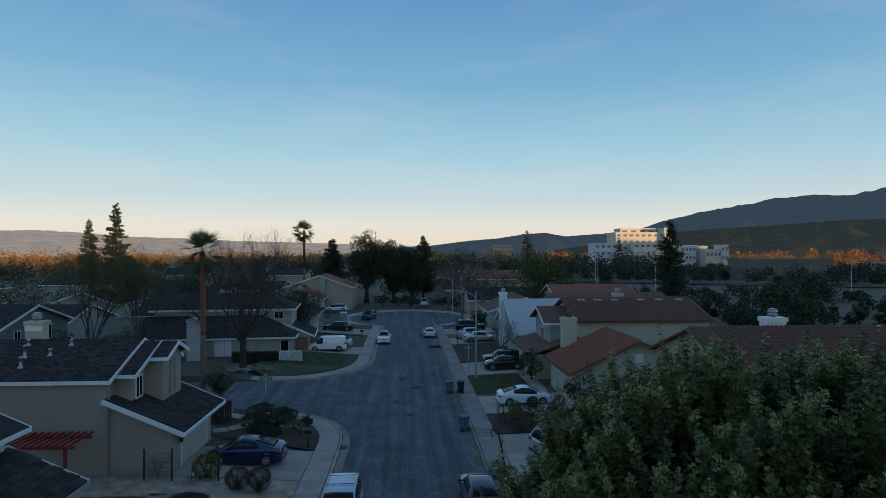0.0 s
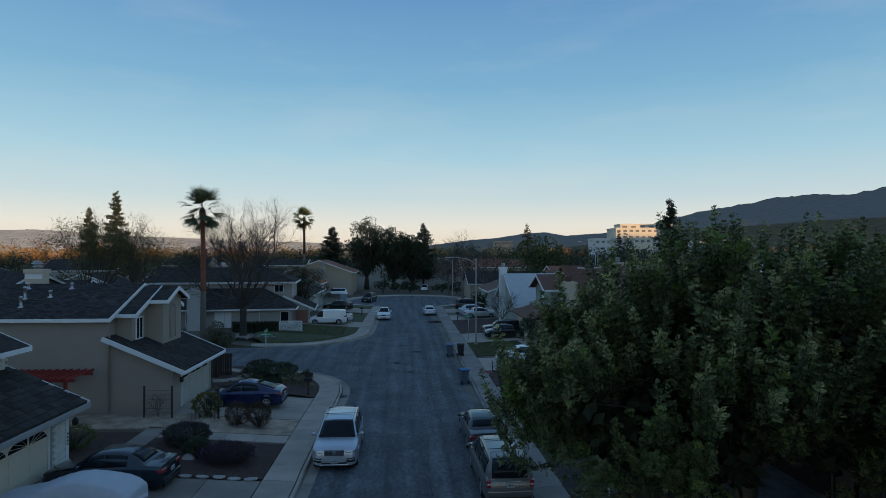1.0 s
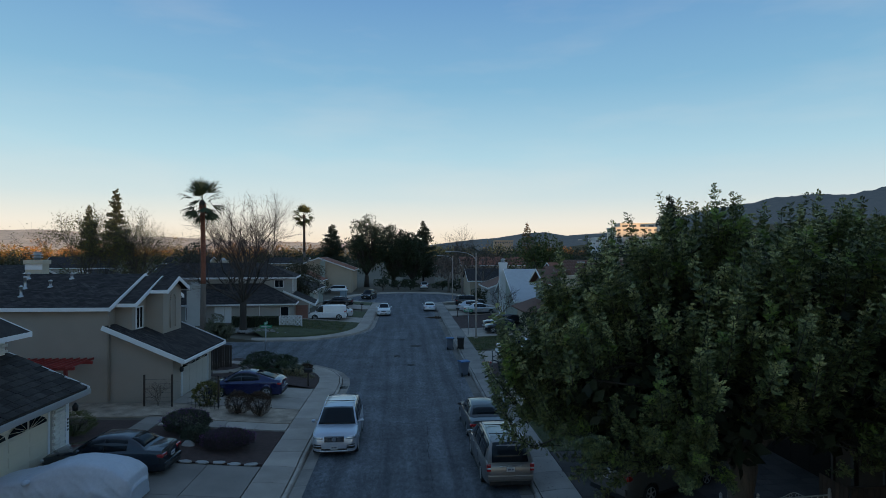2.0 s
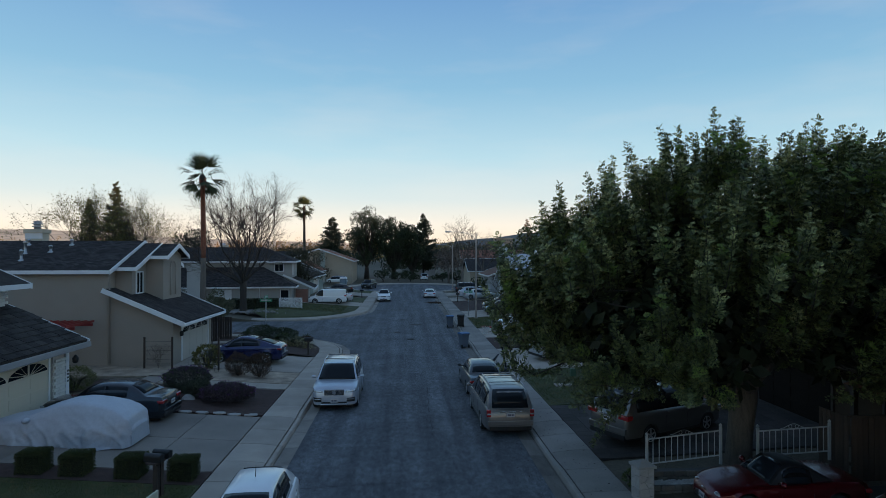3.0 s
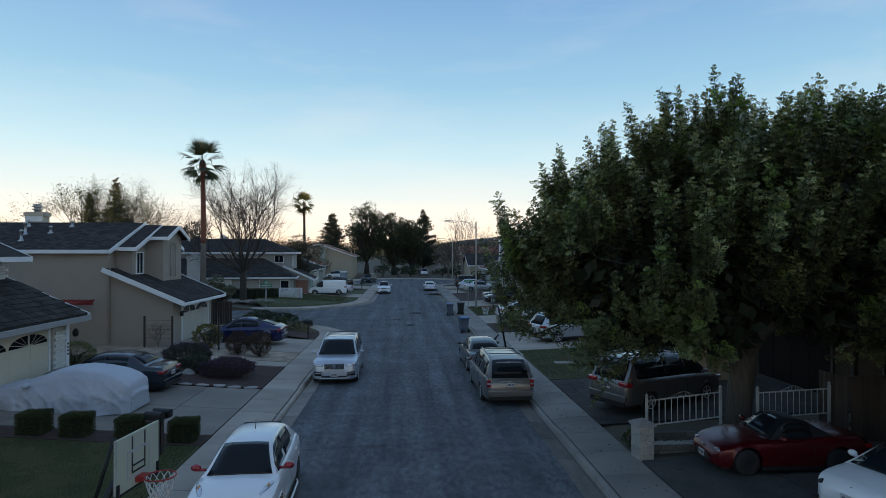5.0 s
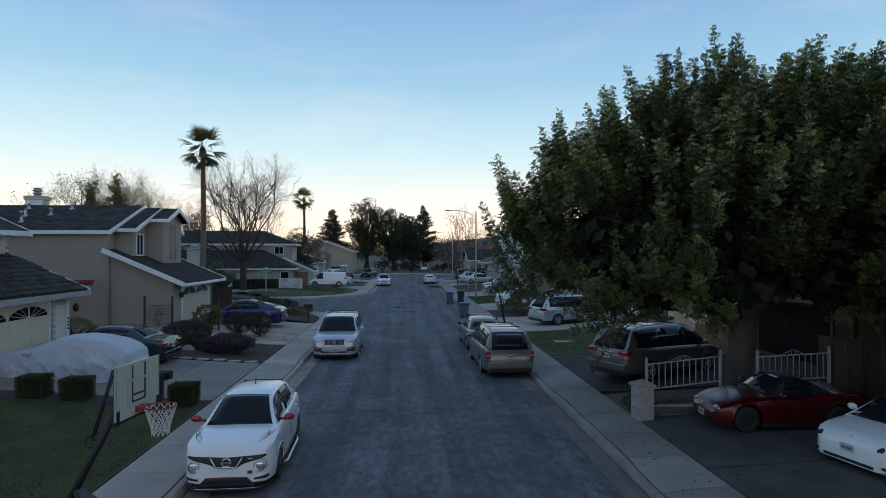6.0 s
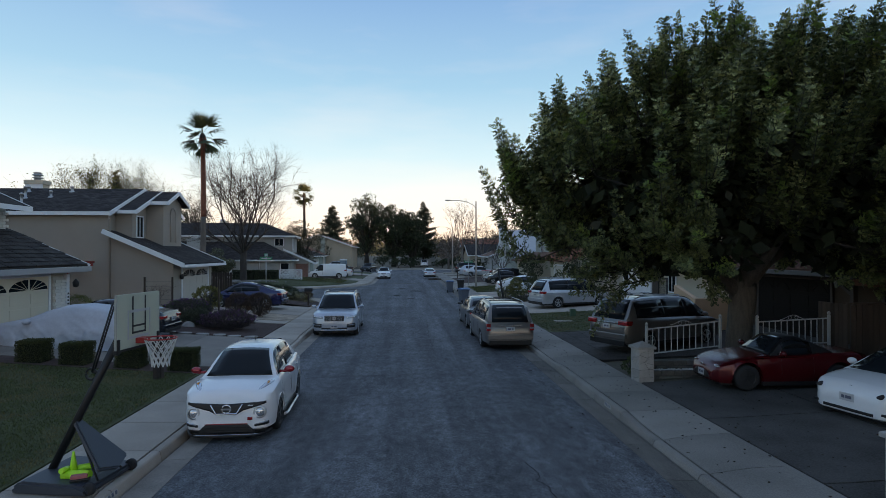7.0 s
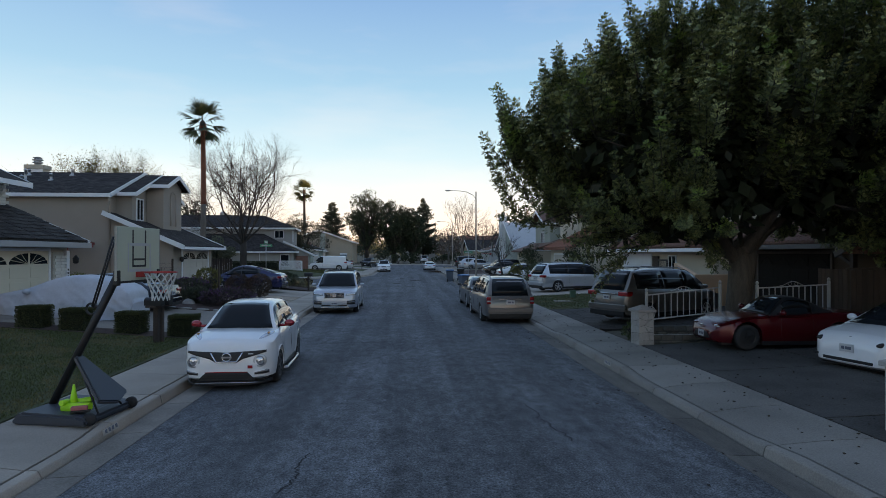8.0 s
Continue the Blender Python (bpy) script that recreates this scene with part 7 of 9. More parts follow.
def conifer(label, x, y, z, h, r, seed, col=(0.040, 0.055, 0.034), layers=26, droop=0.15, bare=0.12, ragged=0.25, dens=1.0):
    rng = np.random.default_rng(seed)
    tree = thing("conifer", label, "tree", x, y, z)
    bm = bmesh.new()
    tube(bm, [(0, 0, -0.3), (0.05, 0, h * 0.4), (0, 0, h)], [h * 0.018, h * 0.012, 0.03], 8)
    part("trunk", bm, BARK, tree)
    bm = bmesh.new()
    pts, dirs = [], []
    for i in range(layers):
        t = bare + (1 - bare) * i / layers
        zz = h * t
        rr = r * (1 - t) ** 0.8 + 0.03
        for k in range(7):
            a = rng.uniform(0, 6.28)
            ln = rr * rng.uniform(1 - ragged * 1.6, 1.0 + ragged * 0.4)
            d = Vector((math.cos(a), math.sin(a), 0.12 - droop))
            p = Vector((0, 0, zz + rng.uniform(-0.5, 0.5) * h / layers))
            e = p + d * ln + Vector((0, 0, 0.12 * ln))
            tube(bm, [p, p + d * ln * 0.5, e], [0.045, 0.03, 0.01], 4, cap=False)
            m = max(8, int(ln * 30 * dens))
            for q in range(m):
                f = rng.uniform(0.18, 1.0)
                o = rng.normal(0, 0.10 + 0.07 * ln, 3)
                c = p.lerp(e, f) + Vector((o[0] * 0.75, o[1] * 0.75, o[2] * 0.5))
                pts.append(tuple(c))
                dirs.append(tuple(d + Vector((0, 0, -0.2))))
    part("branchwork", bm, BARK, tree)
    leaf_cloud("needles", pts, dirs, 0.36 * (h / 15) ** 0.4, leaf_mat(f"needle_{seed}", col, 0.3, 0.12), tree, rng, 0.35, 0.7)
    return tree


def leafy_tree(label, x, y, z, h, rx, ry, seed, leaf, size=0.3, n=2600, trunk=0.25, low=0.25, clumps=14, name="tree", bark=None, lobe=(0.26, 0.46)):
    """A trunk with limbs and a crown of uneven clumps of leaves."""
    rng = np.random.default_rng(seed)
    tree = thing(name, label, "tree", x, y, z)
    bm = bmesh.new()
    tube(bm, [(0, 0, -0.3), (0.05, 0.02, h * low * 0.6), (0, 0, h * low)], [trunk * 1.3, trunk, trunk * 0.8], 10)
    part("trunk", bm, bark or BARK, tree)
    bm = bmesh.new()
    pts, dirs = [], []
    for i in range(clumps):
        while True:
            v = rng.uniform(-1, 1, 3)
            if 0.25 < np.linalg.norm(v) < 0.85:
                break
        c = Vector((v[0] * rx, v[1] * ry, h * (low + (1 - low) / 2) + v[2] * h * (1 - low) / 2))
        q = Vector((0, 0, h * low))
        tube(bm, [q, q.lerp(c, 0.5) + Vector((0, 0, 0.1 * h)) * 0.3, c], [trunk * 0.45, trunk * 0.25, 0.02], 5, cap=False)
        rr = rng.uniform(*lobe)
        m = n // clumps
        g = rng.normal(0, 1, (m, 3))
        g /= np.linalg.norm(g, axis=1)[:, None]
        g *= (rng.uniform(0.35, 1, m) ** 0.5)[:, None]
        for w in g:
            p = c + Vector((w[0] * rx * rr * 1.15, w[1] * ry * rr * 1.15, w[2] * h * (1 - low) * rr * 0.5))
            pts.append(tuple(p))
            dirs.append((w[0], w[1], w[2] + 0.4))
    part("branchwork", bm, bark or BARK, tree)
    leaf_cloud("crown", pts, dirs, size, leaf, tree, rng, 0.6, 0.7)
    return tree


def shrub(label, x, y, z, rx, ry, h, seed, leaf, size=0.09, n=1400, name="shrub", flowers=None, boxy=False, stems=True, flat=0.0):
    rng = np.random.default_rng(seed)
    root = thing(name, label, "shrub", x, y, z)
    if boxy:
        g = rng.uniform(-1, 1, (n, 3))
        ax = rng.integers(0, 3, n)
        sg = np.where(rng.random(n) < 0.5, -1, 1)
        g[np.arange(n), ax] = sg * rng.uniform(0.86, 1.0, n)
        g[:, 2] = np.abs(g[:, 2]) * 2 - 1
    else:
        g = rng.normal(0, 1, (n, 3))
        g /= np.linalg.norm(g, axis=1)[:, None]
        bump_ = np.array([1 + 0.25 * noise.noise(Vector(v) * 2.2 + Vector((seed, 0, 0))) for v in g])
        g *= (bump_ * rng.uniform(0.45, 1, n) ** 0.35)[:, None]
    pts = np.stack([g[:, 0] * rx, g[:, 1] * ry, (g[:, 2] * 0.5 + 0.5) * h * 0.95 + 0.03], 1)
    pts[:, 2] = np.maximum(pts[:, 2], 0.03)
    dirs = g + np.array([0, 0, 0.5])
    bm = bmesh.new()
    if boxy:
        box(bm, -rx * 0.86, rx * 0.86, -ry * 0.86, ry * 0.86, -0.05, h * 0.88)
    else:
        for k in range(14):
            a = k * 2.4
            tube(bm, [(0, 0, -0.05), (math.cos(a) * rx * 0.35, math.sin(a) * ry * 0.35, h * 0.45), (math.cos(a) * rx * 0.7, math.sin(a) * ry * 0.7, h * (0.55 + 0.3 * ((k * 7) % 5) / 5))], [0.025, 0.018, 0.006], 4, cap=False)
    part("core", bm, mat("hedge_core", (0.018, 0.022, 0.012), 1.0, var=0.4, fine=20, bump=0.5) if boxy else BARK, root)
    leaf_cloud("leaves", pts, dirs, size, leaf, root, rng, 0.55, 0.6)
    if flowers is not None:
        k = rng.integers(0, n, n // 10)
        p = pts[k] * np.array([1.08, 1.08, 1.05])
        leaf_cloud("blossom", p[g[k][:, 2] > -0.3], dirs[k][g[k][:, 2] > -0.3], size * 1.2, flowers, root, rng, 0.3, 0.3, "small purple flower spikes")
    return root


def spiky(label, x, y, z, r, n, seed, leaf, w=0.02, arch=0.5, name="shrub"):
    """A tuft of arching strap leaves."""
    rng = random.Random(seed)
    root = thing(name, label, "shrub", x, y, z)
    verts, faces = [], []
    for k in range(n):
        a = rng.uniform(0, 6.28)
        el = rng.uniform(0.15, 1.0)
        ln = r * rng.uniform(0.75, 1.15)
        d = Vector((math.cos(a), math.sin(a), 0))
        s = Vector((-d.y, d.x, 0)) * w
        ps = []
        for q in range(5):
            t = q / 4
            ps.append(d * ln * t * (1 - 0.45 * el) + Vector((0, 0, ln * (el * 1.1 * t - arch * t * t) + 0.04)))
        i = len(verts)
        for q, p in enumerate(ps):
            k2 = 1 - (q / 4) ** 2 * 0.9
            verts.extend([tuple(p - s * k2), tuple(p + s * k2)])
        for q in range(4):
            faces.append((i + 2 * q, i + 2 * q + 1, i + 2 * q + 3, i + 2 * q + 2))
    raw("foliage", verts, faces, leaf, root)
    return root


G_DARK = leaf_mat("dark_leaf", (0.035, 0.050, 0.026), 0.35, 0.15)
G_MID = leaf_mat("mid_leaf", (0.060, 0.082, 0.032), 0.35, 0.2)
G_YELLOW = leaf_mat("yellowing_leaf", (0.125, 0.125, 0.038), 0.4, 0.25)
G_OLIVE = leaf_mat("olive_leaf", (0.115, 0.125, 0.085), 0.3, 0.2)
G_HEDGE = leaf_mat("hedge_leaf", (0.054, 0.070, 0.029), 0.4, 0.15)
G_BROWN = leaf_mat("brown_leaf", (0.065, 0.040, 0.026), 0.4, 0.15)
G_STRAW = leaf_mat("straw_blade", (0.26, 0.23, 0.13), 0.3, 0.2)
PURPLE = leaf_mat("purple_flower", (0.15, 0.05, 0.21), 0.3, 0.2)
G_SAGE = leaf_mat("sage_leaf", (0.055, 0.068, 0.048), 0.3, 0.15)

# left side
bare_tree("large leafless tree with a dense fan of pale twigs", -17.3, 64.0, 0.5, 14.6, 0.46, 0.36, 21, fork=0.23, levels=6, n_main=11, up=0.9, fan=3, bark=BARK, jit=0.40)
leafy_tree("small clipped olive tree with grey-green leaves", -14.7, 47.7, 0.5, 3.6, 1.1, 1.1, 31, G_OLIVE, 0.15, 5200, 0.09, 0.32, 16)
conifer("tall open-branched conifer against the sky", -81.0, 170.3, 0.5, 26.5, 6.6, 41, layers=30, ragged=0.35, dens=1.8)
conifer("slim open-branched conifer against the sky", -88.4, 170.8, 0.5, 22.0, 4.8, 42, layers=27, ragged=0.35, dens=1.8)
bare_tree("multi-stemmed tree with thin yellowing foliage", -33.4, 65.2, 0.5, 14.4, 0.14, 0.26, 22, fork=0.12, levels=5, leaves=(G_YELLOW, 0.15), n_main=8, up=1.0, jit=0.27)
bare_tree("multi-stemmed tree with a few last leaves", -29.0, 66.0, 0.5, 14.0, 0.18, 0.22, 23, fork=0.15, levels=5, leaves=(G_YELLOW, 0.11), n_main=7, up=1.0, jit=0.29)
leafy_tree("dark round evergreen tree behind roofs", -32.0, 90.0, 0.5, 10.4, 3.0, 3.0, 32, G_DARK, 0.35, 2600, 0.3, 0.25)
leafy_tree("dark broad evergreen by the garage", -15.2, 87.0, 0.5, 7.6, 4.2, 3.6, 33, leaf_mat("broad_leaf", (0.05, 0.05, 0.028), 0.35, 0.15), 0.2, 9000, 0.25, 0.2, 22)
leafy_tree("low dark evergreen under the yellowing tree", -30.0, 66.0, 0.5, 4.6, 3.4, 2.4, 34, G_MID, 0.28, 2200, 0.2, 0.12)
leafy_tree("low dark evergreen under the yellowing tree", -37.5, 64.5, 0.5, 4.2, 3.0, 2.0, 35, G_MID, 0.28, 1800, 0.2, 0.12)
# trees closing the street
conifer("dark spreading cedar beside the street end", -20.5, 165.0, 0.4, 16.5, 6.8, 43, layers=28, droop=0.02, ragged=0.35, dens=2.0)
leafy_tree("tall ragged dark eucalyptus closing the street", -10.0, 150.0, 0.4, 18.2, 5.6, 5.0, 36, G_DARK, 0.36, 15000, 0.6, 0.16, 78, lobe=(0.13, 0.27))
leafy_tree("tall ragged dark eucalyptus closing the street", -3.2, 152.0, 0.4, 16.2, 6.0, 5.0, 37, G_DARK, 0.36, 16000, 0.55, 0.10, 78, lobe=(0.14, 0.28))
leafy_tree("tall ragged dark eucalyptus closing the street", 1.6, 154.0, 0.4, 14.8, 4.2, 4.5, 38, G_DARK, 0.36, 11000, 0.5, 0.08, 60, lobe=(0.14, 0.28))
conifer("dark layered cedar closing the street", 4.6, 160.0, 0.4, 17.2, 6.0, 44, layers=26, droop=0.02, ragged=0.35, dens=2.0)
bare_tree("leafless white-barked tree at the bend", 10.6, 112.0, 0.4, 13.0, 0.36, 0.24, 24, fork=0.3, levels=5, n_main=5, up=1.0)
bare_tree("leafless tree among bare thicket", 15.5, 118.0, 0.4, 10.5, 0.6, 0.22, 25, fork=0.25, levels=5, n_main=6)
bare_tree("leafless tree among bare thicket", 9.5, 133.0, 0.4, 9.5, 0.6, 0.22, 26, fork=0.25, levels=5, n_main=6)
bare_tree("leafless tree among bare thicket", 21.0, 127.0, 0.4, 10.0, 0.6, 0.22, 27, fork=0.25, levels=5, n_main=6)
bare_tree("small leafless garden tree by the pale house", 11.5, 70.3, 0.3, 5.4, 0.75, 0.14, 28, fork=0.25, levels=4, n_main=6)
leafy_tree("dense rounded evergreen hedge tree", 26.5, 112.0, 0.4, 11.5, 6.5, 4.0, 39, leaf_mat("bright_leaf", (0.062, 0.088, 0.028), 0.35, 0.2), 0.5, 4200, 0.4, 0.1, 20)
conifer("tall dark redwood behind the roofs", 42.5, 93.0, 0.4, 18.0, 4.6, 45, layers=34, droop=0.1, ragged=0.45, dens=1.8)
leafy_tree("dark tree behind the tiled roofs", 58.0, 86.0, 0.4, 8.5, 6.5, 5.0, 51, G_DARK, 0.5, 3200, 0.4, 0.15)
leafy_tree("dark tree behind the tiled roofs", 70.0, 98.0, 0.4, 9.5, 7.0, 5.0, 52, G_DARK, 0.5, 3200, 0.4, 0.15)
leafy_tree("dark tree behind the tiled roofs", 46.0, 76.0, 0.4, 6.5, 4.0, 4.0, 53, G_DARK, 0.4, 2400, 0.3, 0.15)
# Unseen tree, added to keep skylight off the right-hand driveways.
leafy_tree("broad dark evergreen added out of view to shade the driveways", 15.6, 3.6, 0.4, 14.5, 6.4, 6.4, 56, G_DARK, 0.7, 16000, 0.4, 0.2, 40)
leafy_tree("dark evergreen shrub tree by the driveway", 12.3, 57.5, 0.35, 3.2, 1.4, 1.6, 54, G_DARK, 0.16, 1800, 0.1, 0.1, 9)
leafy_tree("round dark shrub tree by the wall", 13.3, 44.8, 0.35, 3.0, 1.3, 1.3, 55, G_DARK, 0.14, 1800, 0.1, 0.1, 9)
for k, (x, y, h) in enumerate(((-5.5, 140, 3.0), (-2.0, 143, 2.2), (1.0, 141, 2.4), (8.5, 140, 2.6), (11.5, 136, 2.4), (13.2, 105, 2.2), (15.0, 102, 2.6))):
    leafy_tree("low dark shrubs round the turning circle", x, y, 0.35, h, 2.4, 1.6, 60 + k, G_DARK, 0.3, 900, 0.1, 0.05, 8, name="shrub_tree")

# ---- distance ----
def ridge(name, label, pts, depth, foot, mat_, rows=10, rough=0.12, seed=0):
    """A hillside whose skyline runs through (azimuth degrees, height, distance)."""
    verts, faces = [], []
    fine = []
    for (a0, h0, d0), (a1, h1, d1) in zip(pts, pts[1:]):
        n = max(2, int(abs(a1 - a0) / 0.25))
        fine += [(lerp(a0, a1, k / n), lerp(h0, h1, k / n), lerp(d0, d1, k / n)) for k in range(n)]
    fine.append(pts[-1])
    for a, h, d in fine:
        for r in range(rows + 1):
            t = r / rows
            dist = d * lerp(foot, 1.0, t)
            z = h * (t ** 0.9)
            q = Vector((a * 0.55 + seed, t * 3.0, 0.0))
            z *= 1 + rough * noise.fractal(q, 1.0, 2.0, 5) * 1.3 * (1 - t) ** 0.5 + 0.025 * noise.fractal(q * 3, 1.0, 2.0, 4) * t
            dd = dist * (1 + 0.02 * noise.noise(q * 2))
            verts.append((dd * math.sin(radians(a)), dd * math.cos(radians(a)), z - (2 if r == 0 else 0)))
    m = rows + 1
    for i in range(len(fine) - 1):
        for r in range(rows):
            q = i * m + r
            faces.append((q, q + m, q + m + 1, q + 1))
    ob = raw(name, verts, faces, mat_, None, smooth=True)
    tagged(ob, label, "hills", kind="structure")
    return ob


# Distance haze is painted onto each hill as a faint emission.
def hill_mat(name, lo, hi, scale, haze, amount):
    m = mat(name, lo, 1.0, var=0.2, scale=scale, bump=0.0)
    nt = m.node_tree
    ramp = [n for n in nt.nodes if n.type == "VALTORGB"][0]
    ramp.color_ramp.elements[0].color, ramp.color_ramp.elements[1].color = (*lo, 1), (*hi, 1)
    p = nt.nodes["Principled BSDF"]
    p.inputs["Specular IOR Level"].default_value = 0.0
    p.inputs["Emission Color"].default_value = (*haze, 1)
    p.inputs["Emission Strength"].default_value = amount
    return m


def az(px):
    return math.degrees(math.atan((px - 784) / 1045.3)) + 3.55


def rise(px, v, dist):
    """Height that shows at a line of sight v rows over the horizon row."""
    k = (px - 784) / 1045.3
    return 8.0 + (448 - v) * dist / math.hypot(1, k) / 1045.3


def make_hills():
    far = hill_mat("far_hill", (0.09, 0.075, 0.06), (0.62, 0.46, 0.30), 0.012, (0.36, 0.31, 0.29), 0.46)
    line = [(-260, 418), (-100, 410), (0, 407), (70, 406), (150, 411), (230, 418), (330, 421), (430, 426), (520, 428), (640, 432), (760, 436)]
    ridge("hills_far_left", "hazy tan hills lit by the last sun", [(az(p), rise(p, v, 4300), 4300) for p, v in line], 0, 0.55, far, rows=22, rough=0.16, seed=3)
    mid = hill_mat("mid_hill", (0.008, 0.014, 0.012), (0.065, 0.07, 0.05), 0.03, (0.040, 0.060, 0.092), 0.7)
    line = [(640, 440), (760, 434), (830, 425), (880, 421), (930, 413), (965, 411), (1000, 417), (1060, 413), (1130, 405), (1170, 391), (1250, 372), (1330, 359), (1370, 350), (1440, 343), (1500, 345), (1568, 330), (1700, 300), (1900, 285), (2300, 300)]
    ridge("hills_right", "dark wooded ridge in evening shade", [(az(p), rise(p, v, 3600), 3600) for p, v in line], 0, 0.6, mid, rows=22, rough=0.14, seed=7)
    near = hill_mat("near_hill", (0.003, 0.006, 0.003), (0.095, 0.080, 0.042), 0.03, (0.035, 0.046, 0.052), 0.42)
    line = [(980, 440), (1100, 424), (1180, 410), (1260, 402), (1340, 398), (1420, 392), (1500, 386), (1568, 384), (1800, 376), (2200, 380)]
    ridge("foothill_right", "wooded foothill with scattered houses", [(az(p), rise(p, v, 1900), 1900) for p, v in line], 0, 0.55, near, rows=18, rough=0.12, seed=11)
    # an unseen ridge added beside the camera to keep the low sun off the street
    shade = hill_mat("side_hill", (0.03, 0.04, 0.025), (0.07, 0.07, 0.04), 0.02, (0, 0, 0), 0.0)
    verts, faces = [], []
    ys = list(range(-900, 201, 50))
    for y in ys:
        h = 60 * max(0.0, min(1.0, (40 - y) / 130)) * max(0.0, min(1.0, (y + 900) / 200)) + 4 * noise.noise(Vector((y * 0.01, 0, 0)))
        for x, k in ((420, 0.0), (500, 0.45), (580, 0.85), (640, 1.0), (720, 0.9), (900, 0.4), (1100, 0.0)):
            verts.append((x, y, h * k - 1))
    for i in range(len(ys) - 1):
        for k in range(6):
            q = i * 7 + k
            faces.append((q, q + 7, q + 8, q + 1))
    ob = raw("hill_side", verts, faces, shade, None, smooth=True)
    tagged(ob, "unseen wooded hill added to block the low sun", "hills", kind="structure")


make_hills()


def far_woods(name, label, material, n, seed, az0, az1, d0, d1, h0, h1, size):
    """Crowns of a distant tree line: uneven clumps of leaf quads."""
    rng = np.random.default_rng(seed)
    pts, dirs = [], []
    for i in range(n):
        a = radians(rng.uniform(az0, az1))
        d = rng.uniform(d0, d1)
        h = rng.uniform(h0, h1)
        r = h * rng.uniform(0.25, 0.5)
        c = np.array((d * math.sin(a), d * math.cos(a), h * 0.55))
        for lobe in range(6):
            m = 34
            g = rng.normal(0, 1, (m, 3))
            g /= np.linalg.norm(g, axis=1)[:, None]
            o = rng.normal(0, 0.42, 3) * np.array((r, r, h * 0.32)) if lobe else np.zeros(3)
            k = rng.uniform(0.45, 0.75)
            pts.append(c + o + g * np.array((r, r, h * 0.42)) * k * (rng.uniform(0.4, 1, m) ** 0.5)[:, None])
            dirs.append(g + np.array((0, 0, 0.5)))
    root = thing(name, label, "trees", kind="stuff")
    leaf_cloud("crown", np.concatenate(pts), np.concatenate(dirs), size, material, root, rng, 0.75, 0.6)


W_DARK = leaf_mat("wood_dark", (0.035, 0.045, 0.028), 0.4, 0.1)
W_OLIVE = leaf_mat("wood_olive", (0.075, 0.075, 0.035), 0.4, 0.1)
# Rust and gold leaf colours are raised to carry the low sun's glow.
W_RUST = leaf_mat("wood_rust", (0.30, 0.155, 0.05), 0.5, 0.15)
W_GOLD = leaf_mat("wood_gold", (0.22, 0.17, 0.055), 0.5, 0.15)
W_BARE = leaf_mat("wood_bare", (0.13, 0.10, 0.085), 0.35, 0.0)
far_woods("woods_left_rust", "distant rust and gold autumn trees in sun", W_RUST, 170, 1, -38, -4, 330, 640, 10, 16, 0.85)
far_woods("woods_left_gold", "distant olive and gold trees in sun", W_GOLD, 130, 11, -38, 4, 360, 700, 10, 17, 0.9)
far_woods("woods_left_dark", "distant dark evergreens between roofs", W_DARK, 170, 2, -38, 4, 230, 520, 6, 11, 0.85)
far_woods("woods_left_near", "olive and dark trees between the back lots", W_OLIVE, 70, 3, -40, -12, 120, 230, 5, 8, 0.5)
far_woods("woods_mid", "distant olive and gold trees past the street end", W_GOLD, 70, 4, -4, 14, 320, 600, 10, 17, 0.85)
far_woods("woods_mid_dark", "dark evergreens past the street end", W_DARK, 90, 5, 2, 24, 260, 480, 8, 15, 0.85)
far_woods("woods_right_rust", "distant gold trees on the valley floor", W_RUST, 130, 6, 14, 42, 520, 1000, 10, 18, 1.3)
far_woods("woods_right_dark", "dark bank of trees along the freeway", W_DARK, 230, 7, 14, 44, 250, 430, 4, 9, 0.8)
far_woods("woods_right_near", "dark shrubs on the near freeway bank", W_DARK, 170, 8, 12, 44, 105, 190, 1.8, 4.4, 0.55)
far_woods("woods_bare", "brown leafless thicket past the driveways", W_BARE, 40, 9, 3, 9, 150, 230, 6, 10, 0.5)
conifer("golden conifer standing over the woods", 62.0, 300.0, 0, 25.0, 7.0, 46, col=(0.16, 0.10, 0.035), layers=20)
conifer("dark conifer standing over the woods", 110.0, 300.0, 0, 21.0, 5.5, 47, layers=20)
conifer("golden conifer on the valley floor", 420.0, 480.0, 0, 34.0, 7.0, 48, col=(0.16, 0.11, 0.04), layers=20)


def flat_building(label, px0, px1, dist, v_top, v_base, depth, wall, storeys, bays, turn=0.0, name="building"):
    """A flat-roofed block with a band of windows on each storey."""
    k0, k1 = (px0 - 784) / 1045.3, (px1 - 784) / 1045.3
    A = radians(3.55)
    x0, x1 = k0 * dist, k1 * dist
    z1 = 12.85 + (448 - v_top) * dist / 1045.3
    z0 = min(0.0, 12.85 + (448 - v_base) * dist / 1045.3) if v_base else 0.0
    cx = (x0 + x1) / 2
    t = thing(name, label, "building", cx * math.cos(A) + dist * math.sin(A), -cx * math.sin(A) + dist * math.cos(A), 0, -3.55 + turn)
    w = (x1 - x0)
    part("wall", boxes((-w / 2, w / 2, 0, depth, -1, z1)), wall, t)
    part("parapet", boxes((-w / 2 - 0.3, w / 2 + 0.3, -0.3, depth + 0.3, z1 - 0.7, z1 + 0.3)), wall, t)
    sh = z1 / storeys
    for s in range(storeys):
        for b in range(bays):
            a, c = lerp(-w / 2, w / 2, (b + 0.22) / bays), lerp(-w / 2, w / 2, (b + 0.78) / bays)
            part("window", boxes((a, c, -0.12, 0.02, s * sh + sh * 0.38, s * sh + sh * 0.72)), FAR_GLASS, t)
    return t


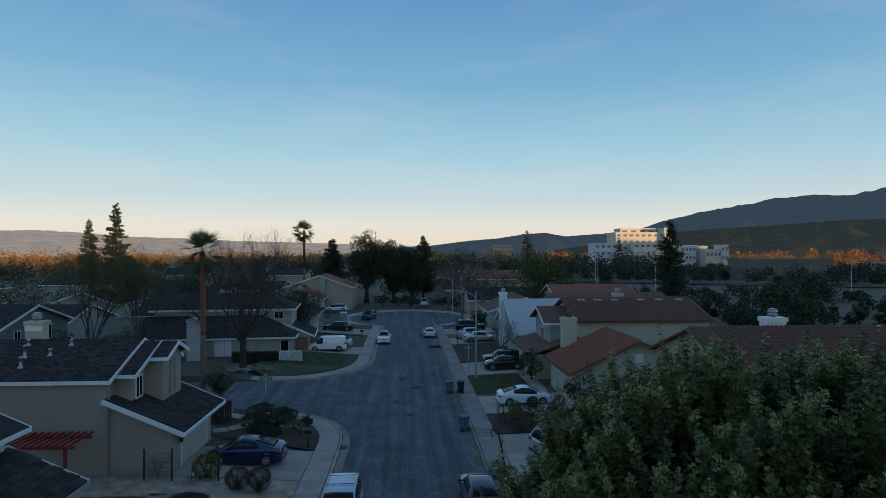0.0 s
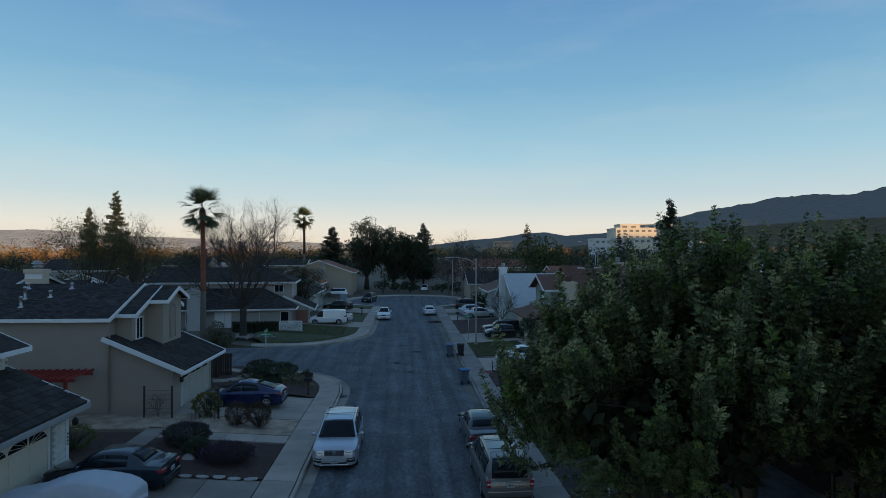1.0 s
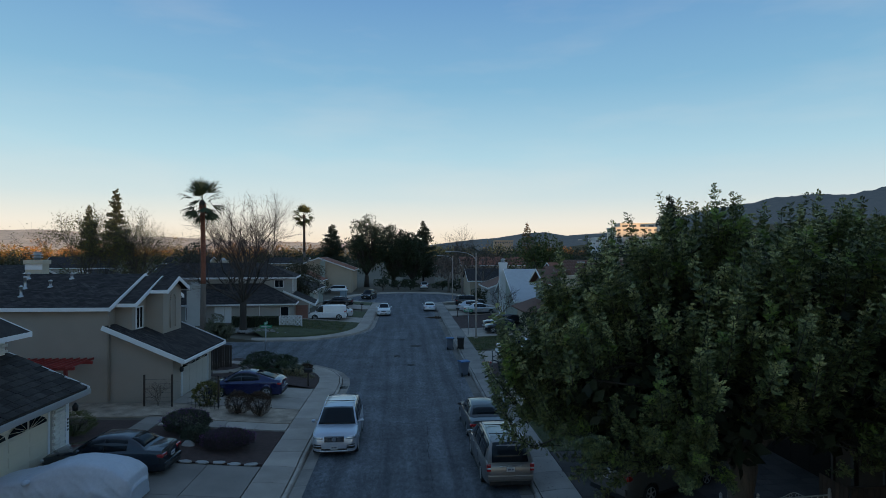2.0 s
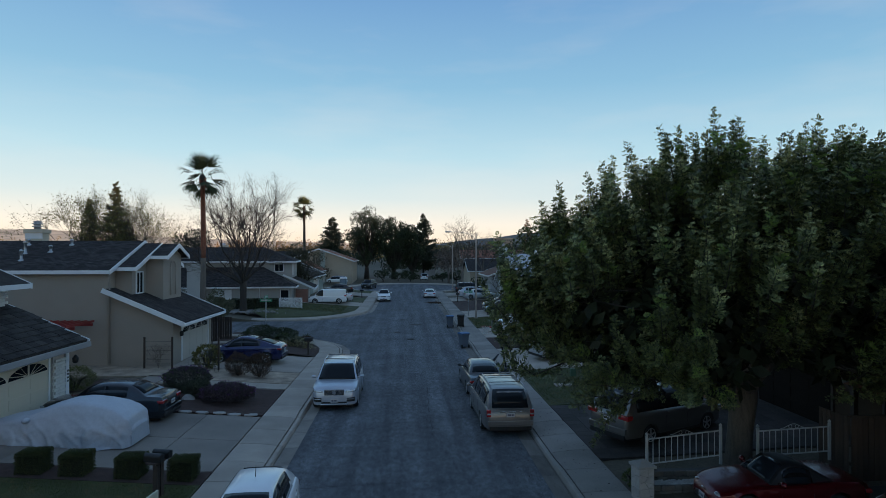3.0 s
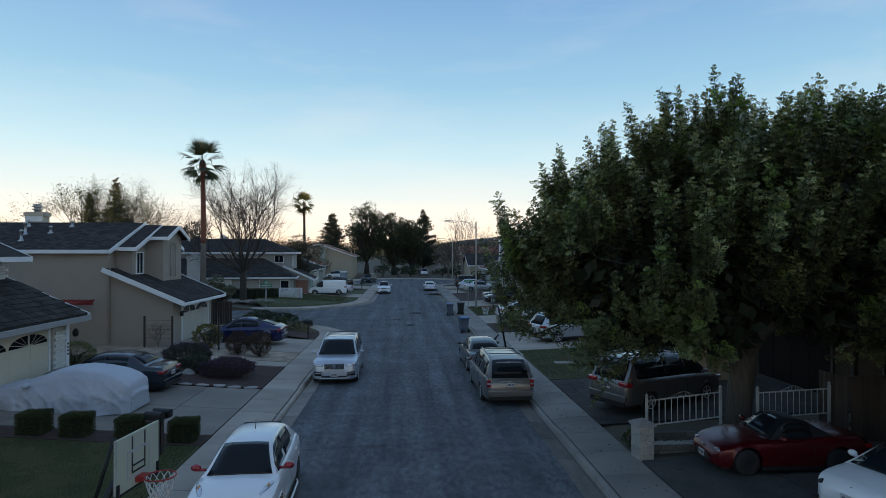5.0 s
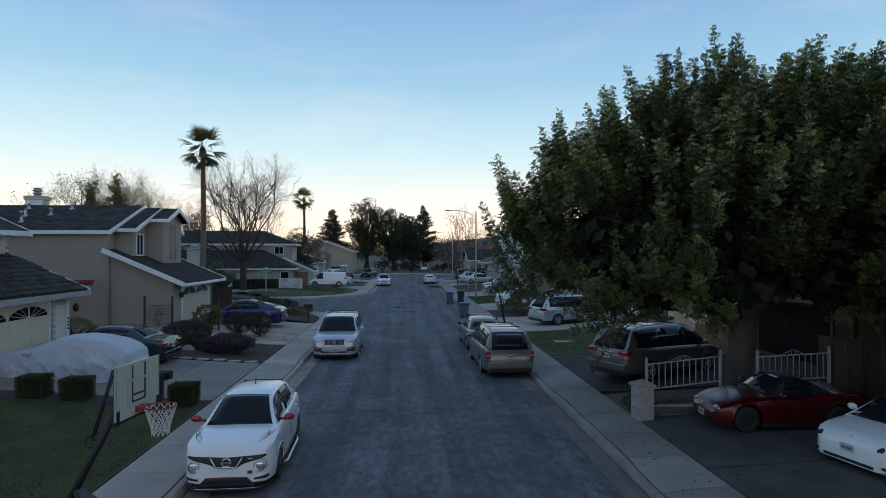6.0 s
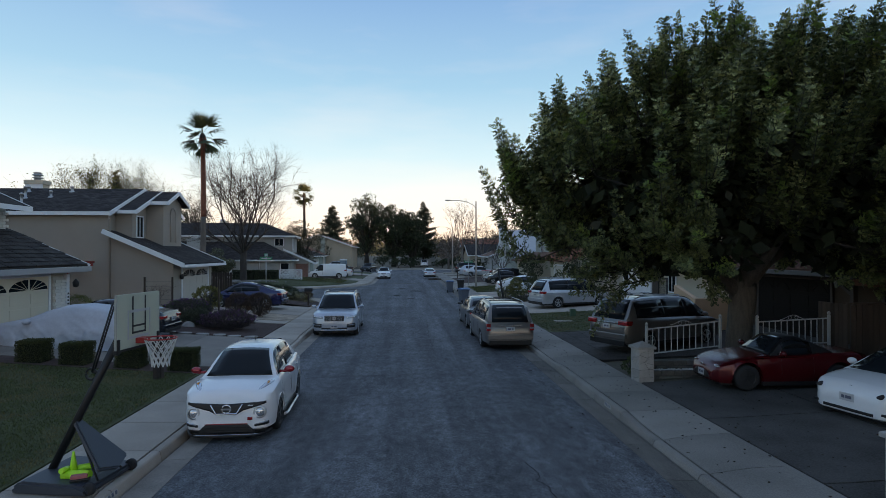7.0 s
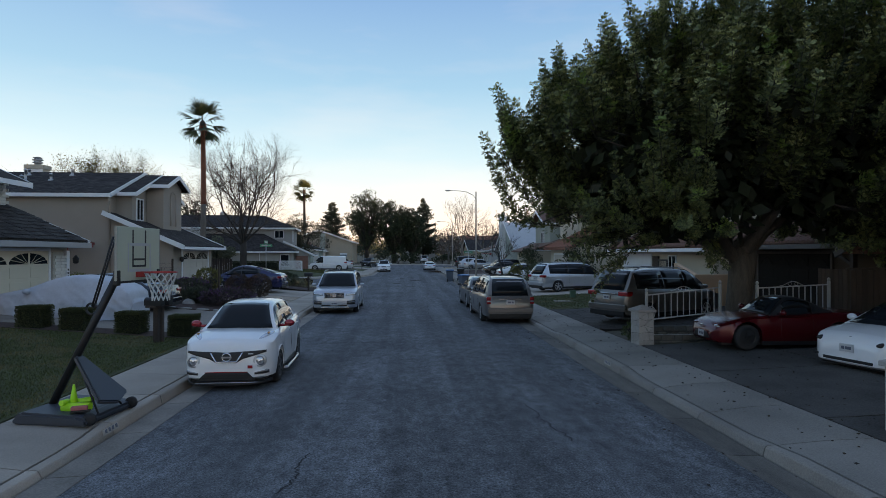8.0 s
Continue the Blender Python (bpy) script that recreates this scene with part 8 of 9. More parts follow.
FAR_GLASS = mat("far_window", (0.16, 0.155, 0.15), 0.4, var=0.3, scale=0.4, bump=0.0)
CREAM_FAR = mat("cream_panel", (0.62, 0.55, 0.45), 0.9, var=0.06, scale=0.2, bump=0.0)
WHITE_FAR = mat("white_panel", (0.62, 0.61, 0.59), 0.9, var=0.06, scale=0.2, bump=0.0)
flat_building("pale hospital wing with square windows", 1053, 1102, 425, 431, 470, 20, WHITE_FAR, 4, 5)
flat_building("tall hospital block lit by the evening sun", 1090, 1188, 440, 412, 470, 24, CREAM_FAR, 6, 9, turn=0)
flat_building("hospital plant floor on the roof", 1098, 1160, 448, 405, 470, 16, CREAM_FAR, 7, 4)
flat_building("stair tower of the hospital", 1176, 1190, 436, 404, 470, 14, CREAM_FAR, 7, 1)
flat_building("sunlit hospital wing with square windows", 1122, 1204, 415, 430, 472, 18, CREAM_FAR, 4, 8)
flat_building("low sunlit hospital entrance", 1100, 1210, 405, 447, 472, 10, CREAM_FAR, 2, 10)
flat_building("white medical office block", 1206, 1232, 430, 435, 470, 18, WHITE_FAR, 3, 4)
flat_building("white medical office block", 1234, 1252, 440, 436, 470, 18, CREAM_FAR, 3, 3)
flat_building("low sunlit medical building", 1250, 1290, 420, 442, 470, 18, CREAM_FAR, 2, 6)
flat_building("narrow sunlit tower wing", 1277, 1289, 418, 434, 470, 12, CREAM_FAR, 3, 2)
flat_building("peach office building among trees", 876, 908, 520, 434, 470, 20, mat("peach_panel", (0.55, 0.38, 0.27), 0.9, var=0.05, bump=0.0), 5, 8)
flat_building("long low flat-roofed workshop with columns", 1322, 1472, 262, 459, 490, 18, mat("tan_panel", (0.17, 0.145, 0.115), 0.9, var=0.08, bump=0.0), 1, 14, name="workshop")


def make_freeway():
    # carriageway running past behind the right-hand lots
    t = mat("pale_carriageway", (0.20, 0.20, 0.20), 0.9, var=0.12, scale=0.1, fine=4, bump=0.0)
    bm = bmesh.new()
    solid(bm, [(38, 262, 0.6), (400, 92, 0.6), (400, 122, 0.6), (38, 292, 0.6)], (0, 0, 0.25))
    bmesh.ops.recalc_face_normals(bm, faces=bm.faces)
    ob = part("freeway", bm, t, None)
    tagged(ob, "pale concrete freeway behind the houses", "road", kind="structure")
    wall = thing("sound_wall", "grey concrete sound wall along the freeway", "wall", kind="structure")
    d = Vector((362, -170, 0)).normalized()
    for k in range(26):
        a = Vector((38, 262, 0.85)) + d * (k * 15.2)
        b = a + d * 15.0
        beam(wall, a + Vector((0, 0, 0)), b, 0.3, 1.0, mat("barrier_concrete", (0.13, 0.13, 0.125), 0.9, var=0.2, scale=0.3), "wall_panel")
        a2, b2 = a + Vector((14, 32, 0)), b + Vector((14, 32, 0))
        beam(wall, a2, b2, 0.4, 2.2, MATS["tan_panel"], "wall_panel")


make_freeway()

# ---- street furniture and garden things ----
def street_lamp(label, x, y, z, h, arm, rz, mat_=None):
    m = mat_ or mat("lamp_concrete", (0.30, 0.25, 0.21), 0.8, var=0.12, scale=3, bump=0.1)
    t = thing("street_lamp", label, "lamp post", x, y, z, rz, group="street lamps")
    bm = bmesh.new()
    tube(bm, [(0, 0, -0.1), (0, 0, 0.35), (0, 0, h)], [0.14, 0.10, 0.055], 12)
    part("pole", bm, m, t)
    part("base", boxes((-0.17, 0.17, -0.17, 0.17, -0.05, 0.12), bevel=0.02), CONCRETE, t)
    bm = bmesh.new()
    tube(bm, [(0, 0, h - 0.75), (-arm * 0.12, 0, h - 0.35), (-arm * 0.35, 0, h - 0.05), (-arm * 0.65, 0, h + 0.08), (-arm, 0, h + 0.1)], [0.035, 0.032, 0.03, 0.028, 0.025], 8)
    part("arm", bm, METAL, t)
    bm = bmesh.new()
    box(bm, -arm - 0.55, -arm + 0.02, -0.11, 0.11, h + 0.05, h + 0.16, 0.04)
    hd = part("lamp_head", bm, METAL, t)
    part("lens", boxes((-arm - 0.5, -arm - 0.15, -0.08, 0.08, h + 0.02, h + 0.055), bevel=0.01), LAMP_CLEAR, hd)
    return t


street_lamp("tall street lamp with a curved arm over the road", 7.1, 60.0, 0.16, 8.75, 2.6, 0)
street_lamp("street lamp at the bend with a curved arm", 8.4, 107.5, 0.3, 8.0, 2.3, 0)
street_lamp("street lamp with a curved arm over the back street", -34.0, 46.5, 0.6, 8.6, 2.3, 0)
for x, y in ((60, 128), (82, 190), (118, 150), (56, 170), (150, 150)):
    street_lamp("tall grey freeway lamp with an arm", x, y, 0.5, 10.5, 3.0, 20 if x != 118 else 160, METAL)


def double_lamp(x, y):
    t = thing("street_lamp", "tall double-armed freeway lamp post", "lamp post", x, y, 0.5, 10, group="street lamps")
    bm = bmesh.new()
    tube(bm, [(0, 0, 0), (0, 0, 12)], [0.13, 0.06], 8)
    part("pole", bm, METAL, t)
    for s in (-1, 1):
        bm = bmesh.new()
        tube(bm, [(0, 0, 11.9), (s * 2.0, 0, 12.3), (s * 4.6, 0, 12.1)], 0.05, 6)
        box(bm, s * 4.6 - 0.4, s * 4.6 + 0.4, -0.15, 0.15, 12.0, 12.15)
        part("arm", bm, METAL, t)


double_lamp(52.0, 160.0)

SIGN_GREEN = mat("sign_green", (0.02, 0.24, 0.12), 0.4, var=0.05, bump=0.0)


def street_sign(x, y, z, h, rz):
    t = thing("street_sign", "green street name sign on a slim post", "sign", x, y, z, rz, group="street signs")
    bm = bmesh.new()
    tube(bm, [(0, 0, -0.1), (0, 0, h)], 0.032, 8)
    part("post", bm, METAL, t)
    for r, zz in ((0, h - 0.24), (82, h + 0.02)):
        pl = part("blade", boxes((-0.46, 0.46, -0.012, 0.012, 0, 0.23), bevel=0.004), SIGN_GREEN, t)
        pl.matrix_basis = pose(0, 0, zz, 0, 0, r)
        part("bars", boxes((-0.34, 0.12, -0.016, 0.016, 0.075, 0.16), (0.18, 0.34, -0.016, 0.016, 0.09, 0.15)), PLATE_W, pl)


street_sign(-10.75, 46.1, 0.50, 2.85, 5)
street_sign(6.6, 62.8, 0.15, 2.7, 5)

LID_BLUE = mat("blue_lid", (0.03, 0.13, 0.30), 0.5, var=0.1, bump=0.03)
BIN_GREY = mat("grey_bin", (0.10, 0.12, 0.15), 0.55, var=0.1, bump=0.03)


def wheelie_bin(label, x, y, z, rz, body, lid):
    t = thing("wheelie_bin", label, "bin", x, y, z, rz, group="wheelie bins at the kerb")
    bm = bmesh.new()
    lo, hi = 0.24, 0.30
    v = [bm.verts.new(p) for p in ((-lo, -lo, 0.05), (lo, -lo, 0.05), (lo, lo, 0.05), (-lo, lo, 0.05), (-hi, -hi - 0.06, 0.98), (hi, -hi - 0.06, 0.98), (hi, hi, 0.98), (-hi, hi, 0.98))]
    for f in ((3, 2, 1, 0), (4, 5, 6, 7), (0, 1, 5, 4), (1, 2, 6, 5), (2, 3, 7, 6), (3, 0, 4, 7)):
        bm.faces.new([v[i] for i in f])
    bmesh.ops.bevel(bm, geom=list(bm.edges), offset=0.03, segments=2, affect="EDGES")
    part("body", bm, body, t)
    part("rim", boxes((-0.33, 0.33, -0.39, 0.33, 0.95, 1.0), bevel=0.015), body, t)
    bm = bmesh.new()
    solid(bm, [(-0.33, -0.40, 1.0), (-0.33, 0.36, 1.0), (-0.33, 0.36, 1.07), (-0.33, -0.1, 1.12), (-0.33, -0.38, 1.05)], (0.66, 0, 0))
    bmesh.ops.recalc_face_normals(bm, faces=bm.faces)
    part("lid", bm, lid, t)
    bm = bmesh.new()
    tube(bm, [(-0.24, 0.40, 1.0), (0.24, 0.40, 1.0)], 0.02, 6)
    part("handle", bm, body, t)
    for s in (-1, 1):
        bm = bmesh.new()
        lathe(bm, [(0.04, -0.03), (0.13, -0.03), (0.13, 0.03), (0.04, 0.03)], 14, (s * 0.27, 0.28, 0.13), "x")
        part("wheel", bm, RUBBER, t)


wheelie_bin("grey wheelie bin with a blue lid", 4.15, 42.7, 0.0, 200, BIN_GREY, LID_BLUE)
wheelie_bin("grey wheelie bin with a blue lid", 4.0, 54.4, 0.0, 185, BIN_GREY, LID_BLUE)
wheelie_bin("black wheelie bin on the pavement", 4.95, 53.6, 0.15, 170, BLACK, BLACK)

BOARD = glass_mat("clear_acrylic", (0.60, 0.63, 0.50), 0.3)
BOARD.node_tree.nodes["Principled BSDF"].inputs["Alpha"].default_value = 0.86
HOOP_RED = mat("hoop_red", (0.40, 0.03, 0.025), 0.5, var=0.1, bump=0.0)
NET = mat("net_cord", (0.62, 0.62, 0.60), 0.9, var=0.1, bump=0.0)


def board_mat_clear(name, col, alpha):
    m = mat(name, col, 0.25, var=0.06, scale=2, bump=0.0)
    m.node_tree.nodes["Principled BSDF"].inputs["Alpha"].default_value = alpha
    return m


CLEAR_BOARD = board_mat_clear("clear_board", (0.5, 0.55, 0.55), 0.35)


def hoop_set(label, x, y, z, rz, board_mat, lean, reach, board_z, name="basketball_hoop", scale=1.0, base=True):
    """A portable hoop; local +x is the way it throws out over the street."""
    t = thing(name, label, "basketball hoop", x, y, z, rz)
    foot, top = Vector((-0.24 if base else 0, 0, 0.15)), Vector((lean + 0.14, 0, board_z + 0.16))
    bm = bmesh.new()
    tube(bm, [foot, foot.lerp(top, 0.5), top], 0.058, 10)
    part("pole", bm, BLACK, t)
    if base:
        bm = bmesh.new()
        sec = [(-0.42, 0.0), (-0.42, 0.10), (-0.30, 0.19), (0.55, 0.15), (0.72, 0.10), (0.72, 0.0)]
        solid(bm, [(a, -0.58, b) for a, b in sec], (0, 1.16, 0))
        bmesh.ops.recalc_face_normals(bm, faces=bm.faces)
        bmesh.ops.bevel(bm, geom=list(bm.edges), offset=0.035, segments=2, affect="EDGES")
        part("base_tank", bm, mat("slate_plastic", (0.035, 0.042, 0.055), 0.5, var=0.15, bump=0.05), t)
        bm = bmesh.new()
        solid(bm, [(0.14, -0.07, 0.88), (0.14, 0.07, 0.88), (0.72, 0.34, 0.26), (0.80, 0.0, 0.18), (0.72, -0.34, 0.26)], (0.05, 0, 0.06))
        bmesh.ops.recalc_face_normals(bm, faces=bm.faces)
        bmesh.ops.bevel(bm, geom=list(bm.edges), offset=0.02, segments=2, affect="EDGES")
        part("pole_cover", bm, MATS["slate_plastic"], t)
        for s in (-1, 1):
            bm = bmesh.new()
            tube(bm, [(0.70, s * 0.28, 0.12), (0.25, s * 0.06, 0.75)], 0.016, 6)
            part("brace", bm, BLACK, t)
            bm = bmesh.new()
            lathe(bm, [(0.02, -0.03), (0.09, -0.03), (0.09, 0.03), (0.02, 0.03)], 14, (0.72, s * 0.5, 0.09), "y")
            part("wheel", bm, RUBBER, t)
    bx = lean + reach
    # counterweight strut with its grip, and the arms between pole and board
    low, high = foot.lerp(top, 0.72) + Vector((-0.13, 0, 0.02)), Vector((lean + 0.04, 0, board_z + 0.66 * scale))
    bm = bmesh.new()
    for s in (-0.03, 0.03):
        tube(bm, [low + Vector((0, s, 0)), high + Vector((0, s, 0))], 0.014, 6)
    tube(bm, [high, (bx - 0.05, 0, board_z + 0.42 * scale)], 0.016, 6)
    part("strut", bm, BLACK, t)
    bm = bmesh.new()
    tube(bm, [low + Vector((-0.03 + 0.085 * math.cos(q), 0, -0.04 + 0.085 * math.sin(q))) for q in [2 * math.pi * k / 14 for k in range(15)]], 0.018, 6, cap=False)
    tube(bm, [low, foot.lerp(top, 0.72)], 0.03, 6)
    part("grip", bm, BLACK, t)
    for s in (-1, 1):
        bm = bmesh.new()
        tube(bm, [(top.x - 0.02, s * 0.07, top.z - 0.02), (bx - 0.05, s * 0.10, board_z + 0.22)], 0.022, 6)
        part("arm", bm, BLACK, t)
        part("corner_pad", boxes((bx - 0.04, bx + 0.03, min(s * 0.545 * scale, s * (0.545 * scale - 0.07)), max(s * 0.545 * scale, s * (0.545 * scale - 0.07)), board_z - 0.06, board_z + 0.16), bevel=0.01), BLACK, t)
    w, h = 1.08 * scale, 0.80 * scale
    b = part("backboard", boxes((bx - 0.015, bx + 0.015, -w / 2, w / 2, board_z, board_z + h), bevel=0.006), board_mat, t)
    part("frame", boxes((bx - 0.025, bx + 0.022, -w / 2 - 0.025, w / 2 + 0.025, board_z - 0.03, board_z + 0.003)), BLACK, b)
    part("edge_trim", boxes((bx - 0.018, bx + 0.018, -w / 2 - 0.012, -w / 2 - 0.001, board_z + 0.01, board_z + h), (bx - 0.018, bx + 0.018, w / 2 + 0.001, w / 2 + 0.012, board_z + 0.01, board_z + h)), mat("grey_edge", (0.30, 0.31, 0.28), 0.6), b)
    r = 0.011
    part("target_square", boxes((bx + 0.016, bx + 0.021, -0.29, -0.29 + 2 * r, board_z + 0.13, board_z + 0.56), (bx + 0.016, bx + 0.021, 0.29 - 2 * r, 0.29, board_z + 0.13, board_z + 0.56), (bx + 0.016, bx + 0.021, -0.24, 0.24, board_z + 0.52, board_z + 0.56), (bx + 0.016, bx + 0.021, -0.24, 0.24, board_z + 0.13, board_z + 0.17)), PLATE_W, b)
    for s in (-0.16, 0.16):
        part("back_rail", boxes((bx - 0.05, bx + 0.0165, s - 0.018, s + 0.018, board_z + 0.20, board_z + h - 0.04)), BLACK, b)
    for z in (0.20, 0.30):
        part("back_rail", boxes((bx - 0.05, bx + 0.0165, -0.142, 0.142, board_z + z, board_z + z + 0.03)), BLACK, b)
    cx, cz, R = bx + 0.36, board_z + 0.12, 0.225
    bm = bmesh.new()
    ring = [(cx + R * math.cos(a), R * math.sin(a), cz) for a in [2 * math.pi * k / 24 for k in range(25)]]
    tube(bm, ring, 0.012, 6, cap=False)
    box(bm, bx + 0.015, bx + 0.14, -0.09, 0.09, cz - 0.07, cz + 0.01)
    part("rim", bm, HOOP_RED, t)
    bm = bmesh.new()
    n = 12
    for k in range(n):
        for sgn in (-1, 1):
            pts = []
            for q in range(6):
                a = 2 * math.pi * (k + sgn * 0.5 * q) / n
                rr = R * lerp(1.0, 0.55, min(1, q / 4))
                pts.append((cx + rr * math.cos(a), rr * math.sin(a), cz - 0.085 * q))
            tube(bm, pts, 0.008, 4, cap=False)
    part("net", bm, NET, t)
    return t


hoop_set("portable basketball hoop leaning over the kerb with a cloudy acrylic board", -5.20, 9.42, 0.16, -8, BOARD, 0.72, 0.42, 2.08)
hoop_set("black basketball hoop with clear board on the pavement", 5.45, 33.6, 0.16, 172, CLEAR_BOARD, 0.05, 0.5, 2.35, scale=0.95)


def toy_pile():
    neon = mat("neon_plastic", (0.35, 0.72, 0.03), 0.5, var=0.08, bump=0.0)
    t = thing("toy", "bright green inflatable toy with a spike on the hoop base", "toy", -4.95, 9.15, 0.33)
    for i, (pts, r) in enumerate((([(0, 0, 0.02), (0.0, 0.0, 0.36)], [0.07, 0.015]), ([(-0.12, -0.05, 0.03), (0.3, -0.12, 0.06)], [0.07, 0.06]), ([(-0.1, 0.08, 0.05), (0.24, 0.06, 0.12)], [0.06, 0.05]), ([(-0.08, 0.0, 0.1), (-0.1, -0.15, 0.12)], [0.05, 0.04]))):
        bm = bmesh.new()
        tube(bm, pts, r, 10)
        part("spike" if i == 0 else "limb", bm, neon, t)
    t = thing("shoe", "faded red slipper on the hoop base", "shoe", -4.75, 8.95, 0.33, 20)
    part("sole", boxes((-0.13, 0.13, -0.05, 0.05, 0, 0.03), bevel=0.012), BLACK, t)
    part("upper", boxes((-0.12, 0.10, -0.045, 0.045, 0.03, 0.09), bevel=0.02), mat("faded_red", (0.40, 0.12, 0.12), 0.8), t)


toy_pile()


def mailbox(label, x, y, z, rz, twin=False, dark=None):
    m = dark or WOOD_DK
    t = thing("mailbox", label, "mailbox", x, y, z, rz, group="kerbside mailboxes")
    if twin:
        part("post", boxes((-0.14, -0.02, -0.07, 0.07, -0.1, 1.0), bevel=0.008), m, t)
        part("post", boxes((0.02, 0.14, -0.07, 0.07, -0.1, 1.0), bevel=0.008), m, t)
        part("shelf", boxes((-0.34, 0.34, -0.16, 0.16, 0.98, 1.03), bevel=0.008), m, t)
    else:
        part("post", boxes((-0.05, 0.05, -0.05, 0.05, -0.1, 0.95), bevel=0.006), m, t)
        part("shelf", boxes((-0.1, 0.1, -0.22, 0.22, 0.93, 0.97), bevel=0.006), m, t)
    for k in ((-0.18, 0.16) if twin else (0.0,)):
        bm = bmesh.new()
        sec = [(-0.09, 0.0), (0.09, 0.0), (0.09, 0.13)] + [(0.09 * math.cos(a), 0.13 + 0.09 * math.sin(a)) for a in [math.pi * q / 8 for q in range(1, 8)]] + [(-0.09, 0.13)]
        base = 1.03 if twin else 0.97
        solid(bm, [(k + a, -0.25, base + b) for a, b in sec], (0, 0.5, 0))
        bmesh.ops.recalc_face_normals(bm, faces=bm.faces)
        bx = part("box", bm, BLACK, t)
        part("flap", boxes((k - 0.085, k + 0.085, -0.262, -0.248, base + 0.005, base + 0.19), bevel=0.01), BLACK, bx)
    return t


mailbox("dark wooden twin-post kerbside mailbox", -6.75, 16.6, 0.2, 75, True)
mailbox("black mailbox on a slim post in a mulch bed", -6.35, 38.9, 0.18, 80)
mailbox("dark mailbox on a post", -6.6, 88.5, 0.2, 80)
mailbox("pale mailbox on a post", 7.0, 80.5, 0.2, 80)

# clipped hedge cubes by the driveway
for k, x in enumerate((-10.8, -9.6, -8.05, -6.55)):
    shrub("clipped square green hedge cube by the driveway", x, 17.92, gz(x, 18) + 0.0, 0.36, 0.32, 0.62, 70 + k, G_HEDGE, 0.038, 7500, "hedge", boxy=True)
shrub("round light green bush beside the garage", -14.9, 27.6, 0.62, 0.85, 0.8, 1.15, 75, leaf_mat("lime_leaf", (0.10, 0.12, 0.035), 0.3, 0.2), 0.05, 5000)
shrub("grey-green lavender bush with purple flowers", -10.3, 28.6, 0.42, 1.05, 0.8, 1.05, 76, G_SAGE, 0.075, 9000, flowers=PURPLE)
shrub("grey-green lavender bush with purple flowers", -9.4, 27.2, 0.40, 0.6, 0.6, 0.7, 77, G_SAGE, 0.075, 4000)
shrub("low sprawling bush with purple flowers in the mulch bed", -7.85, 26.6, 0.28, 1.15, 0.85, 0.8, 78, leaf_mat("plum_leaf", (0.06, 0.05, 0.055), 0.3, 0.15), 0.07, 9000, flowers=PURPLE)
shrub("dark reddish brown round bush beside gravel", -8.9, 31.9, 0.36, 0.65, 0.6, 1.25, 79, G_BROWN, 0.045, 7000)
shrub("dark reddish brown round bush beside gravel", -7.75, 31.8, 0.3, 0.62, 0.6, 1.3, 80, G_BROWN, 0.045, 7000)
shrub("lemon bush with yellow-green leaves on a frame", -10.9, 33.2, 0.5, 0.75, 0.5, 1.35, 81, G_YELLOW, 0.11, 1500)
shrub("low green shrub under the red pergola", -15.4, 27.2, 0.62, 0.6, 0.5, 0.8, 82, G_MID, 0.10, 700)
for k, (x, y, r) in enumerate(((-10.3, 44.2, 0.75), (-9.2, 43.3, 0.7), (-8.3, 44.6, 0.8), (-11.6, 44.8, 0.6), (-7.4, 45.3, 0.6))):
    y = 40.6 + (y - 40.6) * 0.8
    spiky("dark fan-leaved palm-like shrub in the corner bed", x, y, gz(x, y) + 0.16, r * 1.4, 80, 90 + k, G_DARK, 0.04, 0.5)
for k, (x, y, r) in enumerate(((-7.6, 42.4, 0.95), (-6.9, 41.9, 0.8), (-8.4, 42.1, 0.8))):
    y = 40.6 + (y - 40.6) * 0.8
    spiky("pale straw-coloured ornamental grass tuft", x, y, gz(x, y) + 0.10, r * 1.15, 200, 100 + k, G_STRAW, 0.013, 0.65)
for k, (x, y, rx, h) in enumerate(((-10.8, 42.6, 0.8, 0.8), (-9.4, 46.2, 0.9, 0.7), (-11.2, 46.4, 0.8, 0.7))):
    y = 40.6 + (y - 40.6) * 0.8
    shrub("low dark evergreen shrub in the corner bed", x, y, gz(x, y) + 0.14, rx, rx, h, 110 + k, G_DARK, 0.09, 1100)
for k, x in enumerate((-18.9, -17.6, -16.3, -15.1)):
    shrub("clipped dark box hedge along the house front", x, 67.9, 0.55, 0.62, 0.4, 1.15, 120 + k, G_DARK, 0.12, 900, "hedge", boxy=True)
def bed_z(x):
    """Height of the corner bed's slope."""
    return lerp(0.182, 0.69, max(0.0, min(1.0, (-5.85 - x) / 7.45 * 1.45)))


def garden_path():
    t = thing("garden_path", "pale concrete path curving through the corner bed", "path", kind="structure")
    line = [(-13.2, 41.3), (-12.2, 41.6), (-11.5, 42.4), (-11.3, 43.4), (-11.7, 44.4), (-12.6, 45.0), (-13.6, 45.3)]
    for (ax, ay), (bx, by) in zip(line, line[1:]):
        d = Vector((bx - ax, by - ay, 0)).normalized()
        n = Vector((-d.y, d.x, 0)) * 0.48
        a, b = Vector((ax, ay, 0.66)) + d * 0.012, Vector((bx, by, 0.66)) - d * 0.012
        bm = bmesh.new()
        solid(bm, [a - n, b - n, b + n, a + n], (0, 0, 0.075))
        bmesh.ops.recalc_face_normals(bm, faces=bm.faces)
        part("slab", bm, CONCRETE, t)


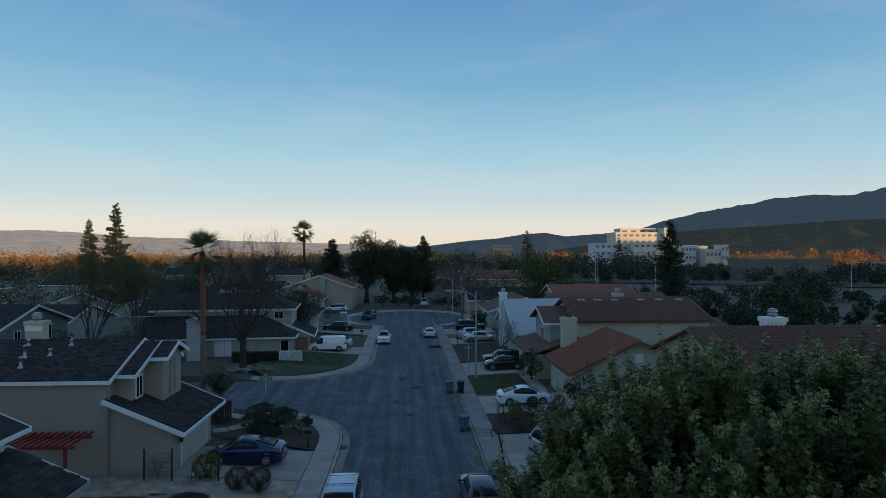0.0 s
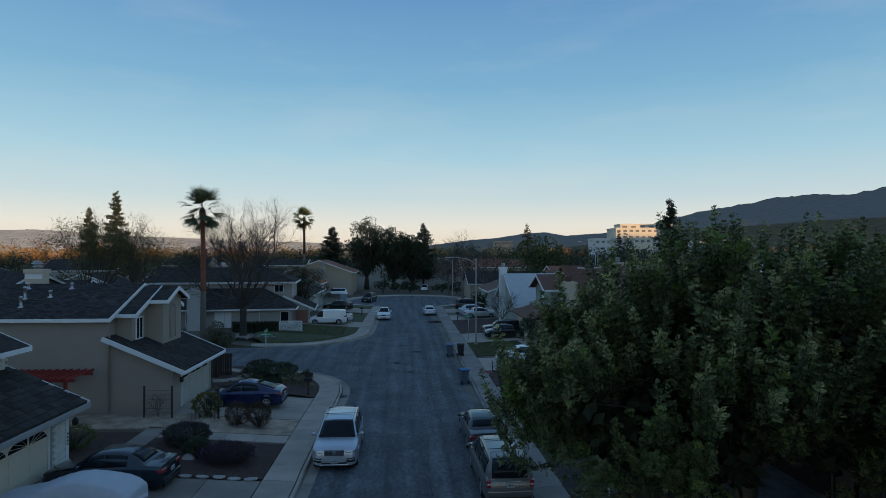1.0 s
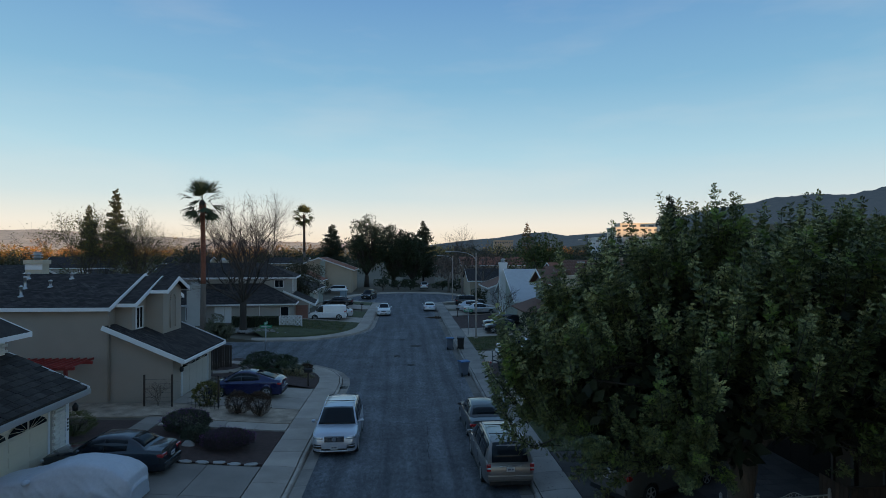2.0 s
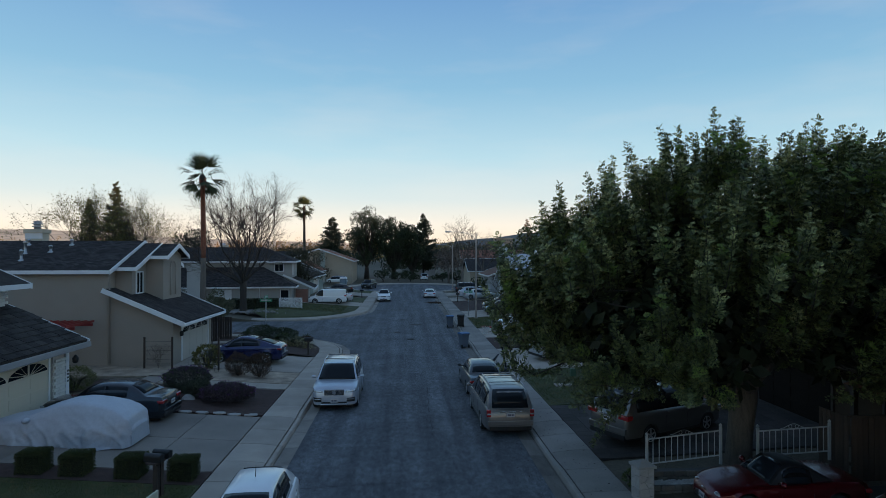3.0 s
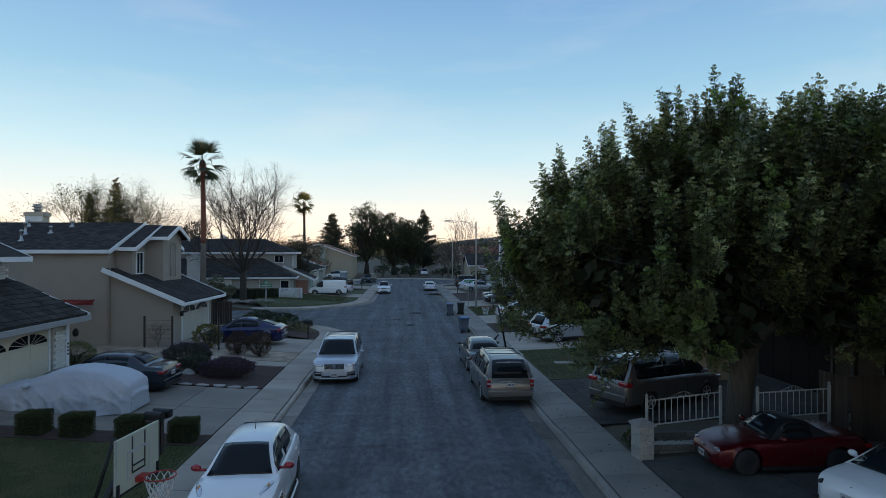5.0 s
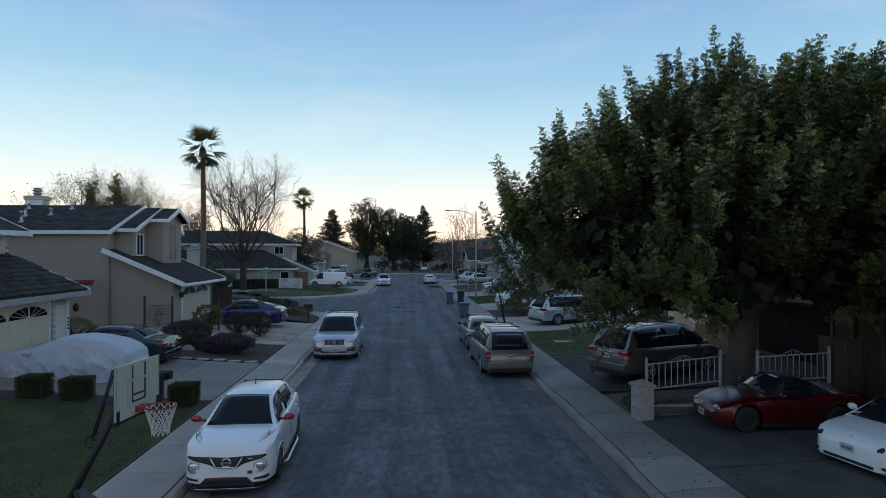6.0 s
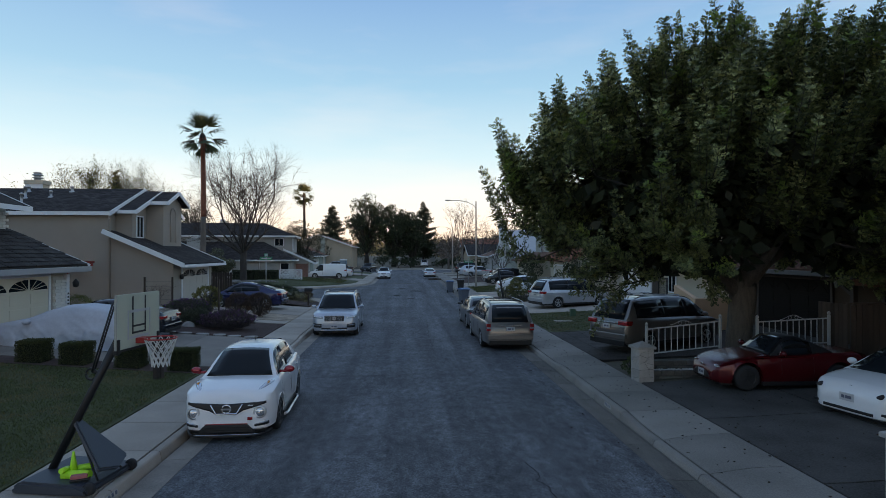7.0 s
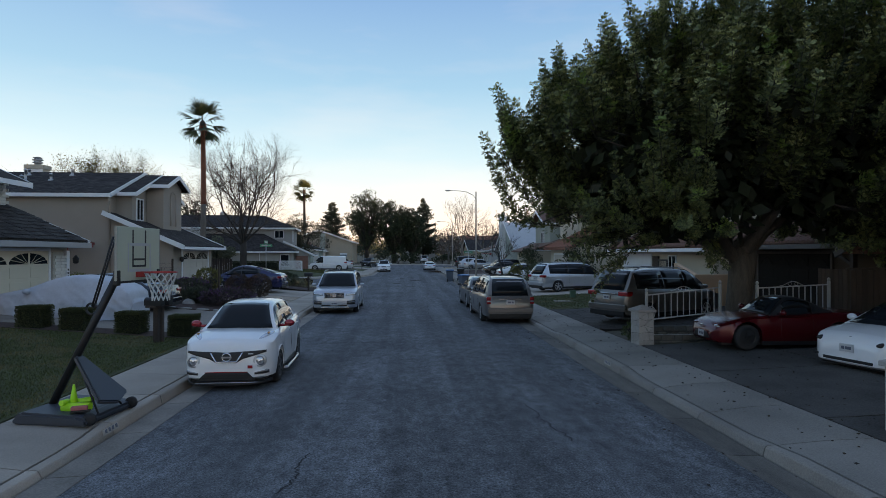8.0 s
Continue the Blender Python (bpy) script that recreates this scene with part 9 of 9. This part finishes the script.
garden_path()
for k, (x, y, r, h, lf) in enumerate(((-9.9, 45.2, 0.75, 0.75, G_DARK), (-8.9, 44.0, 0.6, 0.55, G_MID), (-7.9, 43.4, 0.55, 0.5, G_OLIVE), (-10.3, 43.6, 0.6, 0.65, G_DARK), (-8.8, 46.2, 0.7, 0.6, G_DARK),
                                      (-7.3, 44.4, 0.5, 0.45, G_BROWN), (-10.2, 41.2, 0.55, 0.5, G_MID), (-9.0, 40.9, 0.6, 0.5, G_DARK), (-10.9, 47.3, 0.8, 0.7, G_DARK))):
    y = 40.6 + (y - 40.6) * 0.8
    shrub("low mounded shrub in the corner bed", x, y, bed_z(x) - 0.02, r, r * 0.9, h, 400 + k, lf, 0.085, 1300)
for k, (x, y, r) in enumerate(((-9.4, 47.0, 0.9), (-8.0, 42.9, 0.7))):
    y = 40.6 + (y - 40.6) * 0.8
    spiky("dark fan-leaved palm-like shrub in the corner bed", x, y, bed_z(x), r * 1.4, 90, 420 + k, G_DARK, 0.045, 0.5)
# clipped pom-pom shrubs across the street
for k, (x, y, h) in enumerate(((8.0, 42.3, 1.5), (9.3, 43.4, 1.7), (10.7, 42.6, 1.4), (8.3, 44.6, 1.2), (9.8, 45.2, 1.3), (11.6, 44.2, 1.6), (7.5, 45.6, 0.9), (12.2, 42.0, 1.2), (7.3, 43.6, 0.7))):
    t = thing("topiary", "clipped dark cloud-pruned shrub", "shrub", x, y, gz(x, y), group="cloud-pruned shrubs")
    bm = bmesh.new()
    tube(bm, [(0, 0, -0.05), (0.08, 0.03, h * 0.5), (0, 0, h * 0.9)], [0.05, 0.04, 0.02], 6)
    part("stem", bm, BARK, t)
    rng = np.random.default_rng(200 + k)
    for q in range(3 if h > 1.1 else 1):
        cz = h * (0.42 + 0.27 * q) if h > 1.1 else h * 0.5
        rr = 0.62 - 0.13 * q
        g = rng.normal(0, 1, (500, 3))
        g /= np.linalg.norm(g, axis=1)[:, None]
        p = g * np.array((rr, rr, 0.24 if h > 1.1 else 0.4)) * rng.uniform(0.8, 1, 500)[:, None] + np.array((0.12 * math.cos(q * 2.2), 0.12 * math.sin(q * 2.2), cz))
        leaf_cloud("pad", p, g, 0.09, G_HEDGE if k % 3 else G_YELLOW, t, rng, 0.6, 0.5)
shrub("low dark hedge beside the driveway", 8.2, 41.3, 0.25, 0.9, 0.4, 0.7, 130, G_HEDGE, 0.08, 900)
for k, (x, y) in enumerate(((12.2, 32.6), (13.0, 31.2), (13.4, 29.4))):
    shrub("rounded dark shrub by the lawn", x, y, 0.35, 0.7, 0.7, 1.1, 140 + k, G_DARK, 0.1, 1100)
shrub("weeds growing at the foot of the pillar", 6.55, 16.6, 0.16, 0.35, 0.35, 0.45, 150, G_MID, 0.1, 350)


# stone pillars, low wall and white fence
STONE = mat("pale_stone", (0.33, 0.315, 0.295), 0.9, var=0.2, scale=4, fine=30, bump=0.5, rand=0.35)
MORTAR_DK = mat("dark_mortar", (0.09, 0.085, 0.08), 0.95)
WALL_STONE = mat("dark_wall_stone", (0.13, 0.12, 0.105), 0.9, var=0.3, scale=5, fine=30, bump=0.6, rand=0.5)


def pillar(x, y, z):
    t = thing("gate_pillar", "pale crazy-paved stone pillar with pyramid cap", "pillar", x, y, z, 8, group="driveway pillars")
    part("core", boxes((-0.205, 0.205, -0.205, 0.205, -0.1, 0.95)), MORTAR_DK, t)
    rng = random.Random(int(x * 10))
    nc, nr = 2, 5
    for face in range(4):
        grid = {}
        for i in range(nc + 1):
            for j in range(nr + 1):
                jx = 0 if i in (0, nc) else rng.uniform(-0.10, 0.10)
                jz = 0 if j in (0, nr) else rng.uniform(-0.055, 0.055)
                grid[i, j] = Vector((-0.215 + 0.43 * i / nc + jx, -0.205, 0.0 + 0.945 * j / nr + jz))
        for i in range(nc):
            for j in range(nr):
                q = [grid[i, j], grid[i + 1, j], grid[i + 1, j + 1], grid[i, j + 1]]
                c = sum(q, Vector()) / 4
                poly = [p + (c - p).normalized() * 0.007 for p in q]
                tris = [poly] if rng.random() < 0.5 else [[poly[0], poly[1], poly[2] + (c - poly[2]) * 0.03], [poly[0] + Vector((0, 0, 0.012)), poly[2] + Vector((-0.01, 0, 0)), poly[3]]]
                for tri in tris:
                    bm = bmesh.new()
                    solid(bm, tri, (0, -0.014, 0))
                    bmesh.ops.recalc_face_normals(bm, faces=bm.faces)
                    ob = part("stone", bm, STONE, t)
                    ob.matrix_basis = pose(0, 0, 0, 0, 0, 90 * face)
    bm = bmesh.new()
    box(bm, -0.27, 0.27, -0.27, 0.27, 0.95, 1.02, 0.012)
    v = [bm.verts.new(p) for p in ((-0.26, -0.26, 1.02), (0.26, -0.26, 1.02), (0.26, 0.26, 1.02), (-0.26, 0.26, 1.02), (0, 0, 1.15))]
    for i in range(4):
        bm.faces.new((v[i], v[(i + 1) % 4], v[4]))
    part("cap", bm, STONE, t)


pillar(6.42, 15.75, 0.10)
pillar(6.93, 7.7, 0.12)


def low_wall():
    t = thing("garden_wall", "low mortared stone retaining wall under the fence", "wall")
    rng = random.Random(9)
    part("core", boxes((6.7, 9.2, 16.75, 16.98, 0.0, 0.52), (6.7, 9.2, 16.15, 16.35, 0.0, 0.28)), MORTAR_DK, t)
    for y, rows in ((16.74, 3), (16.14, 2)):
        for r in range(rows):
            x = 6.72
            while x < 9.1:
                w = rng.uniform(0.2, 0.42)
                part("stone", boxes((x, min(x + w - 0.02, 9.2), y - 0.03, y + 0.05, 0.05 + r * 0.17, 0.19 + r * 0.17), bevel=0.015), WALL_STONE, t)
                x += w
    g = thing("gravel_strip", "white pebbles between the low stone walls", "gravel", kind="stuff")
    bm = bmesh.new()
    for k in range(420):
        x, y = rng.uniform(6.75, 9.1), rng.uniform(16.36, 16.73)
        s = rng.uniform(0.02, 0.04)
        bmesh.ops.create_icosphere(bm, subdivisions=1, radius=s, matrix=Matrix.Translation((x, y, 0.27 + rng.uniform(0, 0.02))) @ Matrix.Diagonal((1, 1, 0.7, 1)))
    box(bm, 6.72, 9.15, 16.36, 16.73, 0.1, 0.26)
    part("pebbles", bm, mat("white_pebble", (0.55, 0.54, 0.52), 0.8, var=0.3), g)


low_wall()


# White fence paint greyed so its colour carries the shade under the tree.
FENCE_WHITE = mat("shaded_white_paint", (0.36, 0.36, 0.355), 0.6, var=0.15, scale=4, bump=0.05)


def iron_fence(x0, x1, y, z0, z1, n):
    """White bars between posts, the panel stepping up with the ground."""
    t = thing("metal_fence", "white painted metal fence panel with scrolled top", "fence", group="white fence panels")
    for x, z in ((x0, z0), (x1, z1)):
        part("post", boxes((x - 0.035, x + 0.035, y - 0.035, y + 0.035, z - 1.05, z + 0.04), bevel=0.006), FENCE_WHITE, t)
        bm = bmesh.new()
        lathe(bm, [(0.02, z + 0.04), (0.045, z + 0.07), (0.045, z + 0.1), (0.01, z + 0.15)], 10, (x, y, 0))
        part("finial", bm, FENCE_WHITE, t)
    for dz in (-0.08, -0.80):
        beam(t, (x0, y, z0 + dz), (x1, y, z1 + dz), 0.03, 0.035, FENCE_WHITE, "rail")
    for k in range(1, n):
        x = lerp(x0, x1, k / n)
        z = lerp(z0, z1, k / n)
        part("bar", boxes((x - 0.01, x + 0.01, y - 0.01, y + 0.01, z - 0.80, z - 0.06)), FENCE_WHITE, t)
    c = (x0 + x1) / 2
    zc = (z0 + z1) / 2 - 0.045
    bm = bmesh.new()
    for s in (-1, 1):
        pts = [(c + s * (0.40 - 0.40 * q / 10), y, zc + 0.13 * math.sin(math.pi / 2 * q / 10) ** 2) for q in range(11)]
        tube(bm, pts, 0.01, 5)
        pts = [(c + s * 0.10 + 0.05 * math.cos(a), y, zc + 0.055 + 0.05 * math.sin(a)) for a in [2 * math.pi * q / 10 for q in range(11)]]
        tube(bm, pts, 0.008, 5)
    part("scroll", bm, FENCE_WHITE, t)


iron_fence(7.0, 9.22, 16.86, 1.48, 1.70, 12)
iron_fence(10.3, 12.5, 16.78, 1.68, 1.78, 12)


def board_fence():
    t = thing("wooden_fence", "weathered vertical-board fence under the tree", "fence")
    for k in range(11):
        x = 12.62 + k * 0.17
        part("board", boxes((x, x + 0.155, 16.05, 16.08, 0.3, 2.16 + 0.02 * (k % 3)), bevel=0.004), WOOD_FENCE, t)
    for k in range(7):
        y = 16.12 + k * 0.17
        part("board", boxes((12.55, 12.58, y, y + 0.155, 0.3, 2.18), bevel=0.004), WOOD_FENCE, t)
    part("cap", boxes((12.5, 14.6, 16.02, 16.12, 2.19, 2.23)), WOOD_FENCE, t)
    part("rail", boxes((12.6, 14.6, 16.085, 16.14, 0.8, 0.9)), WOOD_FENCE, t)


board_fence()

# painted house-number panels on the kerb faces, their figures as plain bars
for x, y, sgn in ((4.70, 13.6, -1), (-4.32, 8.95, 1)):
    t = thing("kerb_number", "worn white number panel painted on the kerb face", "kerb marking", x, y, 0.03)
    panel = part("panel", boxes((min(0, sgn * 0.012) + 0.006, max(0, sgn * 0.012) + 0.006, -0.22, 0.22, 0.0, 0.085)), mat("faded_panel", (0.36, 0.34, 0.31), 0.9, var=0.35, scale=8), t)
    panel.matrix_basis = pose(0, 0, 0, 0, -sgn * 12, 0)
    part("bars", boxes(*[(min(0, sgn * 0.016) + 0.006, max(0, sgn * 0.016) + 0.006, -0.17 + k * 0.1, -0.12 + k * 0.1, 0.025, 0.08) for k in range(4)]), PLATE_BAR, panel)

# planter wall and gate by the shaded house
t = thing("planter_wall", "peach stucco garden wall with a slanted top", "wall")
bm = bmesh.new()
solid(bm, [(12.0, 23.9, 0.2), (14.0, 23.9, 0.2), (14.0, 23.9, 1.75), (12.0, 23.9, 1.75)], (0, 0.2, 0))
solid(bm, [(12.02, 24.1, 0.2), (12.02, 25.9, 0.2), (12.02, 25.9, 2.2), (12.02, 24.1, 1.75)], (0.2, 0, 0))
bmesh.ops.recalc_face_normals(bm, faces=bm.faces)
part("wall", bm, mat("peach_stucco", (0.55, 0.36, 0.23), 0.9, var=0.08), t)
t = thing("garden_gate", "black iron garden gate by the entry", "gate")
part("frame", boxes((14.0, 14.05, 31.0, 31.05, 0.4, 2.3), (14.0, 14.05, 32.1, 32.15, 0.4, 2.3), (14.0, 14.05, 31.0, 32.15, 2.22, 2.3), (14.0, 14.05, 31.0, 32.15, 0.5, 0.56)), BLACK, t)
for k in range(8):
    part("bar", boxes((14.015, 14.035, 31.12 + k * 0.125, 31.14 + k * 0.125, 0.5, 2.25)), BLACK, t)
t = thing("potted_plant", "terracotta pot beside the house door", "pot", 13.6, 33.2, 0.42)
bm = bmesh.new()
lathe(bm, [(0.16, 0), (0.2, 0.1), (0.26, 0.36), (0.29, 0.37), (0.29, 0.44), (0.25, 0.44)], 14)
part("pot", bm, mat("terracotta", (0.30, 0.12, 0.07), 0.9), t)

# trellis with a bare climber against the taupe wall
t = thing("garden_trellis", "weathered trellis posts with a bare climbing rose", "trellis")
for x, y, h in ((-14.0, 32.6, 1.75), (-12.55, 32.6, 1.75), (-10.2, 32.9, 1.6)):
    part("post", boxes((x - 0.04, x + 0.04, y - 0.04, y + 0.04, 0.4, 0.6 + h)), WOOD_FENCE, t)
for k in range(6):
    z = 0.9 + k * 0.24
    bm = bmesh.new()
    tube(bm, [(-14.0, 32.6, z), (-12.55, 32.6, z)], 0.006, 4)
    part("wire", bm, BLACK, t)
bare_tree("bare climbing rose on wires against the wall", -13.3, 32.65, 0.55, 2.0, 0.5, 0.03, 29, fork=0.1, levels=4, n_main=7, up=1.0)
t = thing("plant_support", "black wire plant frame round the lemon bush", "plant frame")
for k in range(9):
    x = -11.7 + k * 0.2
    part("bar", boxes((x - 0.006, x + 0.006, 32.55, 32.562, 0.45, 1.15)), BLACK, t)
for z in (0.6, 0.85, 1.1):
    part("rail", boxes((-11.7, -10.1, 32.55, 32.562, z, z + 0.012)), BLACK, t)

# stepping stones along the mulch bed's edge
rng = random.Random(14)
edge = thing("edging_stones", "row of flat pale flagstones edging the mulch bed", "stones")
for k in range(7):
    bm = bmesh.new()
    n = 7
    poly = [(math.cos(2 * math.pi * q / n) * 0.30 * rng.uniform(0.8, 1.1), math.sin(2 * math.pi * q / n) * 0.17 * rng.uniform(0.8, 1.1), 0) for q in range(n)]
    solid(bm, poly, (0, 0, 0.045))
    bmesh.ops.recalc_face_normals(bm, faces=bm.faces)
    ob = part("flagstone", bm, STONE, edge)
    x = -10.3 + k * 0.66
    ob.matrix_basis = pose(x, 24.72 + rng.uniform(-0.05, 0.05), gz(x, 24.7) + 0.005, 0, 0, rng.uniform(-20, 20))
t = thing("boulder", "grey garden boulder between the lavender bushes", "rock", -9.55, 26.7, 0.36)
bm = bmesh.new()
bmesh.ops.create_icosphere(bm, subdivisions=3, radius=0.28, matrix=Matrix.Diagonal((1.1, 0.8, 1.0, 1)))
for v in bm.verts:
    v.co *= 1 + 0.25 * noise.noise(v.co * 4)
part("rock", bm, STONE, t)
# river stones below the bare tree
root = thing("rock_bed", "pale river stones round the leafless tree", "rocks", kind="stuff")
bm = bmesh.new()
for k in range(260):
    x, y = -17.3 + rng.gauss(0, 1.5), 63.8 + rng.gauss(0, 1.0)
    bmesh.ops.create_icosphere(bm, subdivisions=1, radius=rng.uniform(0.05, 0.15), matrix=Matrix.Translation((x, y, 0.66)) @ Matrix.Diagonal((1.2, 1, 0.7, 1)))
part("stones", bm, mat("river_stone", (0.22, 0.205, 0.19), 0.9, var=0.5, scale=2.0), root)
# lattice screen in front of the corner house
t = thing("lattice_screen", "white lattice screen before the garage wing", "screen")
part("frame", boxes((-14.4, -14.3, 68.0, 68.05, 0.5, 1.75), (-11.9, -11.8, 68.0, 68.05, 0.5, 1.75), (-14.3, -11.9, 68.0, 68.05, 1.7, 1.78), (-14.3, -11.9, 68.0, 68.05, 0.55, 0.62)), WHITE_TRIM, t)
for s in (-1, 1):
    for k in range(-8, 24):
        c = -14.3 + k * 0.15
        ends = [(max(-14.3, min(-11.9, c if s > 0 else c + 1.08)), 0), (max(-14.3, min(-11.9, c + 1.08 if s > 0 else c)), 0)]
        zs = [0.62 + (x - c if s > 0 else c + 1.08 - x) for x, _ in ends]
        a, b = Vector((ends[0][0], 68.02 + 0.008 * s, zs[0])), Vector((ends[1][0], 68.02 + 0.008 * s, zs[1]))
        if (b - a).length > 0.06:
            beam(t, a, b, 0.012, 0.04, WHITE_TRIM, "lath")
# portable toilet
t = thing("portable_toilet", "grey-blue portable toilet cabin with white roof", "toilet", -10.9, 103.5, 0.3)
part("cabin", boxes((-0.55, 0.55, -0.55, 0.55, 0.05, 2.05), bevel=0.03), mat("toilet_plastic", (0.16, 0.22, 0.26), 0.6, var=0.06), t)
part("roof", boxes((-0.6, 0.6, -0.6, 0.6, 2.05, 2.3), bevel=0.08), WHITE_TRIM, t)
part("door", boxes((-0.35, 0.35, -0.575, -0.55, 0.15, 1.95), bevel=0.01), mat("toilet_door", (0.22, 0.28, 0.32), 0.6), t)
# utility covers and the little green box on the lawn
t = thing("utility_box", "small green utility pedestal on the lawn", "utility box", 8.9, 31.2, 0.24)
part("box", boxes((-0.14, 0.14, -0.12, 0.12, -0.05, 0.42), bevel=0.02), mat("utility_green", (0.06, 0.12, 0.07), 0.6), t)
t = thing("utility_cover", "flat concrete utility cover in the lawn", "cover", 7.9, 29.3, 0.21)
part("lid", boxes((-0.45, 0.45, -0.3, 0.3, -0.05, 0.035), bevel=0.01), CONCRETE, t)
for k, (x, y, r) in enumerate(((0.9, 56.5, 0.55), (-0.4, 60.5, 0.32), (0.35, 47.0, 0.3), (-0.8, 51.0, 0.3))):
    t = thing("manhole_cover", "iron manhole cover in the asphalt", "manhole cover", x, y, 0.018)
    bm = bmesh.new()
    lathe(bm, [(r, 0.0), (r, 0.012), (r - 0.05, 0.014), (r - 0.06, 0.006), (0.05, 0.008)], 24)
    part("lid", bm, mat("cast_iron", (0.04, 0.038, 0.036), 0.7, 0.5, var=0.3), t)
t = thing("leaf_heap", "heap of swept brown leaves in the gutter", "leaves", 3.9, 80.5, 0.0, kind="stuff")
r2 = np.random.default_rng(77)
g = r2.normal(0, 1, (600, 3)) * np.array((0.5, 0.35, 0.05))
g[:, 2] = np.abs(g[:, 2]) + 0.02
leaf_cloud("leaves", g, np.tile((0, 0, 1.0), (600, 1)), 0.12, G_BROWN, t, r2, 0.6, 1.5)
# dark leaves strewn on the pavement and driveway under the tree
t = thing("fallen_leaves", "scattered dark fallen leaves and pods", "leaves", kind="stuff")
n = 1500
p = np.stack([r2.uniform(3.2, 14.0, n), r2.uniform(6.5, 26.0, n), np.zeros(n)], 1)
keep = r2.random(n) < np.where(p[:, 0] < 5, 0.35, 1.0)
p = p[keep]
p[:, 2] = [0.03 if q[0] < 4.7 else 0.185 + 0.01 if q[0] < 6.28 else gz(q[0], q[1]) + 0.022 for q in p]
leaf_cloud("leaf", p, np.concatenate([r2.normal(0, 1, (len(p), 2)), np.full((len(p), 1), 0.08)], 1), 0.055, leaf_mat("fallen_leaf", (0.03, 0.022, 0.016), 0.4, 0.0), t, r2, 0.45, 0.12)["kind"] = "stuff"
# grass blades over the nearer lawns
def turf(x0, x1, y0, y1, n, seed, size):
    r3 = np.random.default_rng(seed)
    p = np.stack([r3.uniform(x0, x1, n), r3.uniform(y0, y1, n), np.zeros(n)], 1)
    p[:, 2] = [gz(a, b) + 0.01 for a, b, _ in p]
    dry = np.array([noise.noise(Vector((a * 0.9, b * 0.9, seed))) + 0.5 * noise.noise(Vector((a * 4, b * 4, seed))) > 0.12 for a, b, _ in p])
    t = thing("grass", "short grass blades with dry straw patches", "grass", kind="stuff")
    up = np.tile((0, 0, 1.0), (n, 1))
    leaf_cloud("blades", p[~dry], up[~dry], size, leaf_mat("grass_blade", (0.064, 0.086, 0.025), 0.45, 0.25), t, r3, 0.2, 0.7)
    if dry.any():
        leaf_cloud("dry_blades", p[dry], up[dry], size, leaf_mat("dry_blade", (0.135, 0.118, 0.052), 0.35, 0.25), t, r3, 0.2, 0.7)
    return t


turf(-14.5, -5.95, 9.0, 17.35, 90000, 301, 0.05)
turf(6.32, 13.9, 25.8, 33.3, 30000, 302, 0.06)
turf(-15.8, -7.2, 66.1, 74.2, 9000, 303, 0.12)
turf(6.32, 11.4, 53.3, 60.7, 7000, 304, 0.11)
# cracks in the asphalt: thin dark tar lines
# storm drain at the foot of the corner kerb
drain = thing("storm_drain", "dark iron storm drain set in the gutter", "drain")
part("opening", boxes((-4.35, -4.285, 39.0, 39.9, -0.02, 0.11), bevel=0.004), BLACK, drain, "black slot in the kerb")
for q in range(5):
    y = 39.06 + q * 0.17
    part("grate_bar", boxes((-4.27, -3.86, y, y + 0.1, -0.03, 0.0), bevel=0.003), BLACK, drain)


root = thing("road_cracks", "thin dark cracks in the asphalt", "crack", kind="structure")
rng = random.Random(44)
for (x0, y0), (x1, y1) in (((-1.4, 6.6), (-1.25, 7.9)), ((-3.7, 17.4), (1.2, 17.7)), ((2.3, 8.2), (2.05, 10.2)), ((1.0, 22.0), (1.05, 31.0)), ((-3.6, 30.5), (4.0, 31.2))):
    n = 24
    pts = []
    wx = wy = 0.0
    along = abs(x1 - x0) > abs(y1 - y0)
    for k in range(n + 1):
        wx, wy = wx * 0.8 + rng.gauss(0, 0.03), wy * 0.8 + rng.gauss(0, 0.03)
        pts.append((lerp(x0, x1, k / n) + (0 if along else wx), lerp(y0, y1, k / n) + (wy if along else 0)))
    bm = bmesh.new()
    prev = None
    for x, y in pts:
        z = 0.03 * (1 - abs(x - 0.19) / 4.0) - 0.008
        o = (0, 0.011) if along else (0.011, 0)
        cur = (bm.verts.new((x - o[0], y - o[1], z)), bm.verts.new((x + o[0], y + o[1], z)))
        if prev:
            bm.faces.new((prev[0], prev[1], cur[1], cur[0]))
        prev = cur
    part("crack", bm, mat("crack_tar", (0.015, 0.015, 0.016), 0.9), root)
